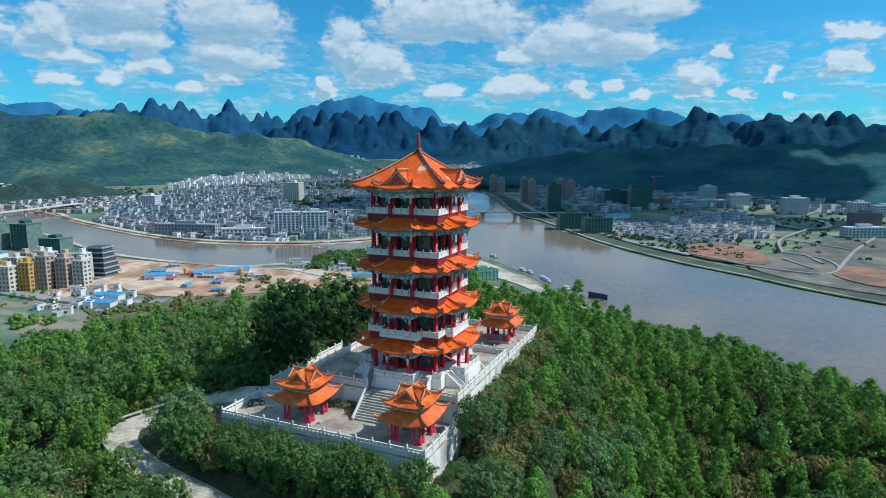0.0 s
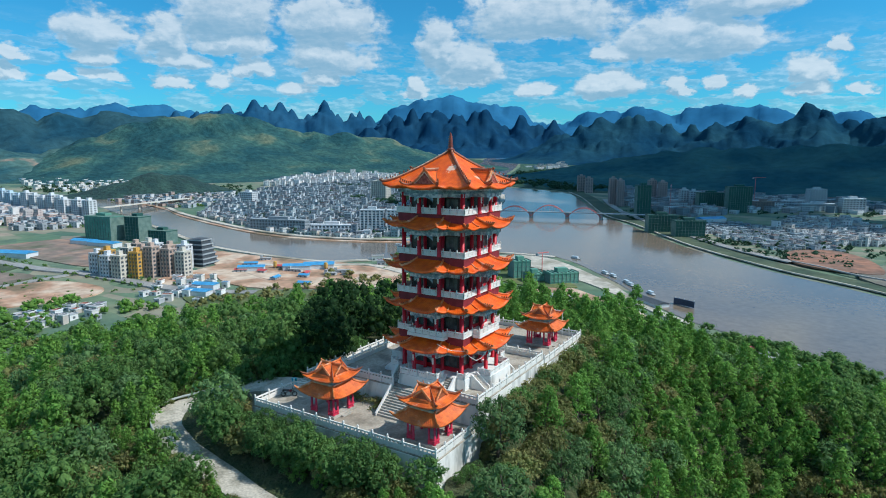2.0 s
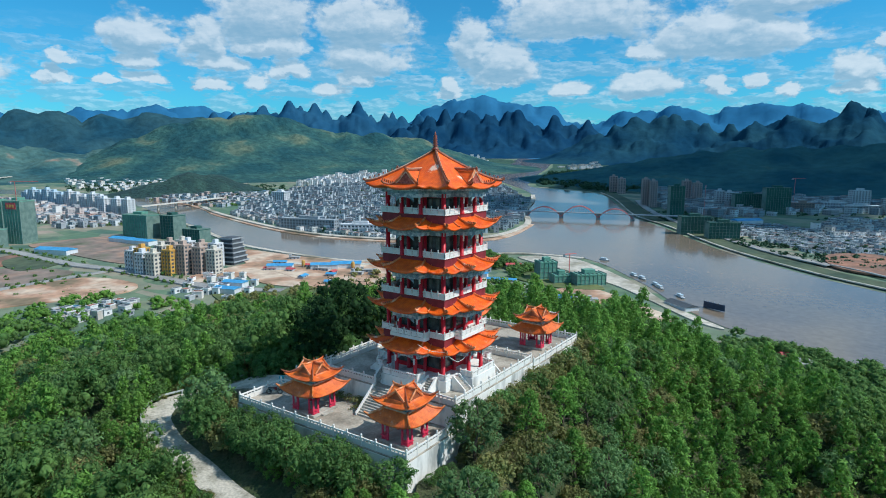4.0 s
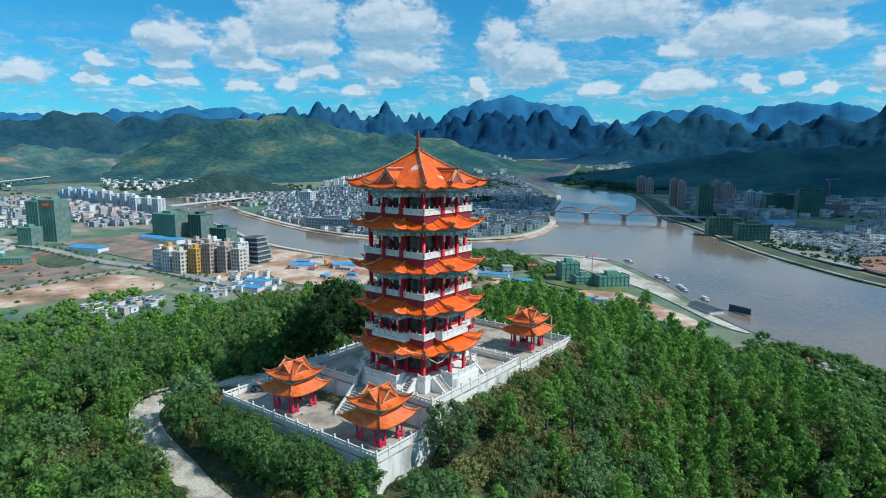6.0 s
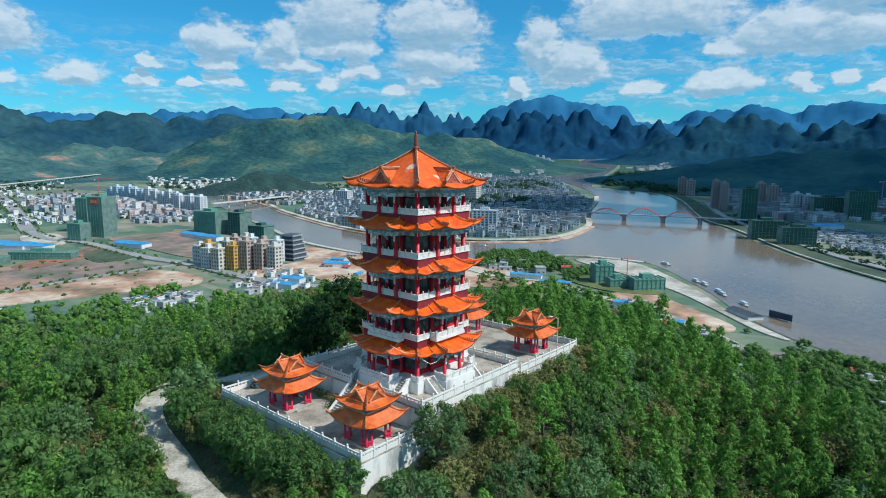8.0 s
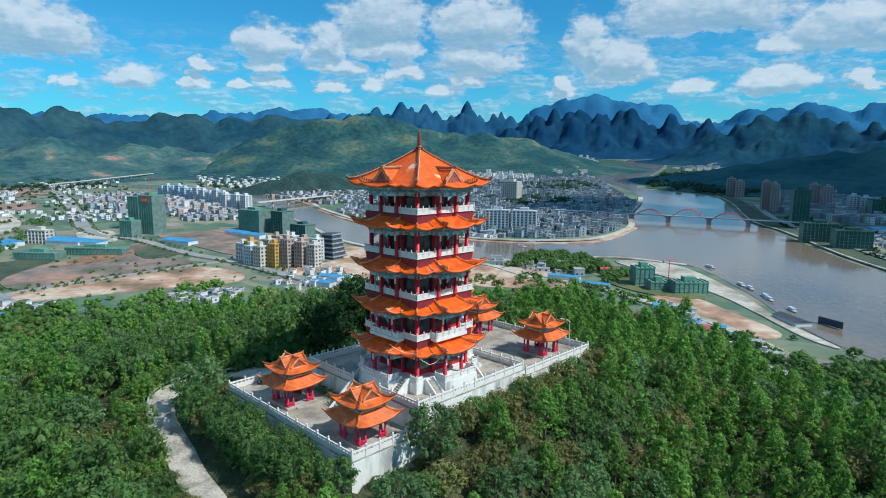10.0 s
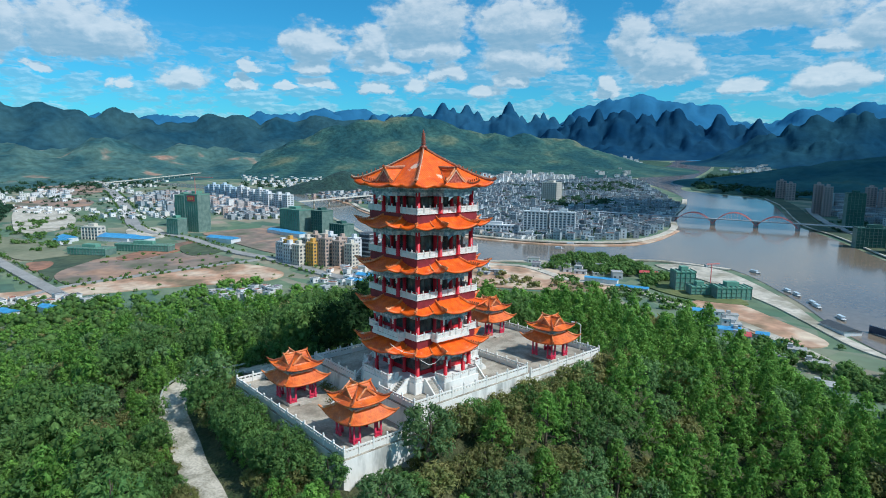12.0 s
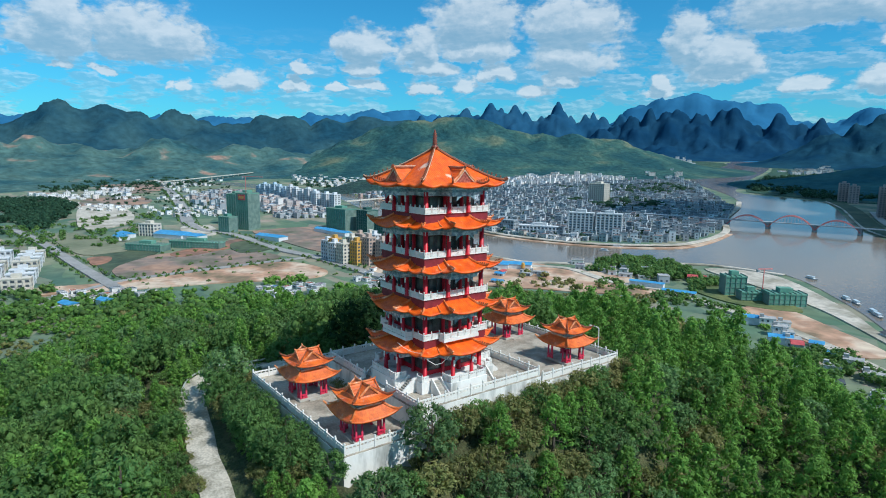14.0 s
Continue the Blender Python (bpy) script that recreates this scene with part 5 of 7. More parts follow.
cable = [(2.0, -5.9, 6.5), (2.6, -5.6, 6.1), (3.4, -5.2, 5.8), (4.75, -4.8, 5.85)]
tagged(part("light_string", tube(bmesh.new(), cable, 0.03, 5), M["white"]), "pale light cable lying along the pagoda eave", "cable")


# ---- pavilions ----
def square_plan(h):
    return [(h, -h, "v"), (h, h, "v"), (-h, h, "v"), (-h, -h, "v")]


def pavilion_top(x, y):
    ax, ay = abs(x), abs(y)
    m = max(ax, ay)
    best = 3.9 + 0.5 * (2.1 - m)
    for u, v in ((ax, ay), (ay, ax)):
        if u <= 1.28:
            best = max(best, 5.14 - 0.88 * v ** 0.95)
    return best


def build_pavilion():
    top = thing("pavilion", "small two-tiered pavilion with orange tiled roofs and red columns", "pavilion", "terrace pavilions")
    part("plinth", boxed(-1.75, 1.75, -1.75, 1.75, 0, 0.28, bevel=0.03), M["step"], top, "grey stone plinth")
    part("plinth_step", boxed(1.76, 2.1, -0.7, 0.7, 0, 0.14), M["step"], top)
    for sx in (-1, 1):
        for sy in (-1, 1):
            for dx, dy in ((0, 0), (0.62, 0), (0, 0.62)):
                o = column(top, sx * (1.48 - dx), sy * (1.48 - dy), 0.28, 2.35, 0.11, "pink_red")
            bm = bmesh.new()
            box(bm, min(sx * 0.8, sx * 1.6), max(sx * 0.8, sx * 1.6), sy * 1.48 - 0.16, sy * 1.48 + 0.16, 0.62, 0.72)
            box(bm, min(sx * 0.85, sx * 1.55), max(sx * 0.85, sx * 1.55), sy * 1.48 - 0.05, sy * 1.48 + 0.05, 0.28, 0.62)
            part("bench", bm, M["pink_red"], top, "red lacquered bench between columns")
            bm = bmesh.new()
            box(bm, sx * 1.48 - 0.155, sx * 1.48 + 0.155, min(sy * 0.8, sy * 1.3), max(sy * 0.8, sy * 1.3), 0.62, 0.72)
            box(bm, sx * 1.48 - 0.05, sx * 1.48 + 0.05, min(sy * 0.85, sy * 1.3), max(sy * 0.85, sy * 1.3), 0.28, 0.62)
            part("bench", bm, M["pink_red"], top, "red lacquered bench between columns")
    for q in range(4):
        o = part("beam", boxed(1.4, 1.56, -1.6, 1.6, 2.05, 2.35), M["bracket_dark"], top, "teal painted beam")
        o.matrix_local = Matrix.Rotation(math.pi / 2 * q, 4, "Z")
    part("ceiling", boxed(-1.62, 1.62, -1.62, 1.62, 2.352, 2.5), M["bracket"], top)
    skirt_roof("lower_roof", square_plan(2.5), square_plan(1.4), 2.42, 3.3, top, M["tile_old"], "weathered orange tile skirt roof", up_v=0.34, thick=0.12, sag=0.1, rows=9, step=0.1)
    part("waist", boxed(-1.32, 1.32, -1.32, 1.32, 3.1, 3.88), M["bracket_dark"], top, "dark painted band between the roofs")
    for q in range(4):
        o = part("waist_trim", boxed(1.325, 1.42, -1.42, 1.42, 3.26, 3.42), M["ridge_pale"], top)
        o.matrix_local = Matrix.Rotation(math.pi / 2 * q, 4, "Z")
    po = dense(square_plan(2.1), 0.08)
    rows = 24
    verts, uvs, faces = [(0, 0, 5.14)], [(0, 0)], []
    for p in po:
        l = lift(p, 0.34, 0.0)
        for r in range(1, rows + 1):
            s = r / rows
            x, y = p[0] * s, p[1] * s
            verts.append((x, y, pavilion_top(x, y) + l * s ** 6 - 0.1 * math.sin(math.pi * s ** 2) * (s > 0.6)))
            uvs.append((y if abs(x) > abs(y) else x, math.hypot(x, y)))
        verts.append((p[0], p[1], verts[-1][2] - 0.13))
        uvs.append(uvs[-1])
        verts.append((p[0] * 0.6, p[1] * 0.6, 3.86))
        uvs.append(uvs[-1])
    m, n = rows + 2, len(po)
    for i in range(n):
        a, b = 1 + i * m, 1 + ((i + 1) % n) * m
        faces.append((0, a, b))
        for r in range(m - 1):
            faces.append((a + r, a + r + 1, b + r + 1, b + r))
    roof = mesh_object("upper_roof", verts, faces, M["tile_old"], top, "weathered orange cross-gabled tile roof", smooth=True, uvs=uvs)
    for q in range(4):
        turn = Matrix.Rotation(math.pi / 2 * q, 4, "Z")

        def ridge(name, pts, r, mat="ridge"):
            part(name, tube(bmesh.new(), [turn @ Vector(v) for v in pts], r, 6, 1.5), M[mat], roof)

        ridge("gable_ridge", [(0, 0, 5.2), (0.9, 0, 5.2), (1.32, 0, 5.26), (1.46, 0, 5.44)], [0.08, 0.08, 0.08, 0.04], "hip")
        for s in (-1, 1):
            ridge("gable_edge", [(1.32, 0, 5.2), (1.34, s * 0.5, 4.76), (1.36, s * 0.98, 4.36)], 0.07, "hip")
        ridge("hip_ridge", [(0.45, 0.45, 4.82), (1.25, 1.25, 4.42), (1.7, 1.7, 4.22), (2.1, 2.1, 4.38), (2.28, 2.28, 4.58)], [0.06, 0.08, 0.08, 0.07, 0.03])
        ridge("valley_ridge", [(0.03, 0.03, 5.12), (0.45, 0.45, 4.8)], 0.05)
        part("gable_panel", prism_yz(1.285, 1.3, [(-0.7, 4.33), (0.7, 4.33), (0, 4.98)], turn), M["ridge"], roof, "brown gable board")
    return top


pav = build_pavilion()
pav.matrix_world = pose(-7.25, -11.7, LOW)
for x, y, z in ((4.85, -11.65, LOW), (4.2, 17.2, BACK), (-7.6, 18.3, BACK)):
    copy_thing(pav, pose(x, y, z))

# clipped hedge beds against the upper terrace wall
def bed(x0, x1, y0, y1):
    rng = random.Random(int(x0 * 10))
    verts, faces = leaf_cloud(rng, [((rng.uniform(x0, x1), rng.uniform(y0, y1), LOW + rng.uniform(0.2, 0.55)), 0.35) for _ in range(int((x1 - x0) * (y1 - y0) * 9))], 14, 0.16)
    return tagged(mesh_object("hedge", verts, faces, M["leaf_olive"]), "low yellow-green hedge in a planting bed", "hedge")


CORE_VERTS = [(0, 0, 1), (0.94, 0, 0.33), (-0.47, 0.82, 0.33), (-0.47, -0.82, 0.33), (0.5, 0.6, -0.6), (-0.75, 0, -0.6), (0.4, -0.7, -0.6)]
CORE_FACES = [(0, 1, 2), (0, 2, 3), (0, 3, 1), (1, 4, 2), (2, 5, 3), (3, 6, 1), (1, 6, 4), (2, 4, 5), (3, 5, 6)]


def leaf_cloud(rng, blobs, per, size, flatten=0.8, core=0.0):
    """Leaf sprays scattered over the shells of a set of blobs ((x, y, z), radius)."""
    verts, faces = [], []
    for (cx, cy, cz), rad in blobs:
        for _ in range(per):
            u, a = rng.uniform(-0.45, 1), rng.uniform(0, 6.283)
            s = math.sqrt(1 - u * u)
            d = Vector((s * math.cos(a), s * math.sin(a), u))
            p = Vector((cx, cy, cz)) + Vector((d.x, d.y, d.z * flatten)) * rad * rng.uniform(0.65, 1.08)
            nrm = (d + Vector((rng.uniform(-1, 1), rng.uniform(-1, 1), rng.uniform(-0.3, 1))) * 0.42).normalized()
            t = nrm.cross(Vector((rng.uniform(-1, 1), rng.uniform(-1, 1), rng.uniform(-1, 1)))).normalized()
            b = nrm.cross(t)
            w, h = size * rng.uniform(0.55, 1.0), size * rng.uniform(1.0, 1.9)
            k = len(verts)
            verts += [p - t * w * 0.5 - b * h * 0.4, p + b * h * 0.6 + nrm * h * 0.25, p + t * w * 0.5 - b * h * 0.4]
            faces.append((k, k + 1, k + 2))
        if core:
            k = len(verts)
            for q in CORE_VERTS:
                verts.append(Vector((cx, cy, cz)) + Vector((q[0], q[1], q[2] * flatten)) * rad * core * rng.uniform(0.75, 1.15))
            faces += [(k + a, k + b, k + c) for a, b, c in CORE_FACES]
    return verts, faces


bed(-8.5, -3.2, -8.5, -7.45)
bed(-3.9, -2.95, -9.8, -7.6)


# ---- trees ----
def on_terrace(x, y, m=0.0):
    return -17.2 - m < x < 8.0 + m and -15.4 - m < y < 23.2 + m


ROAD = [(16, -26.2), (1.5, -23.2), (-6.5, -22.2), (-14, -20.9), (-20, -19.9), (-25, -18.2), (-27.6, -15.4), (-26, -12.4), (-22, -10.3), (-15.2, -8.3)]
ROAD_LINE = curve_through(ROAD, 5)


def road_height(x, y):
    s = smooth_step(-15.5, -10.0, y) * smooth_step(-29, -17, x)
    return (ground(x, y) + 0.1) * (1 - s) + (LOW - 0.12) * s


def near_road(x, y, m):
    return any((x - a) ** 2 + (y - b) ** 2 < m * m for a, b in ROAD_LINE)


tagged(strip("road", ROAD, 4.7, M["concrete"], "pale concrete hill road curving up to the terrace", "road", 0.05, 6, road_height, skirt=5.0), kind="structure")
guard = thing("guard_rail", "low grey-green guard rail on the outside of a road bend", "guard rail")
outer = [(-24.5, -20.9), (-28.0, -19.0), (-30.1, -15.5), (-27.6, -10.9), (-23.3, -8.3)]
line = curve_through(outer, 4)
part("rail", tube(bmesh.new(), [(x, y, road_height(x, y) + 0.75) for x, y in line], 0.09, 6, 1.6), M["rail_grey"], guard)
for x, y in line[::2]:
    z = min(road_height(x, y), ground(x, y))
    part("post", boxed(x - 0.08, x + 0.08, y - 0.08, y + 0.08, z, road_height(x, y) + 0.75), M["rail_grey"], guard)


def crown_blobs(rng, kind, h, r, n=26):
    """Blobs of foliage along the limbs of a crown: a leafy cone or a rounded head."""
    blobs = []
    k = math.sqrt(26 / n)
    for i in range(n):
        a = i * 2.4 + rng.uniform(-0.5, 0.5)
        if kind == "pine":
            u = ((i + rng.random()) / n) ** 0.85
            z = h * (0.12 + 0.84 * u)
            rr = r * (1.06 - u) ** 0.7 * rng.uniform(0.5, 0.95)
            blobs.append(((rr * math.cos(a), rr * math.sin(a), z), r * k * rng.uniform(0.27, 0.4) * (1.12 - 0.5 * u)))
        else:
            u = -0.7 + 1.65 * (i + rng.random()) / n
            s = math.sqrt(max(0.0, 1 - u * u)) * rng.uniform(0.55, 0.95)
            blobs.append(((r * s * math.cos(a), r * s * math.sin(a), h * (0.58 + 0.36 * u)), r * k * rng.uniform(0.28, 0.44)))
    if kind == "pine":
        blobs.append(((0, 0, h * 0.97), r * k * 0.24))
    return blobs


def make_tree(kind, seed, h, r, leaf, per, size, label):
    rng = random.Random(seed)
    top = thing("tree", label, "tree", "trees on the hill")
    blobs = crown_blobs(rng, kind, h, r, 52)
    bm = tube(bmesh.new(), [(0, 0, -1.5), (0.05 * h, 0, h * 0.3), (0.02 * h, 0.04 * h, h * 0.62), (0, 0, h * 0.9)], [0.17, 0.14, 0.09, 0.03], 6)
    for c, rad in rng.sample(blobs, 7):
        z = max(h * 0.22, c[2] - rad - 0.5)
        tube(bm, [(0.03 * h, 0.02 * h, z), (c[0] * 0.6, c[1] * 0.6, (z + c[2]) / 2), c], [0.06, 0.04, 0.02], 4)
    part("trunk", bm, M["bark"], top, "thin brown trunk with limbs")
    verts, faces = leaf_cloud(rng, blobs, per, size, 0.8, 0.5)
    mesh_object("crown", verts, faces, M[leaf], top, smooth=True)
    return top


KINDS = [
    make_tree("pine", 1, 6.4, 2.2, "leaf_pine", 19, 0.22, "bright green young pine with a fluffy pointed crown"),
    make_tree("pine", 2, 5.4, 2.1, "leaf_pine", 19, 0.22, "bright green young pine with a fluffy pointed crown"),
    make_tree("pine", 3, 7.0, 2.1, "leaf_pine", 19, 0.22, "tall slender green pine on the hillside"),
    make_tree("broad", 4, 5.6, 2.5, "leaf_dark", 19, 0.22, "dark green broadleaf tree with a rounded crown"),
    make_tree("broad", 5, 4.6, 2.2, "leaf_dark", 19, 0.22, "dark green broadleaf tree with a rounded crown"),
    make_tree("broad", 6, 4.8, 2.1, "leaf_pale", 19, 0.22, "grey-green tree with pale loose foliage"),
    make_tree("broad", 8, 8.2, 3.0, "leaf_shaded", 20, 0.24, "tall dark green tree with a dense crown, shade included in its leaf colour"),
    make_tree("broad", 7, 3.0, 1.9, "leaf_olive", 19, 0.22, "olive-brown shrub with a spreading crown"),
]
rng = random.Random(11)
spots = []
cells = {}
BIG = {(9.9, -7.4): (5, 1.25), (-18.6, -16.9): (5, 1.35), (-19.5, 1.6): (6, 1.2), (-25.5, -3.6): (3, 1.3), (12.5, 1.5): (7, 1.0), (13.5, 18.0): (0, 1.0), (9.9, -1.5): (7, 0.8), (-12.5, -24.8): (4, 1.1)}


def free(x, y, gap):
    i, j = int(x // 3), int(y // 3)
    for a in (i - 1, i, i + 1):
        for b in (j - 1, j, j + 1):
            for p in cells.get((a, b), ()):
                if (p[0] - x) ** 2 + (p[1] - y) ** 2 < gap * gap:
                    return False
    cells.setdefault((i, j), []).append((x, y))
    return True


for x, y in BIG:
    cells.setdefault((int(x // 3), int(y // 3)), []).append((x, y))
    spots.append((x, y))
for i in range(24):
    x, y = 9.0 + rng.uniform(-0.2, 0.7), -13.5 + i * 1.55 + rng.uniform(-0.3, 0.3)
    k = rng.choice((7, 7, 5, 4))
    BIG[(x, y)] = (k, (rng.uniform(0.8, 1.1) if k == 7 else rng.uniform(0.55, 0.78)) if y > -6.5 else rng.uniform(0.25, 0.4))
    cells.setdefault((int(x // 3), int(y // 3)), []).append((x, y))
    spots.append((x, y))
for i in range(38):
    row = i % 2
    x, y = -16.5 + i * 0.6 + rng.uniform(-0.3, 0.3), (-18.6 if row else -16.7) + rng.uniform(-0.5, 0.2)
    BIG[(x, y)] = (rng.choice((4, 4, 3, 7)), rng.uniform(0.78, 0.92) if row else rng.uniform(0.6, 0.7) * (1.0 if x < 4.5 else 0.6))
    cells.setdefault((int(x // 3), int(y // 3)), []).append((x, y))
    spots.append((x, y))
for _ in range(34000):
    x, y = rng.uniform(-125, 95), rng.uniform(-58, 125)
    if on_terrace(x, y, 1.0) or near_road(x, y, 3.0):
        continue
    if free(x, y, 2.25 + 0.018 * max(0.0, math.hypot(x - 30, y + 40) - 60)):
        spots.append((x, y))
SHRUBS = set()
for _ in range(3200):
    x, y = rng.uniform(-34, 14), rng.uniform(-32, -8)
    if not on_terrace(x, y, 1.6) and near_road(x, y, 6.5) and not near_road(x, y, 2.6) and free(x, y, 1.0):
        SHRUBS.add((x, y))
        spots.append((x, y))


def wood_kind(x, y):
    v = noise.noise((x * 0.06, y * 0.06, 4.0))
    w = rng.random()
    if w < 0.07:
        return 5
    if w < 0.2 + (0.2 if x > 8 and y < 25 else 0):
        return 7
    if x > 6 or y > 24:
        return rng.choice((0, 1, 1, 2)) if v > -0.25 or w > 0.6 else rng.choice((3, 4))
    return rng.choice((3, 4)) if v > -0.05 else rng.choice((0, 1, 2, 3))


placed = 0
rest = []
used = set()
for x, y in sorted(spots, key=lambda p: math.hypot(p[0] - 16, p[1] + 14)):
    k = wood_kind(x, y)
    edge = max(-17 - x, x - 8, -15.4 - y, y - 23)
    s = rng.uniform(0.82, 1.32)
    if x < 8 and y < -20 and near_road(x, y, 8.0):
        s *= 0.4
    elif x < 6 and near_road(x, y, 5.0):
        s *= 0.85
    if edge < 4.5:
        s *= 0.8 if x > 8 and y > -8 else 0.42 if x > 8 else 0.75
    if x > 8 and edge < 9:
        k = rng.choice((7, 7, 1, 1, 4, 5))
    # trees west of the tower take the kind with shadow in its leaf colour
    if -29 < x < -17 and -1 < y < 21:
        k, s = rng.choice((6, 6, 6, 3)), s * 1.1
    if x < -44 and k in (3, 4):
        k = rng.choice((3, 5, 7, 7, 1, 7))
    if math.hypot(x + 26, y + 21) < 6:
        s *= 0.6
    if (x, y) in SHRUBS:
        k, s = rng.choice((7, 4, 1, 7)), rng.uniform(0.4, 0.62)
    if (x, y) in BIG:
        k, s = BIG[(x, y)]
    if x < 6 and y < -12 and not on_terrace(x, y, 3.0):
        for d in range(2, 10):
            if near_road(x - 0.87 * d, y + 0.5 * d, 1.5):
                s = min(s, (0.5 * d + 0.3) / (6.2, 5.2, 6.8, 5.6, 4.6, 4.8, 8.2, 3.0)[k])
                break
    z = ground(x, y) - 0.15
    m = pose(x, y, z, rng.uniform(-4, 4), rng.uniform(-4, 4), rng.uniform(0, 360)) @ Matrix.Diagonal((s, s, s * rng.uniform(0.9, 1.15), 1))
    if placed < 300:
        if k not in used:
            used.add(k)
            KINDS[k].matrix_world = m
        else:
            t = copy_thing(KINDS[k], Matrix.Identity(4))
            t.matrix_world = m
        placed += 1
    else:
        rest.append((k, m))
for i, t in enumerate(KINDS):
    if i not in used:
        t.matrix_world = pose(-60 - i * 3, -40, ground(-60 - i * 3, -40))


def wood_level(x, y):
    """How finely a part of the wood is built: its south-eastern slopes lie out of sight."""
    if (x > 12 and y < -24) or x > 33 + 0.24 * (y + 60):
        return "behind"
    return "near" if math.hypot(x - 40, y + 45) < 105 else "far"


def forest(name, items, leaf, per, size, label, h_r, n=10, core=0.72):
    """Many trees in one mesh: copies of a few sparser crowns."""
    protos = []
    for s in range(4):
        g = random.Random(90 + s)
        v, f = leaf_cloud(g, crown_blobs(g, h_r[2], h_r[0], h_r[1], n), per, size, 0.8, core)
        protos.append((np.array([tuple(p) for p in v]), np.array(f)))
    vs, fs, base = [], [], 0
    for i, m in enumerate(items):
        v, f = protos[i % 4]
        a = np.array(m)
        vs.append(v @ a[:3, :3].T + a[:3, 3])
        fs.append(f + base)
        base += len(v)
    if vs:
        ob = mesh_object(name, np.concatenate(vs).tolist(), np.concatenate(fs).tolist(), M[leaf], smooth=True)
        tagged(ob, label, "forest", kind="stuff")


for k, leaf, form, label in ((0, "wood_pine", (6.2, 2.1, "pine"), "young green pine wood covering the hillside"), (3, "wood_dark", (5.6, 2.5, "broad"), "dark green broadleaf wood covering the hillside"), (6, "wood_shaded", (8.2, 3.0, "broad"), "dark green trees beside the terrace with shade in their leaf colour"), (5, "wood_pale", (4.8, 2.1, "broad"), "grey-green trees among the hillside wood"), (7, "wood_olive", (3.0, 1.9, "broad"), "olive shrubs among the hillside wood")):
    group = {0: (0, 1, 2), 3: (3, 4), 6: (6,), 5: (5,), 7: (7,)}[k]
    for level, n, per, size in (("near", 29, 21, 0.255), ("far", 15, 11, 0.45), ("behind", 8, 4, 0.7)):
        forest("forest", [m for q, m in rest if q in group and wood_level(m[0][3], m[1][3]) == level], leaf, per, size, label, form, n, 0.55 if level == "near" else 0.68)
# lower slopes, coarser
low = []
for _ in range(3600):
    a, r = rng.uniform(1.2, 3.5), rng.uniform(110, 520)
    x, y = r * math.cos(a), r * math.sin(a)
    if -125 < x < 95 and -58 < y < 125:
        continue
    if hill(x, y) > valley(x, y) - 9 + 14 * noise.noise((x * 0.02, y * 0.02, 2.0)):
        s = rng.uniform(0.8, 1.35)
        low.append(pose(x, y, ground(x, y) - 0.3, 0, 0, rng.uniform(0, 360)) @ Matrix.Diagonal((s, s, s * 0.9, 1)))
forest("forest", low, "wood_dark", 4, 1.0, "green wood on the lower slopes of the hill", (5.6, 2.9, "broad"))


# ---- the town ----
def wall_stuff(name, colours, rough=0.85):
    """Plaster whose colour differs from house to house."""
    m = material(name, colours[0], colours[0], 0.2, rough, 0.0)
    N, L = m.node_tree.nodes, m.node_tree.links
    g = N.new("ShaderNodeNewGeometry")
    r = N.new("ShaderNodeValToRGB")
    r.color_ramp.interpolation = "CONSTANT"
    while len(r.color_ramp.elements) < len(colours):
        r.color_ramp.elements.new(0.5)
    for i, c in enumerate(colours):
        r.color_ramp.elements[i].position = i / len(colours)
        r.color_ramp.elements[i].color = (*c, 1)
    L.new(g.outputs["Random Per Island"], r.inputs[0])
    n = N.new("ShaderNodeTexNoise")
    n.inputs["Scale"].default_value = 0.15
    tc = N.new("ShaderNodeTexCoord")
    L.new(tc.outputs["Object"], n.inputs["Vector"])
    mx = N.new("ShaderNodeMix")
    mx.data_type, mx.blend_type = "RGBA", "OVERLAY"
    mx.inputs[0].default_value = 0.4
    L.new(r.outputs[0], mx.inputs[6])
    L.new(n.outputs[0], mx.inputs[7])
    L.new(mx.outputs[2], N["Principled BSDF"].inputs["Base Color"])
    return m


M["house_wall"] = wall_stuff("house_plaster", [(0.5, 0.52, 0.53), (0.62, 0.62, 0.6), (0.4, 0.42, 0.44), (0.7, 0.7, 0.7), (0.52, 0.47, 0.42), (0.33, 0.36, 0.39)])
M["house_roof"] = wall_stuff("house_roof", [(0.22, 0.19, 0.224), (0.3, 0.31, 0.32), (0.16, 0.18, 0.2), (0.36, 0.36, 0.36), (0.32, 0.14, 0.1), (0.42, 0.43, 0.44), (0.25, 0.26, 0.27), (0.1, 0.25, 0.4)])
M["old_wall"] = wall_stuff("old_town_plaster", [(0.28, 0.34, 0.38), (0.41, 0.47, 0.5), (0.21, 0.26, 0.3), (0.58, 0.62, 0.65), (0.3, 0.31, 0.33)])
M["old_roof"] = wall_stuff("old_town_roof", [(0.12, 0.155, 0.175), (0.19, 0.22, 0.24), (0.09, 0.11, 0.13), (0.32, 0.35, 0.37), (0.22, 0.14, 0.12)])
M["town_wall"] = wall_stuff("town_plaster", [(0.42, 0.45, 0.47), (0.56, 0.57, 0.57), (0.3, 0.33, 0.36), (0.64, 0.65, 0.66), (0.44, 0.34, 0.3), (0.36, 0.42, 0.46)])
M["bright_wall"] = wall_stuff("fresh_white_plaster", [(0.75, 0.74, 0.71), (0.8, 0.8, 0.79), (0.7, 0.66, 0.62), (0.66, 0.67, 0.69)])
M["pink_wall"] = wall_stuff("pinkish_plaster", [(0.6, 0.5, 0.46), (0.66, 0.62, 0.58), (0.55, 0.42, 0.37), (0.7, 0.68, 0.66), (0.5, 0.46, 0.45)])
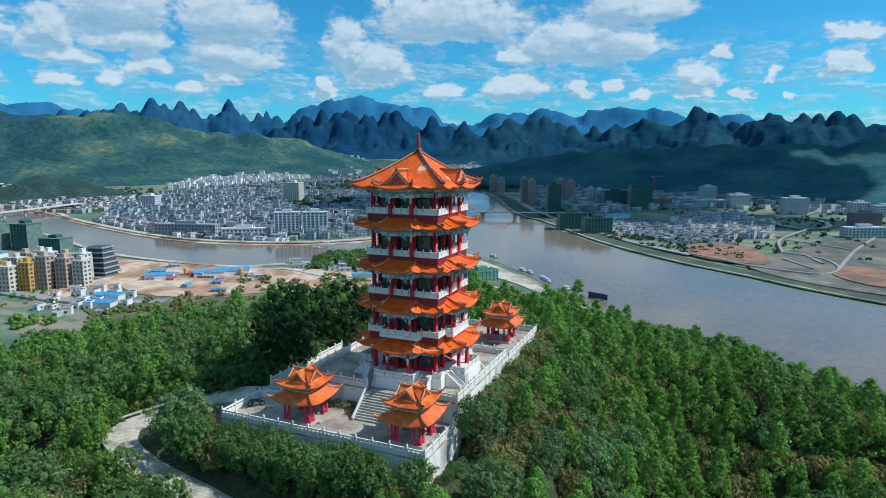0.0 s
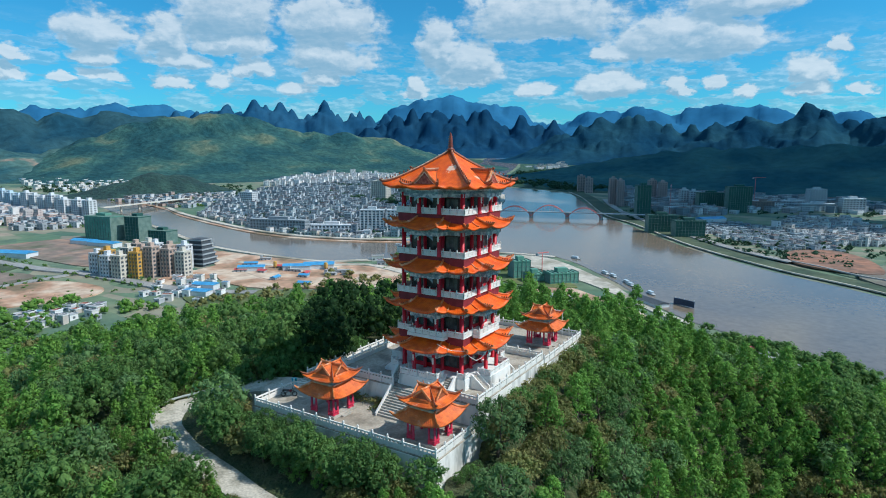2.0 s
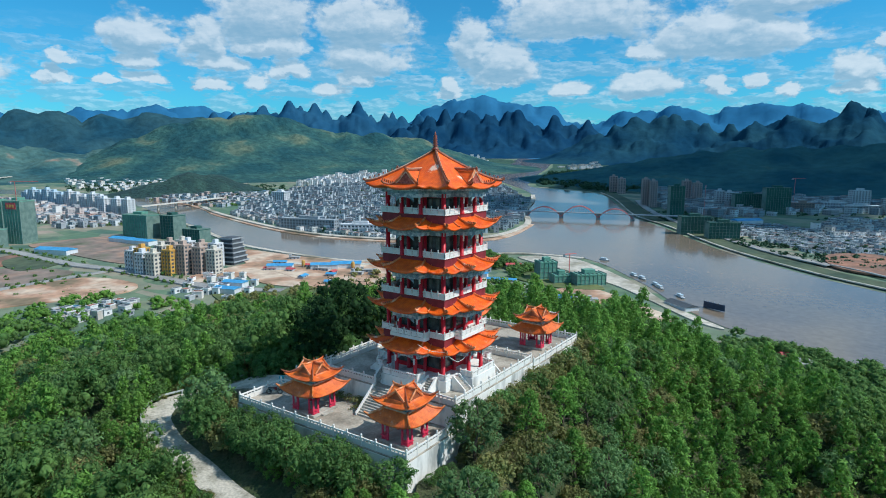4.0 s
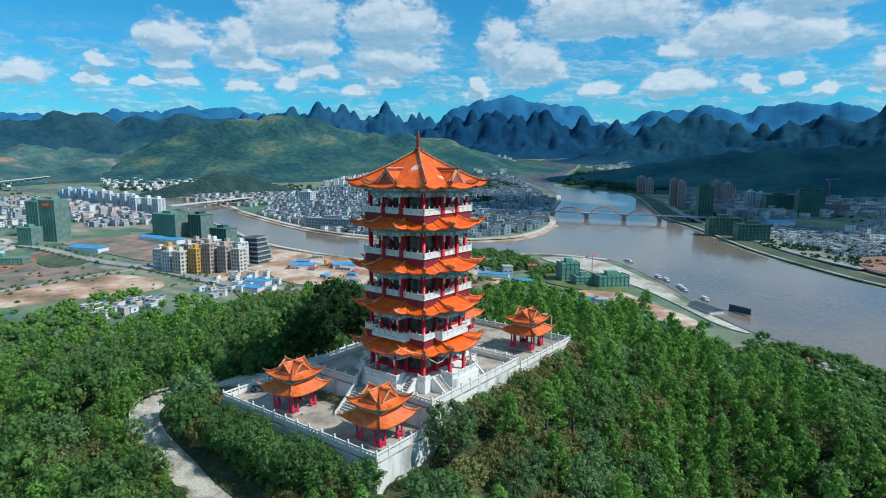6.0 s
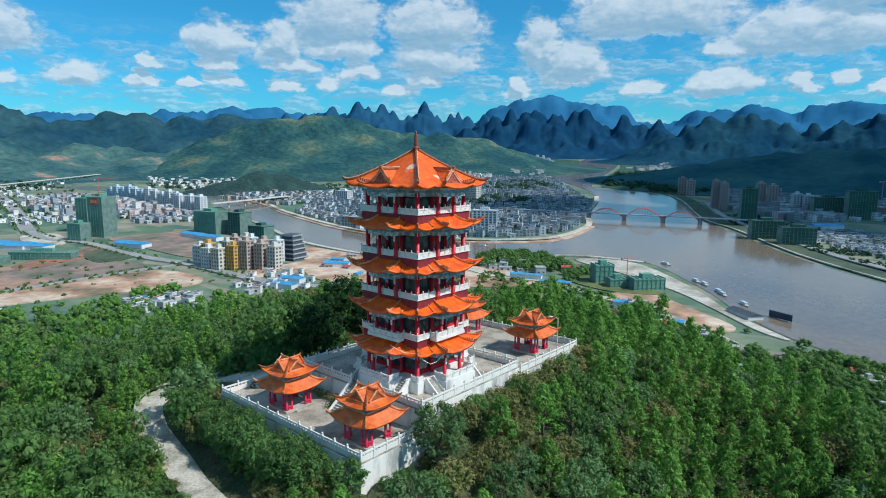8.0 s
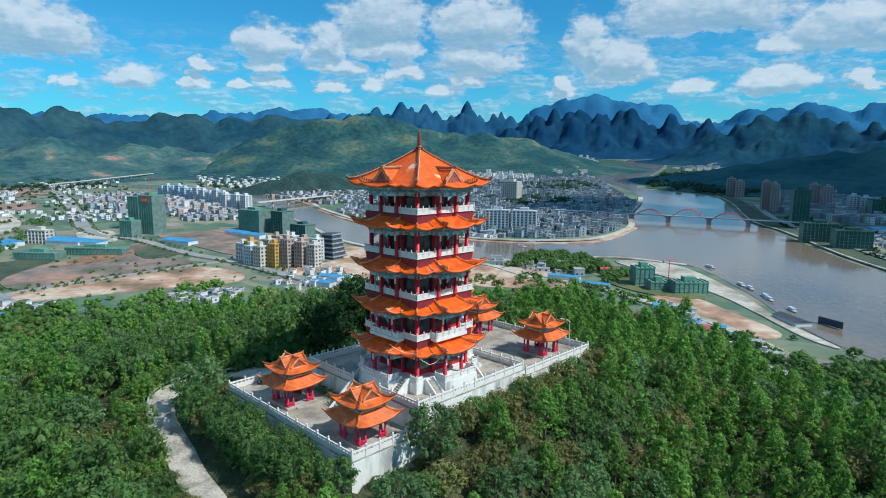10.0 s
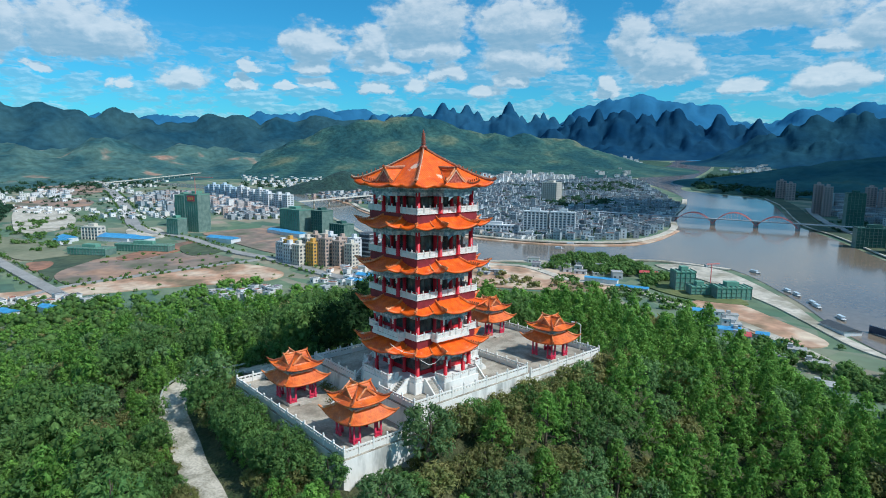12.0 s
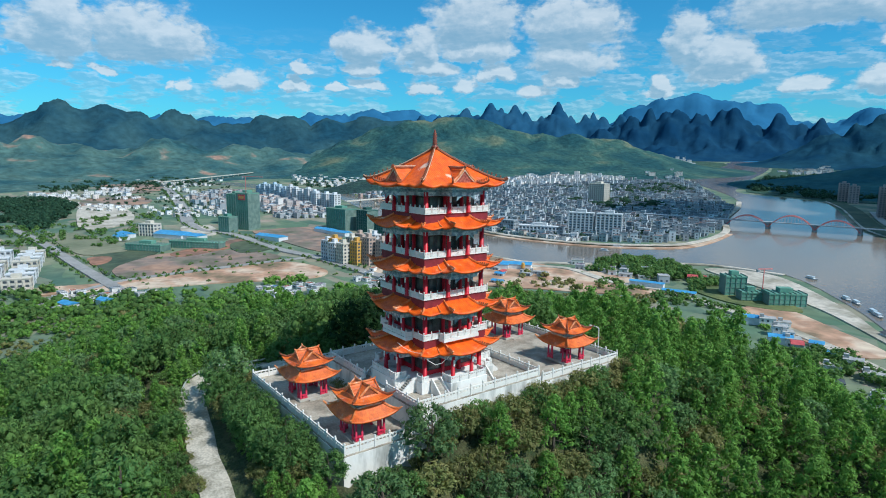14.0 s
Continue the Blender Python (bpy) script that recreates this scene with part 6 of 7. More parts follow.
M["window"] = material("far_window_glass", (0.05, 0.065, 0.08), (0.1, 0.12, 0.14), 0.3, 0.3, 0.0)
for key, c in (("cream", (0.62, 0.58, 0.5)), ("brown_block", (0.48, 0.37, 0.31)), ("yellow_block", (0.62, 0.36, 0.09)), ("pale_block", (0.66, 0.68, 0.7)), ("blue_block", (0.5, 0.62, 0.7)), ("grey_block", (0.33, 0.37, 0.4)), ("east_block", (0.4, 0.32, 0.31)), ("east_pale", (0.5, 0.55, 0.58)), ("east_brown", (0.26, 0.21, 0.19)), ("slate", (0.07, 0.085, 0.1))):
    M[key] = material(key + "_render", tuple(v * 0.88 for v in c), c, 0.08, 0.8, 0.1, 0.6)
M["net"] = material("green_scaffold_net", (0.085, 0.25, 0.19), (0.17, 0.36, 0.275), 0.06, 0.9, 0.4, 0.5)
M["scaffold"] = material("scaffold_steel", (0.1, 0.17, 0.15), (0.17, 0.25, 0.22), 0.2, 0.7, 0.0)
M["net_dark"] = material("dark_green_scaffold_net", (0.02, 0.085, 0.075), (0.035, 0.12, 0.1), 0.06, 0.9, 0.4, 0.5)
M["blue_sheet"] = material("blue_sheet_roof", (0.05, 0.25, 0.5), (0.08, 0.36, 0.62), 0.2, 0.5, 0.1)
M["navy"] = material("navy_hoarding", (0.01, 0.03, 0.07), (0.02, 0.045, 0.09), 0.5, 0.5, 0.1)
M["bridge_red"] = material("red_bridge_steel", (0.55, 0.14, 0.14), (0.65, 0.2, 0.19), 0.2, 0.6, 0.0)


def inside(x, y, poly):
    ok = False
    j = len(poly) - 1
    for i in range(len(poly)):
        (xi, yi), (xj, yj) = poly[i], poly[j]
        if (yi > y) != (yj > y) and x < (xj - xi) * (y - yi) / (yj - yi) + xi:
            ok = not ok
        j = i
    return ok


def houses(poly, count, size, height, wall, roof, label, seed, gap=1.15, turn=25, height_at=None, clustered=False):
    """A quarter of small houses as one mesh: bodies, parapet roofs and rows of windows."""
    rng = random.Random(seed)
    xs, ys = [p[0] for p in poly], [p[1] for p in poly]
    taken = {}
    verts, faces, mats = [], [], []
    made = tries = 0
    while made < count and tries < count * 40:
        tries += 1
        x, y = rng.uniform(min(xs), max(xs)), rng.uniform(min(ys), max(ys))
        if not inside(x, y, poly) or (clustered and noise.noise((x * 0.007, y * 0.007, seed)) < 0.12):
            continue
        w, d = rng.uniform(*size), rng.uniform(*size)
        rad = max(w, d) * gap
        c = (int(x // 20), int(y // 20))
        if any((px - x) ** 2 + (py - y) ** 2 < ((rad + pr) / 2) ** 2 for a in (-1, 0, 1) for b in (-1, 0, 1) for px, py, pr in taken.get((c[0] + a, c[1] + b), ())):
            continue
        taken.setdefault(c, []).append((x, y, rad))
        made += 1
        h = rng.uniform(*height) * (1.0 if rng.random() < 0.9 else 1.5)
        ang = radians(turn + rng.gauss(0, 6) + 90 * rng.randrange(2))
        ca, sa = math.cos(ang), math.sin(ang)
        z = (height_at or ground)(x, y) - 1.0

        def at(px, py, pz):
            return (x + px * ca - py * sa, y + px * sa + py * ca, z + pz)

        def quad(a, b, cc, dd, m):
            k = len(verts)
            verts.extend((a, b, cc, dd))
            faces.append((k, k + 1, k + 2, k + 3))
            mats.append(m)

        k = len(verts)
        hw, hd = w / 2, d / 2
        for pz in (0, h):
            verts.extend(at(px, py, pz) for px, py in ((-hw, -hd), (hw, -hd), (hw, hd), (-hw, hd)))
        for i in range(4):
            j = (i + 1) % 4
            faces.append((k + i, k + j, k + 4 + j, k + 4 + i))
            mats.append(0)
        k = len(verts)
        for o, pz in ((0.25, h), (0.25, h + 0.7), (-0.15, h + 0.7), (-0.15, h + 0.25)):
            verts.extend(at(px, py, pz) for px, py in ((-hw - o, -hd - o), (hw + o, -hd - o), (hw + o, hd + o), (-hw - o, hd + o)))
        for r in range(3):
            for i in range(4):
                j = (i + 1) % 4
                faces.append((k + r * 4 + i, k + r * 4 + j, k + r * 4 + 4 + j, k + r * 4 + 4 + i))
                mats.append(0 if r < 2 else 1)
        faces.append((k + 12, k + 13, k + 14, k + 15))
        mats.append(1)
        # windows on the two sides that look to the hill
        for nx, ny, half, off in ((0, -1, hw, hd), (1, 0, hd, hw), (0, 1, hw, hd), (-1, 0, hd, hw)):
            wx, wy = nx * ca - ny * sa, nx * sa + ny * ca
            if wx * 0.5 - wy * 0.87 < 0.25:
                continue
            bays = max(1, int(half * 2 / 3.6))
            for fl in range(max(1, int(h / 3.3))):
                zz = 1.0 + fl * 3.3 + 0.9
                for bq in range(bays):
                    u = -half + (bq + 0.5) * 2 * half / bays
                    e = off + 0.06
                    p = [(u - 0.85, zz), (u + 0.85, zz), (u + 0.85, zz + 1.5), (u - 0.85, zz + 1.5)]
                    if nx == 0:
                        q4 = [at(-a * ny, ny * e, b) for a, b in p]
                    else:
                        q4 = [at(nx * e, a * nx, b) for a, b in p]
                    quad(*q4, 2)
    ob = mesh_object("houses", verts, faces, M[wall])
    ob.data.materials.append(M[roof])
    ob.data.materials.append(M["window"])
    ob.data.polygons.foreach_set("material_index", mats)
    return tagged(ob, label, "houses", kind="stuff")


def block(name, x, y, w, d, h, turn, mat, label, category="building", group="", floors=None, bays=None, net=False, step=0.0):
    """A tower block: body with projecting bays, floor bands, windows, roof house."""
    top = thing(name, label, category, group, at=(x, y, ground(x, y) - 1.0), turn=turn)
    floors = floors or max(3, int(h / 3.1))
    bays = bays or max(3, int(w / 4.2))
    if step:
        for i in range(6):
            s = 1 - step * i / 6
            part("tier", boxed(-w / 2 * s, w / 2 * s, -d / 2 * s, d / 2 * s, h * i / 6, h * (i + 1) / 6 - 0.01), M[mat], top)
            part("balcony", boxed(-w / 2 * s - 0.8, w / 2 * s + 0.8, -d / 2 * s - 0.8, d / 2 * s + 0.8, h * (i + 1) / 6 - 1.6, h * (i + 1) / 6 - 0.4), M["grey_block"], top)
        return top
    part("wall", boxed(-w / 2, w / 2, -d / 2, d / 2, 0, h), M[mat], top)
    part("roof", boxed(-w / 2 - 0.4, w / 2 + 0.4, -d / 2 - 0.4, d / 2 + 0.4, h + 0.01, h + 0.9), M[mat], top)
    part("roof_house", boxed(-w * 0.18, w * 0.18, -d * 0.25, d * 0.25, h + 0.91, h + 4.2), M[mat], top)
    if net:
        bands = bmesh.new()
        for i in range(1, floors):
            box(bands, -w / 2 - 0.25, w / 2 + 0.25, -d / 2 - 0.25, d / 2 + 0.25, h * i / floors - 0.22, h * i / floors)
        n = max(3, int(w / 3.5))
        for i in range(n + 1):
            u = -w / 2 + i * w / n
            box(bands, u - 0.14, u + 0.14, -d / 2 - 0.4, d / 2 + 0.4, 0, h + 1.5)
        tagged(part("scaffolding", bands, M["scaffold"], top), kind="stuff")
        return top
    glass, bands = bmesh.new(), bmesh.new()
    for fl in range(floors):
        z = h * (fl + 0.28) / floors
        zt = z + h / floors * 0.52
        for n, side, off in ((bays, w / 2, d / 2), (max(2, int(d / 4.2)), d / 2, w / 2)):
            for b in range(n):
                u = -side + (b + 0.5) * 2 * side / n
                hw = side / n * 0.55
                for sg in (-1, 1):
                    e = sg * (off + 0.05)
                    pts = [(u - hw, e, z), (u + hw, e, z), (u + hw, e, zt), (u - hw, e, zt)] if side == w / 2 and off == d / 2 else [(e, u - hw, z), (e, u + hw, z), (e, u + hw, zt), (e, u - hw, zt)]
                    glass.faces.new([glass.verts.new(p) for p in pts])
    tagged(part("glazing", glass, M["window"], top), kind="stuff")
    for b in range(bays + 1):
        u = -w / 2 + b * w / bays
        for sg in (-1, 1):
            box(bands, u - 0.35, u + 0.35, min(sg * d / 2, sg * (d / 2 + 0.7)), max(sg * d / 2, sg * (d / 2 + 0.7)), 0, h - 1)
    tagged(part("facade_relief", bands, M[mat], top), kind="stuff")
    return top


OLD = [(-460, 940), (-345, 690), (-325, 600), (-350, 545), (-410, 492), (-530, 470), (-735, 520), (-850, 640), (-980, 850), (-1000, 1150), (-900, 1450), (-780, 1360), (-600, 1120)]
houses(OLD, 3000, (4.5, 9), (4.5, 10), "old_wall", "old_roof", "dense old town of grey low houses by the river", 5, 1.0, 30)
houses([(-1090, 950), (-1000, 950), (-960, 1200), (-970, 1340), (-1120, 1330), (-1160, 1150)], 260, (7, 13), (9, 17), "bright_wall", "house_roof", "rows of bright white apartment blocks at the foot of a hill", 6, 1.0, 30)
houses([(-400, 482), (-530, 462), (-740, 512), (-760, 540), (-530, 490), (-410, 512)], 110, (5, 9), (4, 7), "house_wall", "old_roof", "row of quay houses with grey roofs", 7, 0.9, 10)
houses([(-1020, 1500), (-930, 1530), (-1090, 1800), (-1400, 2400), (-1800, 2900), (-1900, 2700), (-1400, 2000)], 300, (9, 18), (6, 18), "bright_wall", "house_roof", "pale riverside houses far up the valley", 8, 1.3, 40)
houses([(-1300, 330), (-940, 330), (-800, 300), (-760, 380), (-900, 410), (-1300, 400)], 380, (5, 10), (4, 9), "town_wall", "house_roof", "mixed low houses of the western town", 9, 1.15, 15)
houses([(-1050, 560), (-840, 560), (-830, 640), (-980, 780), (-1060, 700)], 170, (6, 11), (4, 8), "town_wall", "house_roof", "low houses behind the tributary", 10, 1.2, 20)
houses([(-1500, 60), (-1100, 80), (-850, 230), (-860, 320), (-1500, 330)], 150, (4.5, 9), (2.5, 6), "bright_wall", "house_roof", "scattered white village houses among fields", 12, 1.6, 10, clustered=True)
houses([(-2000, 100), (-1500, 100), (-1500, 420), (-2000, 600)], 120, (5, 9), (3, 5), "bright_wall", "house_roof", "far white village houses among fields", 13, 1.8, 10, clustered=True)
houses([(-1400, 600), (-1250, 620), (-1300, 900), (-1700, 900), (-1700, 700)], 110, (7, 13), (4, 8), "bright_wall", "house_roof", "small white houses below the green hill", 14, 2.0, 10)
houses([(-380, 205), (-330, 190), (-340, 250), (-380, 262), (-430, 240)], 20, (4, 7), (3, 6), "bright_wall", "house_roof", "white village houses with blue sheds", 15, 1.2, 20)
houses([(-410, 110), (-365, 110), (-350, 205), (-385, 215)], 12, (4, 7), (3, 5), "house_wall", "house_roof", "grey village houses at the foot of the hill", 16, 1.2, 20)
houses([(-480, -60), (-430, -60), (-415, 50), (-450, 60)], 16, (4, 7), (3, 5), "house_wall", "house_roof", "village houses with blue roofs at the foot of the hill", 17, 1.3, 20)
houses([(-330, 400), (-245, 430), (-225, 395), (-300, 375)], 12, (6, 11), (3, 6), "house_wall", "house_roof", "low sheds on the river point", 19, 1.3, 35)
houses([(-10, 815), (11, 963), (76, 971), (111, 855), (102, 748), (63, 730)], 240, (5, 10), (5, 8), "house_wall", "old_roof", "rows of white terraced blocks in the new town", 21, 1.0, 55)
houses([(-120, 780), (0, 660), (60, 680), (60, 780), (-60, 860)], 220, (4, 8), (3, 5), "old_wall", "old_roof", "low grey village houses among trees", 22, 1.3, 45)
houses([(-330, 1180), (-230, 960), (-120, 900), (-40, 1000), (-120, 1250), (-260, 1330)], 170, (7, 15), (5, 12), "old_wall", "old_roof", "low town blocks beside the river road", 23, 1.2, 60)
houses([(-60, 1000), (100, 1080), (300, 1050), (380, 1150), (100, 1300), (-90, 1280)], 150, (8, 18), (5, 12), "old_wall", "old_roof", "low town blocks at the foot of a dark hill", 24, 1.5, 60)

houses([(-486, -5), (-449, 40), (-426, 36), (-460, -5)], 20, (3.5, 6.5), (2.5, 5), "bright_wall", "house_roof", "white village houses along a cleared strip", 61, 1.2, 10)
houses([(-400, 117), (-392, 165), (-350, 150), (-372, 112)], 18, (3.5, 6.5), (3, 5.5), "house_wall", "house_roof", "white village houses at the foot of the hill", 62, 1.1, 15)
houses([(-1219, 275), (-1303, 372), (-1090, 340), (-900, 262), (-1095, 255)], 100, (5, 10), (4, 10), "town_wall", "house_roof", "white mid-rise houses beside a wide road", 63, 1.15, 12)
houses([(-1123, 350), (-1062, 398), (-832, 372), (-880, 312)], 150, (6, 12), (6, 13), "pink_wall", "house_roof", "pinkish apartment blocks behind the towers", 64, 1.1, 10)
houses([(-2600, 60), (-2500, 223), (-1960, 190), (-2050, 70)], 70, (8, 15), (4, 9), "bright_wall", "house_roof", "far white village among fields", 65, 1.2, 10, clustered=True)
houses([(-2117, 230), (-2154, 375), (-1918, 330), (-1951, 223)], 40, (8, 14), (4, 9), "bright_wall", "house_roof", "far white village among fields", 66, 1.2, 10)
houses([(-1540, 160), (-1500, 230), (-1330, 190), (-1390, 120)], 34, (7, 13), (4, 8), "bright_wall", "house_roof", "white hamlet among fields", 67, 1.3, 10)
houses([(-1500, 30), (-1380, 110), (-1280, 140), (-1300, 60)], 26, (7, 13), (4, 8), "bright_wall", "house_roof", "white hamlet among fields", 68, 1.3, 10)

G1 = "riverside apartment towers"
block("apartment_building", -431, 533, 29, 13, 28, 31, "east_pale", "wide pale grey apartment slab on the quay", "building", G1)
block("apartment_building", -403, 550, 29, 13, 28, 31, "east_pale", "wide pale grey apartment slab on the quay", "building", G1)
block("apartment_building", -634, 816, 30, 16, 38, 5, "cream", "cream high-rise apartment block in the old town", "building", G1)
ESTATE = ((-489, 226, 18, "pale_block"), (-477, 228, 21, "yellow_block"), (-466, 222, 19, "pale_block"), (-452, 224, 20, "cream"), (-444, 234, 22, "yellow_block"), (-436, 242, 26, "brown_block"), (-425, 250, 24, "brown_block"), (-414, 256, 22, "cream"), (-500, 268, 19, "brown_block"), (-486, 272, 21, "cream"), (-470, 268, 22, "pale_block"), (-455, 272, 21, "brown_block"), (-440, 276, 22, "pale_block"), (-480, 248, 20, "cream"), (-462, 250, 21, "brown_block"))
for x, y, h, mat in ESTATE:
    block("apartment_building", x, y, 9, 8.5, h, 14, mat, "apartment tower of white, brown and yellow render", "building", "apartment estate by the road")
block("office_building", -445, 296, 21, 21, 25, 15, "slate", "dark stepped office tower with tapering tiers", step=0.45)
block("tower_under_construction", -780, 232, 17, 18, 42, 25, "net", "high-rise wrapped in green scaffold netting", group="towers under construction", net=True)
block("tower_under_construction", -728, 230, 21, 20, 47, 25, "net", "high-rise wrapped in green scaffold netting", group="towers under construction", net=True)
block("tower_under_construction", -716, 200, 18, 14, 20, 25, "net", "low building shell in green scaffold netting", net=True)
block("tower_under_construction", -654, 326, 38, 18, 27, 12, "net", "broad building in green scaffold netting", group="towers under construction", net=True)
block("tower_under_construction", -618, 344, 20, 18, 27, 12, "net_dark", "high-rise in dark green netting by the river", group="towers under construction", net=True)
block("tower_under_construction", -579, 348, 25, 16, 14, 12, "net_dark", "high-rise in dark green netting by the river", group="towers under construction", net=True)
for i in range(11):
    block("apartment_building", -1158 + i * 21, 404 + i * 2.2, 13, 11, 22 + (i * 5 % 8), 10, "blue_block" if i < 6 else "pale_block", "pale blue and white apartment tower in a long row", "building", "long row of towers")
for x, y in ((-893, 404), (-872, 412), (-850, 416)):
    block("apartment_building", x, y, 13, 12, 26, 10, "pale_block", "grey-white apartment tower with flat roof", "building", "long row of towers")
EASTERN = ((-400, 1215, 15, 34, "east_block"), (-378, 1200, 15, 31, "east_block"), (-268, 995, 11, 46, "east_block"), (-252, 984, 11, 44, "east_block"), (-224, 1092, 13, 39, "east_block"), (-203, 1080, 13, 37, "east_block"), (-285, 1090, 20, 26, "east_pale"), (-160, 1046, 13, 28, "east_pale"), (-144, 1040, 13, 27, "east_pale"), (33, 1160, 27, 30, "east_pale"), (36, 1090, 52, 12, "east_pale"), (82, 1085, 33, 23, "east_pale"), (158, 1030, 38, 26, "east_pale"), (250, 1064, 26, 20, "east_pale"), (278, 1050, 26, 18, "east_pale"), (229, 918, 38, 19, "east_brown"), (206, 806, 46, 13, "east_pale"), (-40, 1060, 30, 14, "east_brown"), (0, 1120, 34, 12, "east_pale"))
for x, y, w, h, mat in EASTERN:
    block("apartment_building", x, y, w, 14, h, 25, mat, "apartment tower on the far river bank", "building", "towers across the river")
for x, y, w, h in ((-186, 868, 20, 46), (-128, 722, 34, 22), (-92, 700, 34, 20), (-71, 1002, 36, 40), (-114, 1020, 42, 27)):
    block("tower_under_construction", x, y, w, 16, h, 28, "net_dark", "building in dark green netting across the river", group="towers under construction", net=True)
block("quay_building", -533, 476, 78, 10, 15, 14, "grey_block", "long dark row of shops on the quay", "building")
block("quay_building", -462, 494, 50, 10, 12, 30, "pale_block", "long white row of shops on the quay", "building")
block("apartment_building", -789, 650, 26, 14, 23, 10, "pale_block", "pale mid-rise apartment block in the old town", "building")
for x, y, w, d, h in ((-174, 404, 15, 12, 15), (-158, 398, 15, 10, 7), (-138, 406, 25, 13, 9)):
    block("tower_under_construction", x, y, w, d, h, 48, "net", "low building in green netting near the river point", group="towers under construction", net=True)
for x, y, w, d in ((-640, 92, 42, 16), (-625, 138, 60, 12)):
    block("market_hall", x, y, w, d, 7.5, 40, "net", "long low hall wrapped in green sheeting", net=True)
block("white_block", -748, 116, 22, 12, 15, 35, "cream", "cream mid-rise block with rows of windows", "building")
for i in range(14):
    x, y = -655 + (i % 7) * 24, -8 - (i % 7) * 3 - (i // 7) * 26
    block("apartment_building", x, y, 19, 8, 9 + i * 5 % 4, 78, "pale_block" if i % 3 else "cream", "pale low-rise housing block with a flat roof", "building", "housing rows by the road")


def shed(x, y, w, d, h, turn, mat="blue_sheet", label="low shed with a blue sheet roof"):
    top = thing("shed", label, "shed", "sheds with sheet roofs", at=(x, y, ground(x, y) - 0.5), turn=turn)
    part("wall", boxed(-w / 2, w / 2, -d / 2, d / 2, 0, h), M["pale_block"], top)
    bm = bmesh.new()
    v = [bm.verts.new(p) for p in ((-w / 2 - 0.5, -d / 2 - 0.5, h), (w / 2 + 0.5, -d / 2 - 0.5, h), (w / 2 + 0.5, 0, h + d * 0.16), (-w / 2 - 0.5, 0, h + d * 0.16), (w / 2 + 0.5, d / 2 + 0.5, h), (-w / 2 - 0.5, d / 2 + 0.5, h))]
    for q in ((0, 1, 2, 3), (3, 2, 4, 5), (0, 3, 5), (1, 4, 2), (0, 5, 4, 1)):
        bm.faces.new([v[i] for i in q])
    part("roof", bm, M[mat], top)
    return top


for x, y, w, d, t in ((-715, 136, 44, 22, 30), (-690, 150, 30, 16, 30), (-752, 90, 24, 14, 10), (-735, 82, 20, 12, 10), (-628, 222, 40, 14, 20), (-610, 300, 36, 12, 12), (-640, 296, 30, 12, 12), (-352, 325, 24, 10, 40), (-340, 340, 26, 12, 40), (-382, 300, 22, 9, 40), (-362, 238, 18, 9, 20), (-350, 222, 18, 9, 20), (-430, 0, 14, 8, 20), (-425, 22, 12, 8, 20), (-226, 372, 26, 6, 20), (-128, 345, 14, 8, 30), (-100, 318, 12, 8, 30), (-90, 860, 40, 16, 48)):
    shed(x, y, w, d, 5, t)
shed(-59, 378, 22, 11, 3, -38, "slate", "long low shed with a dark roof by the river")
hoard = thing("hoarding", "dark blue hoarding on the river bank", "hoarding", at=(-39, 384, ground(-39, 384)), turn=-24)
part("board", boxed(-8, 8, -0.3, 0.3, 0.6, 4.8), M["navy"], hoard)
for i in range(5):
    part("post", boxed(-7.5 + i * 3.75 - 0.15, -7.5 + i * 3.75 + 0.15, 0.3, 0.6, -1, 5.5), M["grey_block"], hoard)


def boat(x, y, turn, s=1.0):
    top = thing("boat", "white river boat with a cabin moored at the bank", "boat", "moored boats", at=(x, y, valley(x, y) + 0.2), turn=turn)
    bm = bmesh.new()
    v = [bm.verts.new((a * s, b * s, c * s)) for a, b, c in ((-9, -2.2, 1.4), (7, -2.2, 1.4), (10.5, 0, 1.9), (7, 2.2, 1.4), (-9, 2.2, 1.4), (-8.5, -1.5, -0.3), (6, -1.5, -0.3), (8.5, 0, -0.3), (6, 1.5, -0.3), (-8.5, 1.5, -0.3))]
    for i in range(5):
        bm.faces.new((v[i], v[5 + i], v[5 + (i + 1) % 5], v[(i + 1) % 5]))
    bm.faces.new(v[:5])
    part("hull", bm, M["pale_block"], top)
    part("cabin", boxed(-7 * s, 4 * s, -1.7 * s, 1.7 * s, 1.42 * s, 3.6 * s), M["pale_block"], top)
    part("cabin_roof", boxed(-7.4 * s, 4.6 * s, -2 * s, 2 * s, 3.62 * s, 3.9 * s), M["blue_block"], top)
    return top


for x, y, t in ((-107, 448, -48), (-91, 431, -50), (-66, 405, -50), (-116, 455, -45), (-86, 424, -48), (-160, 505, -20), (-345, 470, 20), (-352, 500, 30)):
    boat(x, y, t, 0.6)


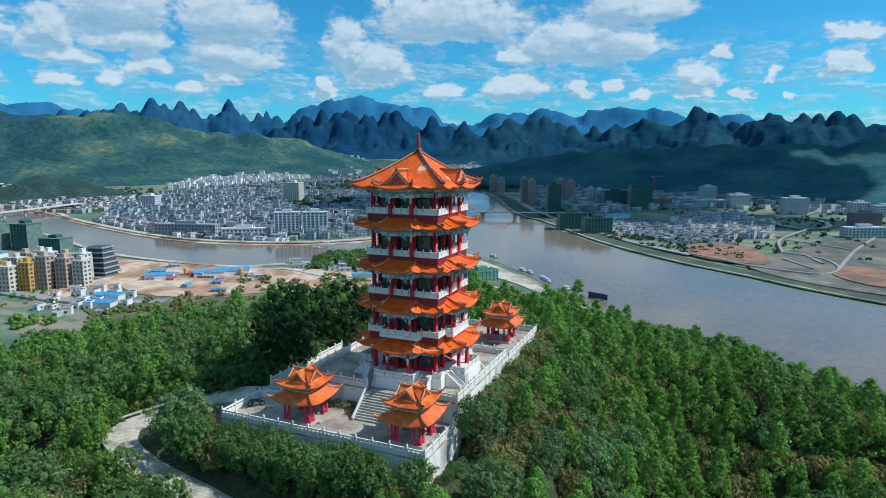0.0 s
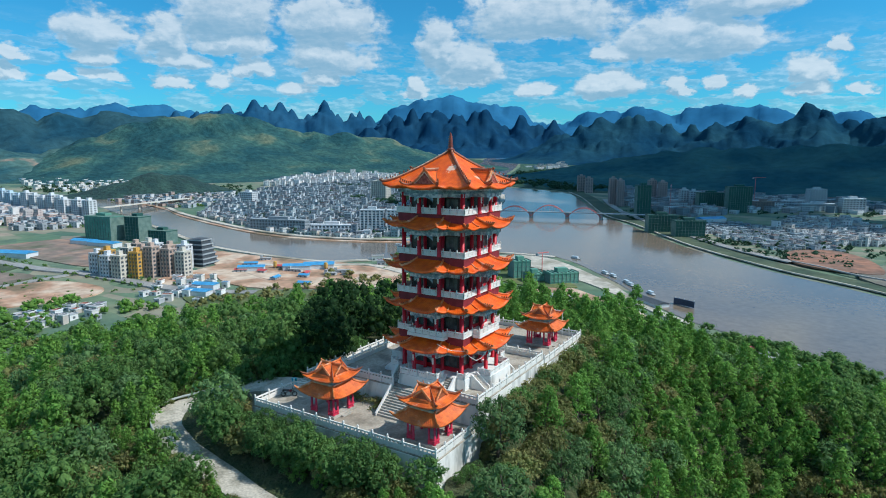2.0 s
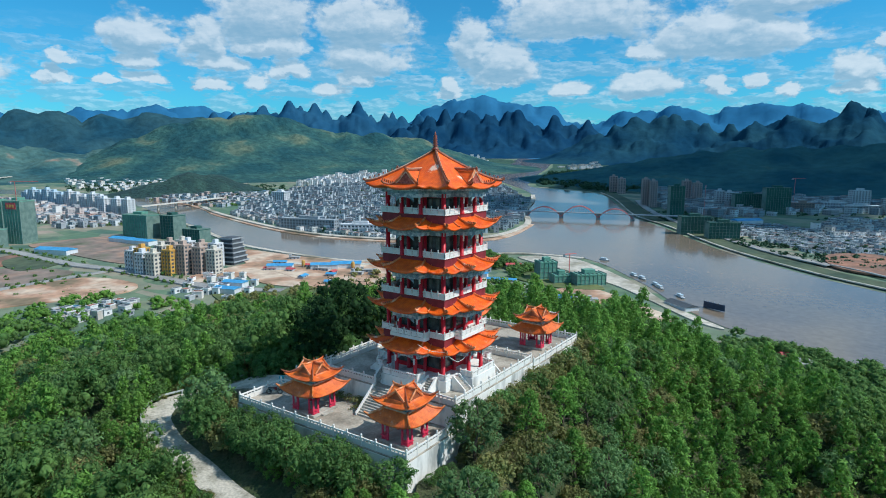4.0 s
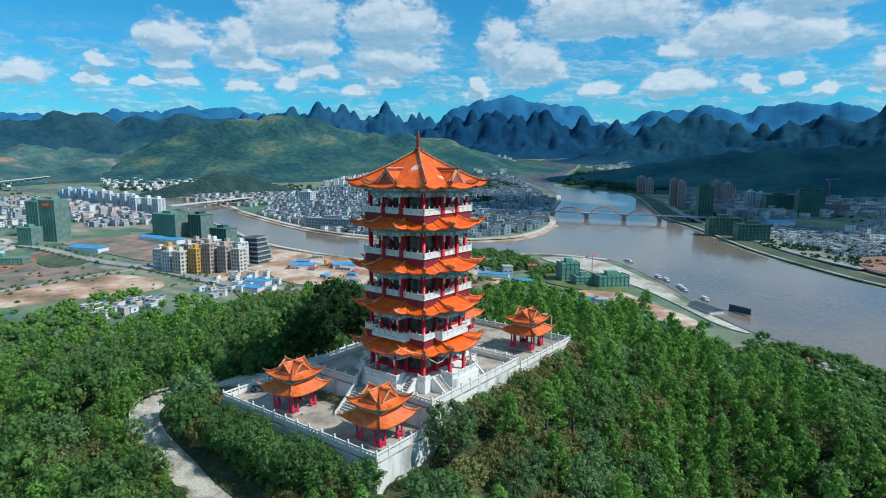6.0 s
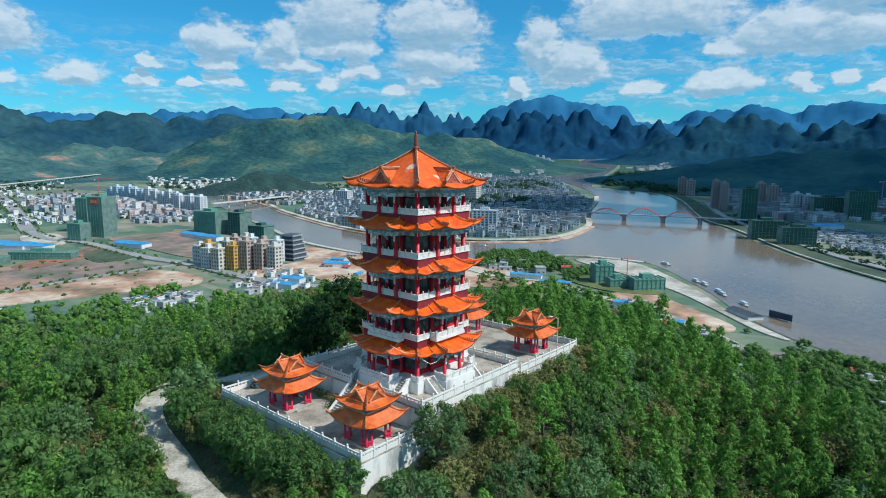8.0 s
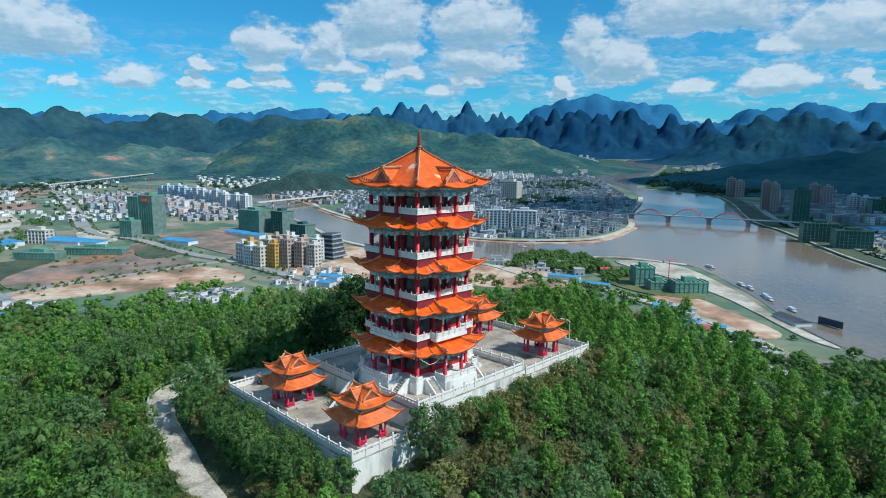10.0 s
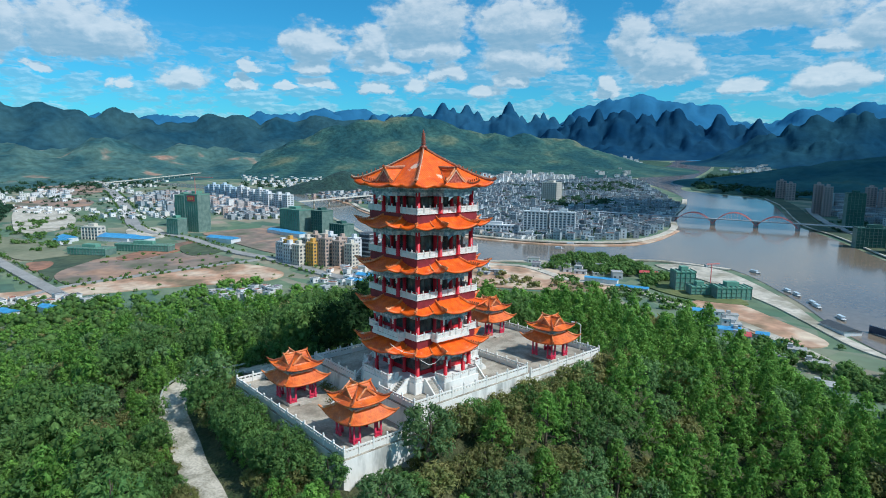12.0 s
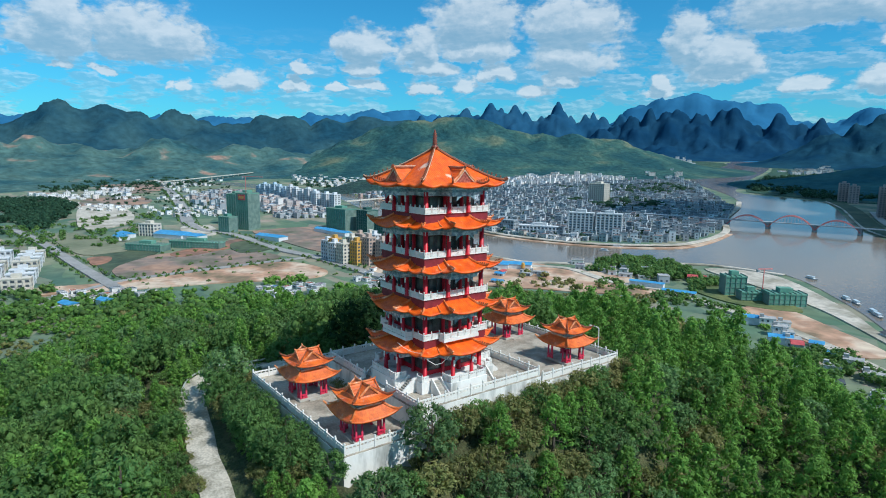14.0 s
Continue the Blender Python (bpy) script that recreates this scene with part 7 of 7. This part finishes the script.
# ---- bridges ----
def arch_bridge():
    a, b = Vector((-366, 750)), Vector((-226, 797))
    top = thing("arch_bridge", "road bridge with three red steel arches over the river", "bridge")
    d = (b - a).normalized()
    n = Vector((-d.y, d.x))
    zf = lambda p: valley(p.x, p.y) + 9

    def along(u):
        return a + (b - a) * u

    deck = []
    for u in (-0.75, 0.25, 0.5, 0.75, 1.6):
        deck.append(along(u))
    bm = bmesh.new()
    for p, q in zip(deck, deck[1:]):
        v = [bm.verts.new((c.x + n.x * s * 5, c.y + n.y * s * 5, zf(c) + h)) for c in (p, q) for s in (-1, 1) for h in (-0.7, 0.2)]
        for f4 in ((0, 2, 3, 1), (4, 5, 7, 6), (1, 3, 7, 5), (0, 4, 6, 2), (0, 1, 5, 4), (2, 6, 7, 3)):
            bm.faces.new([v[i] for i in f4])
    part("deck", bm, M["grey_block"], top, "pale concrete bridge deck")
    for u0, u1, rise in ((0.0, 0.33, 11), (0.33, 0.68, 13.5), (0.68, 1.0, 11)):
        for s in (-4, 4):
            pts = []
            for i in range(15):
                t = i / 14
                p = along(u0 + (u1 - u0) * t) + n * s
                pts.append((p.x, p.y, zf(p) - 6 + (rise + 2) * 4 * t * (1 - t)))
            part("arch", tube(bmesh.new(), pts, 0.55, 6), M["bridge_red"], top, "red steel arch")
            for i in range(2, 13):
                part("hanger", boxed(pts[i][0] - 0.06, pts[i][0] + 0.06, pts[i][1] - 0.06, pts[i][1] + 0.06, zf(Vector(pts[i][:2])), max(zf(Vector(pts[i][:2])) + 0.5, pts[i][2])), M["bridge_red"], top)
    for u in (0.0, 0.33, 0.68, 1.0):
        p = along(u)
        part("pier", boxed(p.x - 2, p.x + 2, p.y - 3, p.y + 3, zf(p) - 12, zf(p) - 1.3), M["grey_block"], top, "concrete river pier")


arch_bridge()


def beam_bridge(name, a, b, height, width, spans, label):
    a, b = Vector(a), Vector(b)
    top = thing(name, label, "bridge")
    d = (b - a).normalized()
    n = Vector((-d.y, d.x)) * width / 2
    v, bm = [], bmesh.new()
    for c in (a, b):
        for s in (-1, 1):
            for h in (-1.2, 0):
                v.append(bm.verts.new((c.x + n.x * s, c.y + n.y * s, valley(c.x, c.y) + height + h)))
    for f4 in ((0, 2, 3, 1), (4, 5, 7, 6), (1, 3, 7, 5), (0, 4, 6, 2), (0, 1, 5, 4), (2, 6, 7, 3)):
        bm.faces.new([v[i] for i in f4])
    part("deck", bm, M["cream"], top)
    for i in range(1, spans):
        p = a + (b - a) * i / spans
        part("pier", boxed(p.x - 1.1, p.x + 1.1, p.y - 1.1, p.y + 1.1, valley(p.x, p.y) - 2, valley(p.x, p.y) + height - 1.21), M["cream"], top)


beam_bridge("viaduct", (-1548, 298), (-1818, 622), 12, 9, 16, "long pale concrete viaduct across the fields")
beam_bridge("road_bridge", (-890, 455), (-905, 615), 9, 12, 5, "low pale road bridge over the tributary")

# small temple roofs on the slope
for x, y, s in ((-242, 262, 1.5), (-219, 290, 1.1)):
    t = copy_thing(pav, pose(x, y, ground(x, y)) @ Matrix.Diagonal((s, s, s, 1)))
    t.matrix_world = pose(x, y, ground(x, y) - 0.3) @ Matrix.Diagonal((s, s, s, 1))
    tagged(t, "small orange-roofed pavilion among trees on the slope")

# tower cranes
for x, y, h, turn in ((-722, 226, 68, 30), (-165, 432, 17, 60), (-150, 885, 46, 100), (-60, 1150, 46, 40)):
    c = thing("tower_crane", "thin tower crane over a building site", "crane", "tower cranes", at=(x, y, ground(x, y)), turn=turn)
    part("mast", boxed(-0.25, 0.25, -0.25, 0.25, -1, h), M["bridge_red"], c)
    part("jib", boxed(-5, h * 0.4, -0.3, 0.3, h + 0.01, h + 0.7), M["bridge_red"], c)
    part("counterweight", boxed(-6, -4, -1, 1, h - 2, h), M["grey_block"], c)


# ---- trees of the valley ----
def clumps(poly, count, size, leaf, label, seed, fine=False):
    rng = random.Random(seed)
    xs, ys = [p[0] for p in poly], [p[1] for p in poly]
    items = []
    tries = 0
    while len(items) < count and tries < count * 30:
        tries += 1
        x, y = rng.uniform(min(xs), max(xs)), rng.uniform(min(ys), max(ys))
        if inside(x, y, poly) and noise.noise((x * 0.02, y * 0.02, seed)) > -0.15:
            s = rng.uniform(*size)
            items.append(pose(x, y, ground(x, y) - 0.5, 0, 0, rng.uniform(0, 360)) @ Matrix.Diagonal((s, s, s * 0.85, 1)))
    forest("town_trees", items, leaf, 12 if fine else 4, 0.6 if fine else 1.1, label, (5.6, 2.9, "broad"), 9 if fine else 5)


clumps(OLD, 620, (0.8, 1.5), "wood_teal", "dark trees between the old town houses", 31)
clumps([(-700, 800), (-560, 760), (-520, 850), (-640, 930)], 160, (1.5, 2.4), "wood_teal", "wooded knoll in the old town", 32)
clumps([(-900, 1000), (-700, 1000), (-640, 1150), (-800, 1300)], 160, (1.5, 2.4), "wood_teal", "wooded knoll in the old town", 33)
clumps([(-316, 450), (-296, 378), (-230, 395), (-215, 430), (-262, 470)], 160, (1.0, 1.7), "wood_dark", "green trees on the river point", 34, True)
clumps([(-340, 320), (-255, 350), (-200, 340), (-120, 300), (-100, 220), (-200, 150), (-330, 190)], 260, (0.6, 1.2), "wood_olive", "trees and scrub on the lower slope", 35)
clumps([(-20, 330), (40, 310), (110, 250), (90, 220), (20, 260), (-40, 290)], 150, (1.2, 1.9), "wood_dark", "dark trees along the river bank", 36, True)
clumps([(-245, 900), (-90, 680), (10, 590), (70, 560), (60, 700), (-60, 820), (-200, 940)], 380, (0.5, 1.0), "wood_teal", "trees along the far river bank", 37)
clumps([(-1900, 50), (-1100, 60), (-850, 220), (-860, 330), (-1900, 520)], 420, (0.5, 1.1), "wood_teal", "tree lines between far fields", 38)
clumps([(-640, 95), (-470, 40), (-400, 60), (-400, 210), (-620, 225)], 40, (0.3, 0.6), "wood_dark", "young roadside trees and bushes", 39)
clumps([(-900, -120), (-640, -60), (-660, 60), (-1000, 200)], 200, (0.8, 1.4), "wood_dark", "dark wood beside the fields", 40)
clumps([(-560, -60), (-400, -80), (-250, 60), (-300, 180), (-440, 40)], 300, (0.9, 1.7), "wood_dark", "trees at the foot of the hill", 41)
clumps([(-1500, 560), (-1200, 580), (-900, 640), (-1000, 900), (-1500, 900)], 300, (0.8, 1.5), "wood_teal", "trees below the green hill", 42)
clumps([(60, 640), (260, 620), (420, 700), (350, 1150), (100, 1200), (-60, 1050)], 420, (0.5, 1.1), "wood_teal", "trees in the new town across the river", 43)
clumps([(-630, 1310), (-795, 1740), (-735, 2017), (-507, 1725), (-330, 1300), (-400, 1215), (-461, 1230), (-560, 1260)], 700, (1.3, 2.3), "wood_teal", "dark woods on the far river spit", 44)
houses([(-920, 2110), (-800, 1960), (-760, 2110), (-900, 2440)], 60, (12, 24), (6, 12), "house_wall", "house_roof", "far low houses on the east bank", 25, 2.0, 40)
clumps([(-225, 425), (-185, 435), (-165, 410), (-195, 385)], 60, (0.8, 1.4), "wood_dark", "dark trees beside a building site", 45)
clumps([(-300, 372), (-230, 366), (-150, 372), (-150, 340), (-250, 345)], 120, (0.4, 0.9), "wood_dark", "bushes along a dirt road", 46)
clumps([(-60, 345), (0, 330), (30, 290), (60, 240), (0, 230), (-90, 300)], 170, (0.7, 1.4), "wood_dark", "dark trees among riverside houses", 47, True)
clumps([(-150, 372), (-110, 335), (-60, 318), (-80, 300), (-160, 340)], 60, (0.3, 0.7), "wood_pine", "bushes among village houses", 48)


def roadside(pts, side, every, size, label, seed):
    rng = random.Random(seed)
    items = []
    line = curve_through(pts, 6)
    for (x0, y0), (x1, y1) in zip(line, line[1:]):
        d = math.hypot(x1 - x0, y1 - y0)
        for i in range(int(d / every)):
            u = (i + rng.random() * 0.6) * every / d
            for sg in (-1, 1):
                x = x0 + (x1 - x0) * u - (y1 - y0) / d * side * sg
                y = y0 + (y1 - y0) * u + (x1 - x0) / d * side * sg
                s = rng.uniform(*size)
                items.append(pose(x, y, ground(x, y) - 0.3, 0, 0, rng.uniform(0, 360)) @ Matrix.Diagonal((s, s, s, 1)))
    forest("town_trees", items, "wood_dark", 4, 1.1, label, (5.6, 2.9, "broad"), 5)


roadside([(-493, 34), (-501, 71), (-501, 161), (-499, 205)], 5.5, 6, (0.4, 0.6), "young trees lining a road", 51)
roadside([(-900, -15), (-752, 6), (-598, 22), (-493, 34)], 9, 11, (0.45, 0.7), "young trees lining a wide road", 52)
roadside([(-835, 182), (-755, 178), (-691, 197), (-557, 204), (-498, 216), (-380, 225)], 8, 10, (0.45, 0.7), "young trees lining a town road", 53)
roadside([(-1500, 300), (-1365, 281), (-1048, 226), (-835, 182)], 12, 16, (0.5, 0.8), "young trees lining a wide road", 54)
clumps([(-700, 110), (-560, 40), (-480, 50), (-420, 60), (-410, 210), (-520, 205), (-640, 210)], 60, (0.25, 0.6), "wood_dark", "bushes on waste ground", 55)
lamp = thing("lamp_post", "slim white lamp post with a short arm at the terrace corner", "lamp post", at=(5.2, 22.1, BACK))
part("pole", tube(bmesh.new(), [(0, 0, 0), (0, 0, 3.4)], 0.06, 8), M["white"], lamp)
part("arm", tube(bmesh.new(), [(0, 0, 3.4), (-0.35, -0.1, 3.6), (-0.8, -0.25, 3.62)], 0.045, 6), M["white"], lamp)
part("lamp_head", boxed(-1.25, -0.75, -0.4, -0.16, 3.56, 3.66, bevel=0.02), M["white"], lamp)


def cottage(x, y, w, d, h, turn, wall, roof, label):
    top = thing("house", label, "house", "village houses", at=(x, y, ground(x, y) - 0.5), turn=turn)
    body = part("wall", boxed(-w / 2, w / 2, -d / 2, d / 2, 0, h), M[wall], top)
    bm = bmesh.new()
    if roof in ("tile_roof", "blue_sheet"):
        v = [bm.verts.new(p) for p in ((-w / 2 - 0.4, -d / 2 - 0.4, h), (w / 2 + 0.4, -d / 2 - 0.4, h), (w / 2 + 0.4, d / 2 + 0.4, h), (-w / 2 - 0.4, d / 2 + 0.4, h), (-w / 2 - 0.4, 0, h + d * 0.25), (w / 2 + 0.4, 0, h + d * 0.25))]
        for q in ((0, 1, 5, 4), (2, 3, 4, 5), (0, 4, 3), (1, 2, 5), (3, 2, 1, 0)):
            bm.faces.new([v[i] for i in q])
    else:
        box(bm, -w / 2 - 0.3, w / 2 + 0.3, -d / 2 - 0.3, d / 2 + 0.3, h + 0.01, h + 0.35)
        box(bm, -w / 2, -w / 2 + 2.4, -1.2, 1.2, h + 0.36, h + 2.4)
    part("roof", bm, M[roof], top)
    for s in (-1, 1):
        for i in range(max(2, int(w / 3))):
            u = -w / 2 + (i + 0.5) * w / max(2, int(w / 3))
            for fl in range(max(1, int(h / 3))):
                part("window", boxed(u - 0.6, u + 0.6, s * d / 2 - 0.08, s * d / 2 + 0.08, 1.2 + fl * 3, 2.5 + fl * 3), M["window"], body)


M["tile_roof"] = material("red_sheet_roof", (0.42, 0.06, 0.07), (0.55, 0.1, 0.1), 0.4, 0.7, 0.1)
M["flat_roof"] = material("grey_flat_roof", (0.3, 0.31, 0.31), (0.46, 0.46, 0.45), 0.3, 0.9, 0.1)
WHITE_HOUSE = "small white rendered village house with a flat roof"
for x, y, w, d, h, turn in ((-120, 345, 9, 7, 6, 30), (-107, 333, 8, 7, 6.5, 30), (-113, 352, 7, 6, 4, 30), (-94, 320, 8, 7, 5, 30), (-100, 327, 6, 6, 6, 35), (-64, 295, 8, 6, 4, 20), (-61, 313, 9, 7, 4, 20), (-47, 300, 10, 7, 4, 25), (-34, 271, 10, 8, 4, 20), (21, 293, 10, 8, 5, 40), (32, 283, 9, 7, 4, 40), (30, 263, 11, 6, 4, 40)):
    cottage(x, y, w, d, h, turn, "bright_wall" if w < 10 else "house_wall", "flat_roof", WHITE_HOUSE)
for x, y in ((-58, 276), (10, 276), (25, 273)):
    cottage(x, y, 12, 8, 3, 25, "house_wall", "slate", "low village house with a dark roof")
for x, y, w in ((1, 282, 9), (14, 303, 10), (-214, 423, 14), (-90, 316, 6)):
    cottage(x, y, w, 7, 4, 30, "house_wall", "tile_roof", "low house with a bright red sheet roof")
for x, y, w in ((-126, 352, 9), (-85, 329, 7), (-198, 372, 24), (-72, 318, 6), (40, 268, 8)):
    cottage(x, y, w, 5, 3, 20, "house_wall", "blue_sheet", "low house with a blue sheet roof")
houses([(240, 780), (330, 700), (420, 800), (380, 1000), (280, 1000)], 180, (4, 9), (3, 8), "old_wall", "old_roof", "low houses of the new town across the river", 26, 1.2, 55)
clumps([(-1300, 330), (-940, 330), (-800, 300), (-760, 380), (-900, 410), (-1300, 400)], 220, (0.5, 1.0), "wood_dark", "trees between the houses of the western town", 56)
clumps([(-1050, 560), (-840, 560), (-830, 640), (-980, 780), (-1060, 700)], 120, (0.6, 1.1), "wood_dark", "trees between low houses", 57)

rng = random.Random(77)
for i in range(16):
    x, y = rng.uniform(-430, -300), rng.uniform(285, 352)
    if inside(x, y, [(-430, 300), (-375, 262), (-325, 262), (-270, 300), (-262, 360), (-345, 366), (-420, 345)]):
        cottage(x, y, rng.uniform(6, 14), 5, 3, rng.choice((20, 40, 110)), "house_wall", rng.choice(("blue_sheet", "flat_roof", "blue_sheet", "flat_roof", "tile_roof")), "site hut with a sheet roof")
for x, y in ((-372, 318), (-330, 338)):
    tank = thing("silo", "yellow steel silo on a building site", "silo", at=(x, y, ground(x, y)))
    part("drum", lathe(bmesh.new(), [(0.2, 0.4), (1.6, 2.4), (1.6, 6.4), (0.5, 7.2)], n=12), M["yellow_block"], tank)
    for a in range(4):
        part("leg", boxed(math.cos(a * 1.571 + 0.785) * 1.5 - 0.12, math.cos(a * 1.571 + 0.785) * 1.5 + 0.12, math.sin(a * 1.571 + 0.785) * 1.5 - 0.12, math.sin(a * 1.571 + 0.785) * 1.5 + 0.12, -1, 3), M["grey_block"], tank)
board = thing("rooftop_sign", "red sign with yellow bars on a tower under construction", "sign", at=(-728, 230, ground(-728, 230) + 38), turn=25)
part("panel", boxed(-6, 6, -10.9, -10.4, 0, 7), M["tile_roof"], board)
for i in range(3):
    part("bar", boxed(-4.6 + i * 3.2, -2.4 + i * 3.2, -11.05, -10.905, 2, 5), M["yellow_block"], board)
clumps([(-400, -70), (-300, -110), (-170, -70), (-190, 110), (-290, 170), (-385, 60)], 620, (0.7, 1.4), "wood_pine", "wood on the foot of the hill", 58, True)
clumps([(-400, -60), (-300, -100), (-180, -60), (-200, 100), (-280, 160), (-380, 60)], 260, (0.5, 1.1), "wood_olive", "olive scrub on the foot of the hill", 59)

clumps([(-1373, -21), (-1343, 45), (-1206, 87), (-993, 50), (-880, 17), (-864, -31)], 420, (1.2, 2.2), "wood_teal", "dense dark wood on the valley floor", 60)
clumps([(-2300, 60), (-1500, 60), (-1500, 420), (-2300, 560)], 300, (1.2, 2.4), "wood_teal", "tree belts between far fields", 61)
clumps([(-460, -60), (-410, -60), (-360, 60), (-345, 190), (-420, 165), (-440, 40)], 260, (0.6, 1.3), "wood_pine", "green scrub along the foot of the hill", 62)


# ---- small things on the lower terrace ----
M["teal_plastic"] = material("teal_plastic", (0.02, 0.3, 0.33), (0.04, 0.4, 0.42), 3.0, 0.5, 0.1)
M["rubber"] = material("black_rubber", (0.012, 0.012, 0.013), (0.03, 0.03, 0.032), 6.0, 0.7, 0.2)
skip = thing("litter_bin", "teal plastic litter bin with a lid beside the terrace entrance", "bin", at=(-15.75, -8.75, LOW))
part("body", lathe(bmesh.new(), [(0.24, 0), (0.3, 0.75), (0.31, 0.8)], n=10), M["teal_plastic"], skip)
part("lid", lathe(bmesh.new(), [(0.34, 0.81), (0.34, 0.87), (0.1, 0.98)], n=10), M["teal_plastic"], skip)


def motorcycle(x, y, z, turn):
    top = thing("motorcycle", "small dark motorcycle parked on the paved terrace", "motorcycle", at=(x, y, z), turn=turn)
    for u in (-0.62, 0.62):
        bm = bmesh.new()
        ring = [(u + 0.25 * math.cos(a * math.pi / 8), 0.0, 0.3 + 0.25 * math.sin(a * math.pi / 8)) for a in range(17)]
        tube(bm, ring, 0.055, 6)
        wheel = part("wheel", bm, M["rubber"], top)
        hub = tube(bmesh.new(), [(u, -0.06, 0.3), (u, 0.06, 0.3)], 0.08, 8)
        part("hub", hub, M["rail_grey"], wheel)
    part("frame", tube(bmesh.new(), [(-0.62, 0, 0.3), (-0.2, 0, 0.42), (0.2, 0, 0.5), (0.45, 0, 0.75), (0.62, 0, 0.3)], 0.05, 6), M["rubber"], top)
    part("engine", boxed(-0.22, 0.16, -0.14, 0.14, 0.24, 0.5, bevel=0.03), M["rail_grey"], top)
    part("tank", lathe(bmesh.new(), [(0.08, 0), (0.16, 0.08), (0.15, 0.2), (0.05, 0.27)], (0.16, 0, 0.56), 10), M["maroon"], top)
    part("seat", boxed(-0.72, 0.04, -0.13, 0.13, 0.68, 0.79, bevel=0.04), M["rubber"], top)
    part("handlebar", tube(bmesh.new(), [(0.34, -0.36, 0.98), (0.44, 0, 0.92), (0.34, 0.36, 0.98)], 0.025, 6), M["rubber"], top)


motorcycle(-13.9, -11.4, LOW, 35)
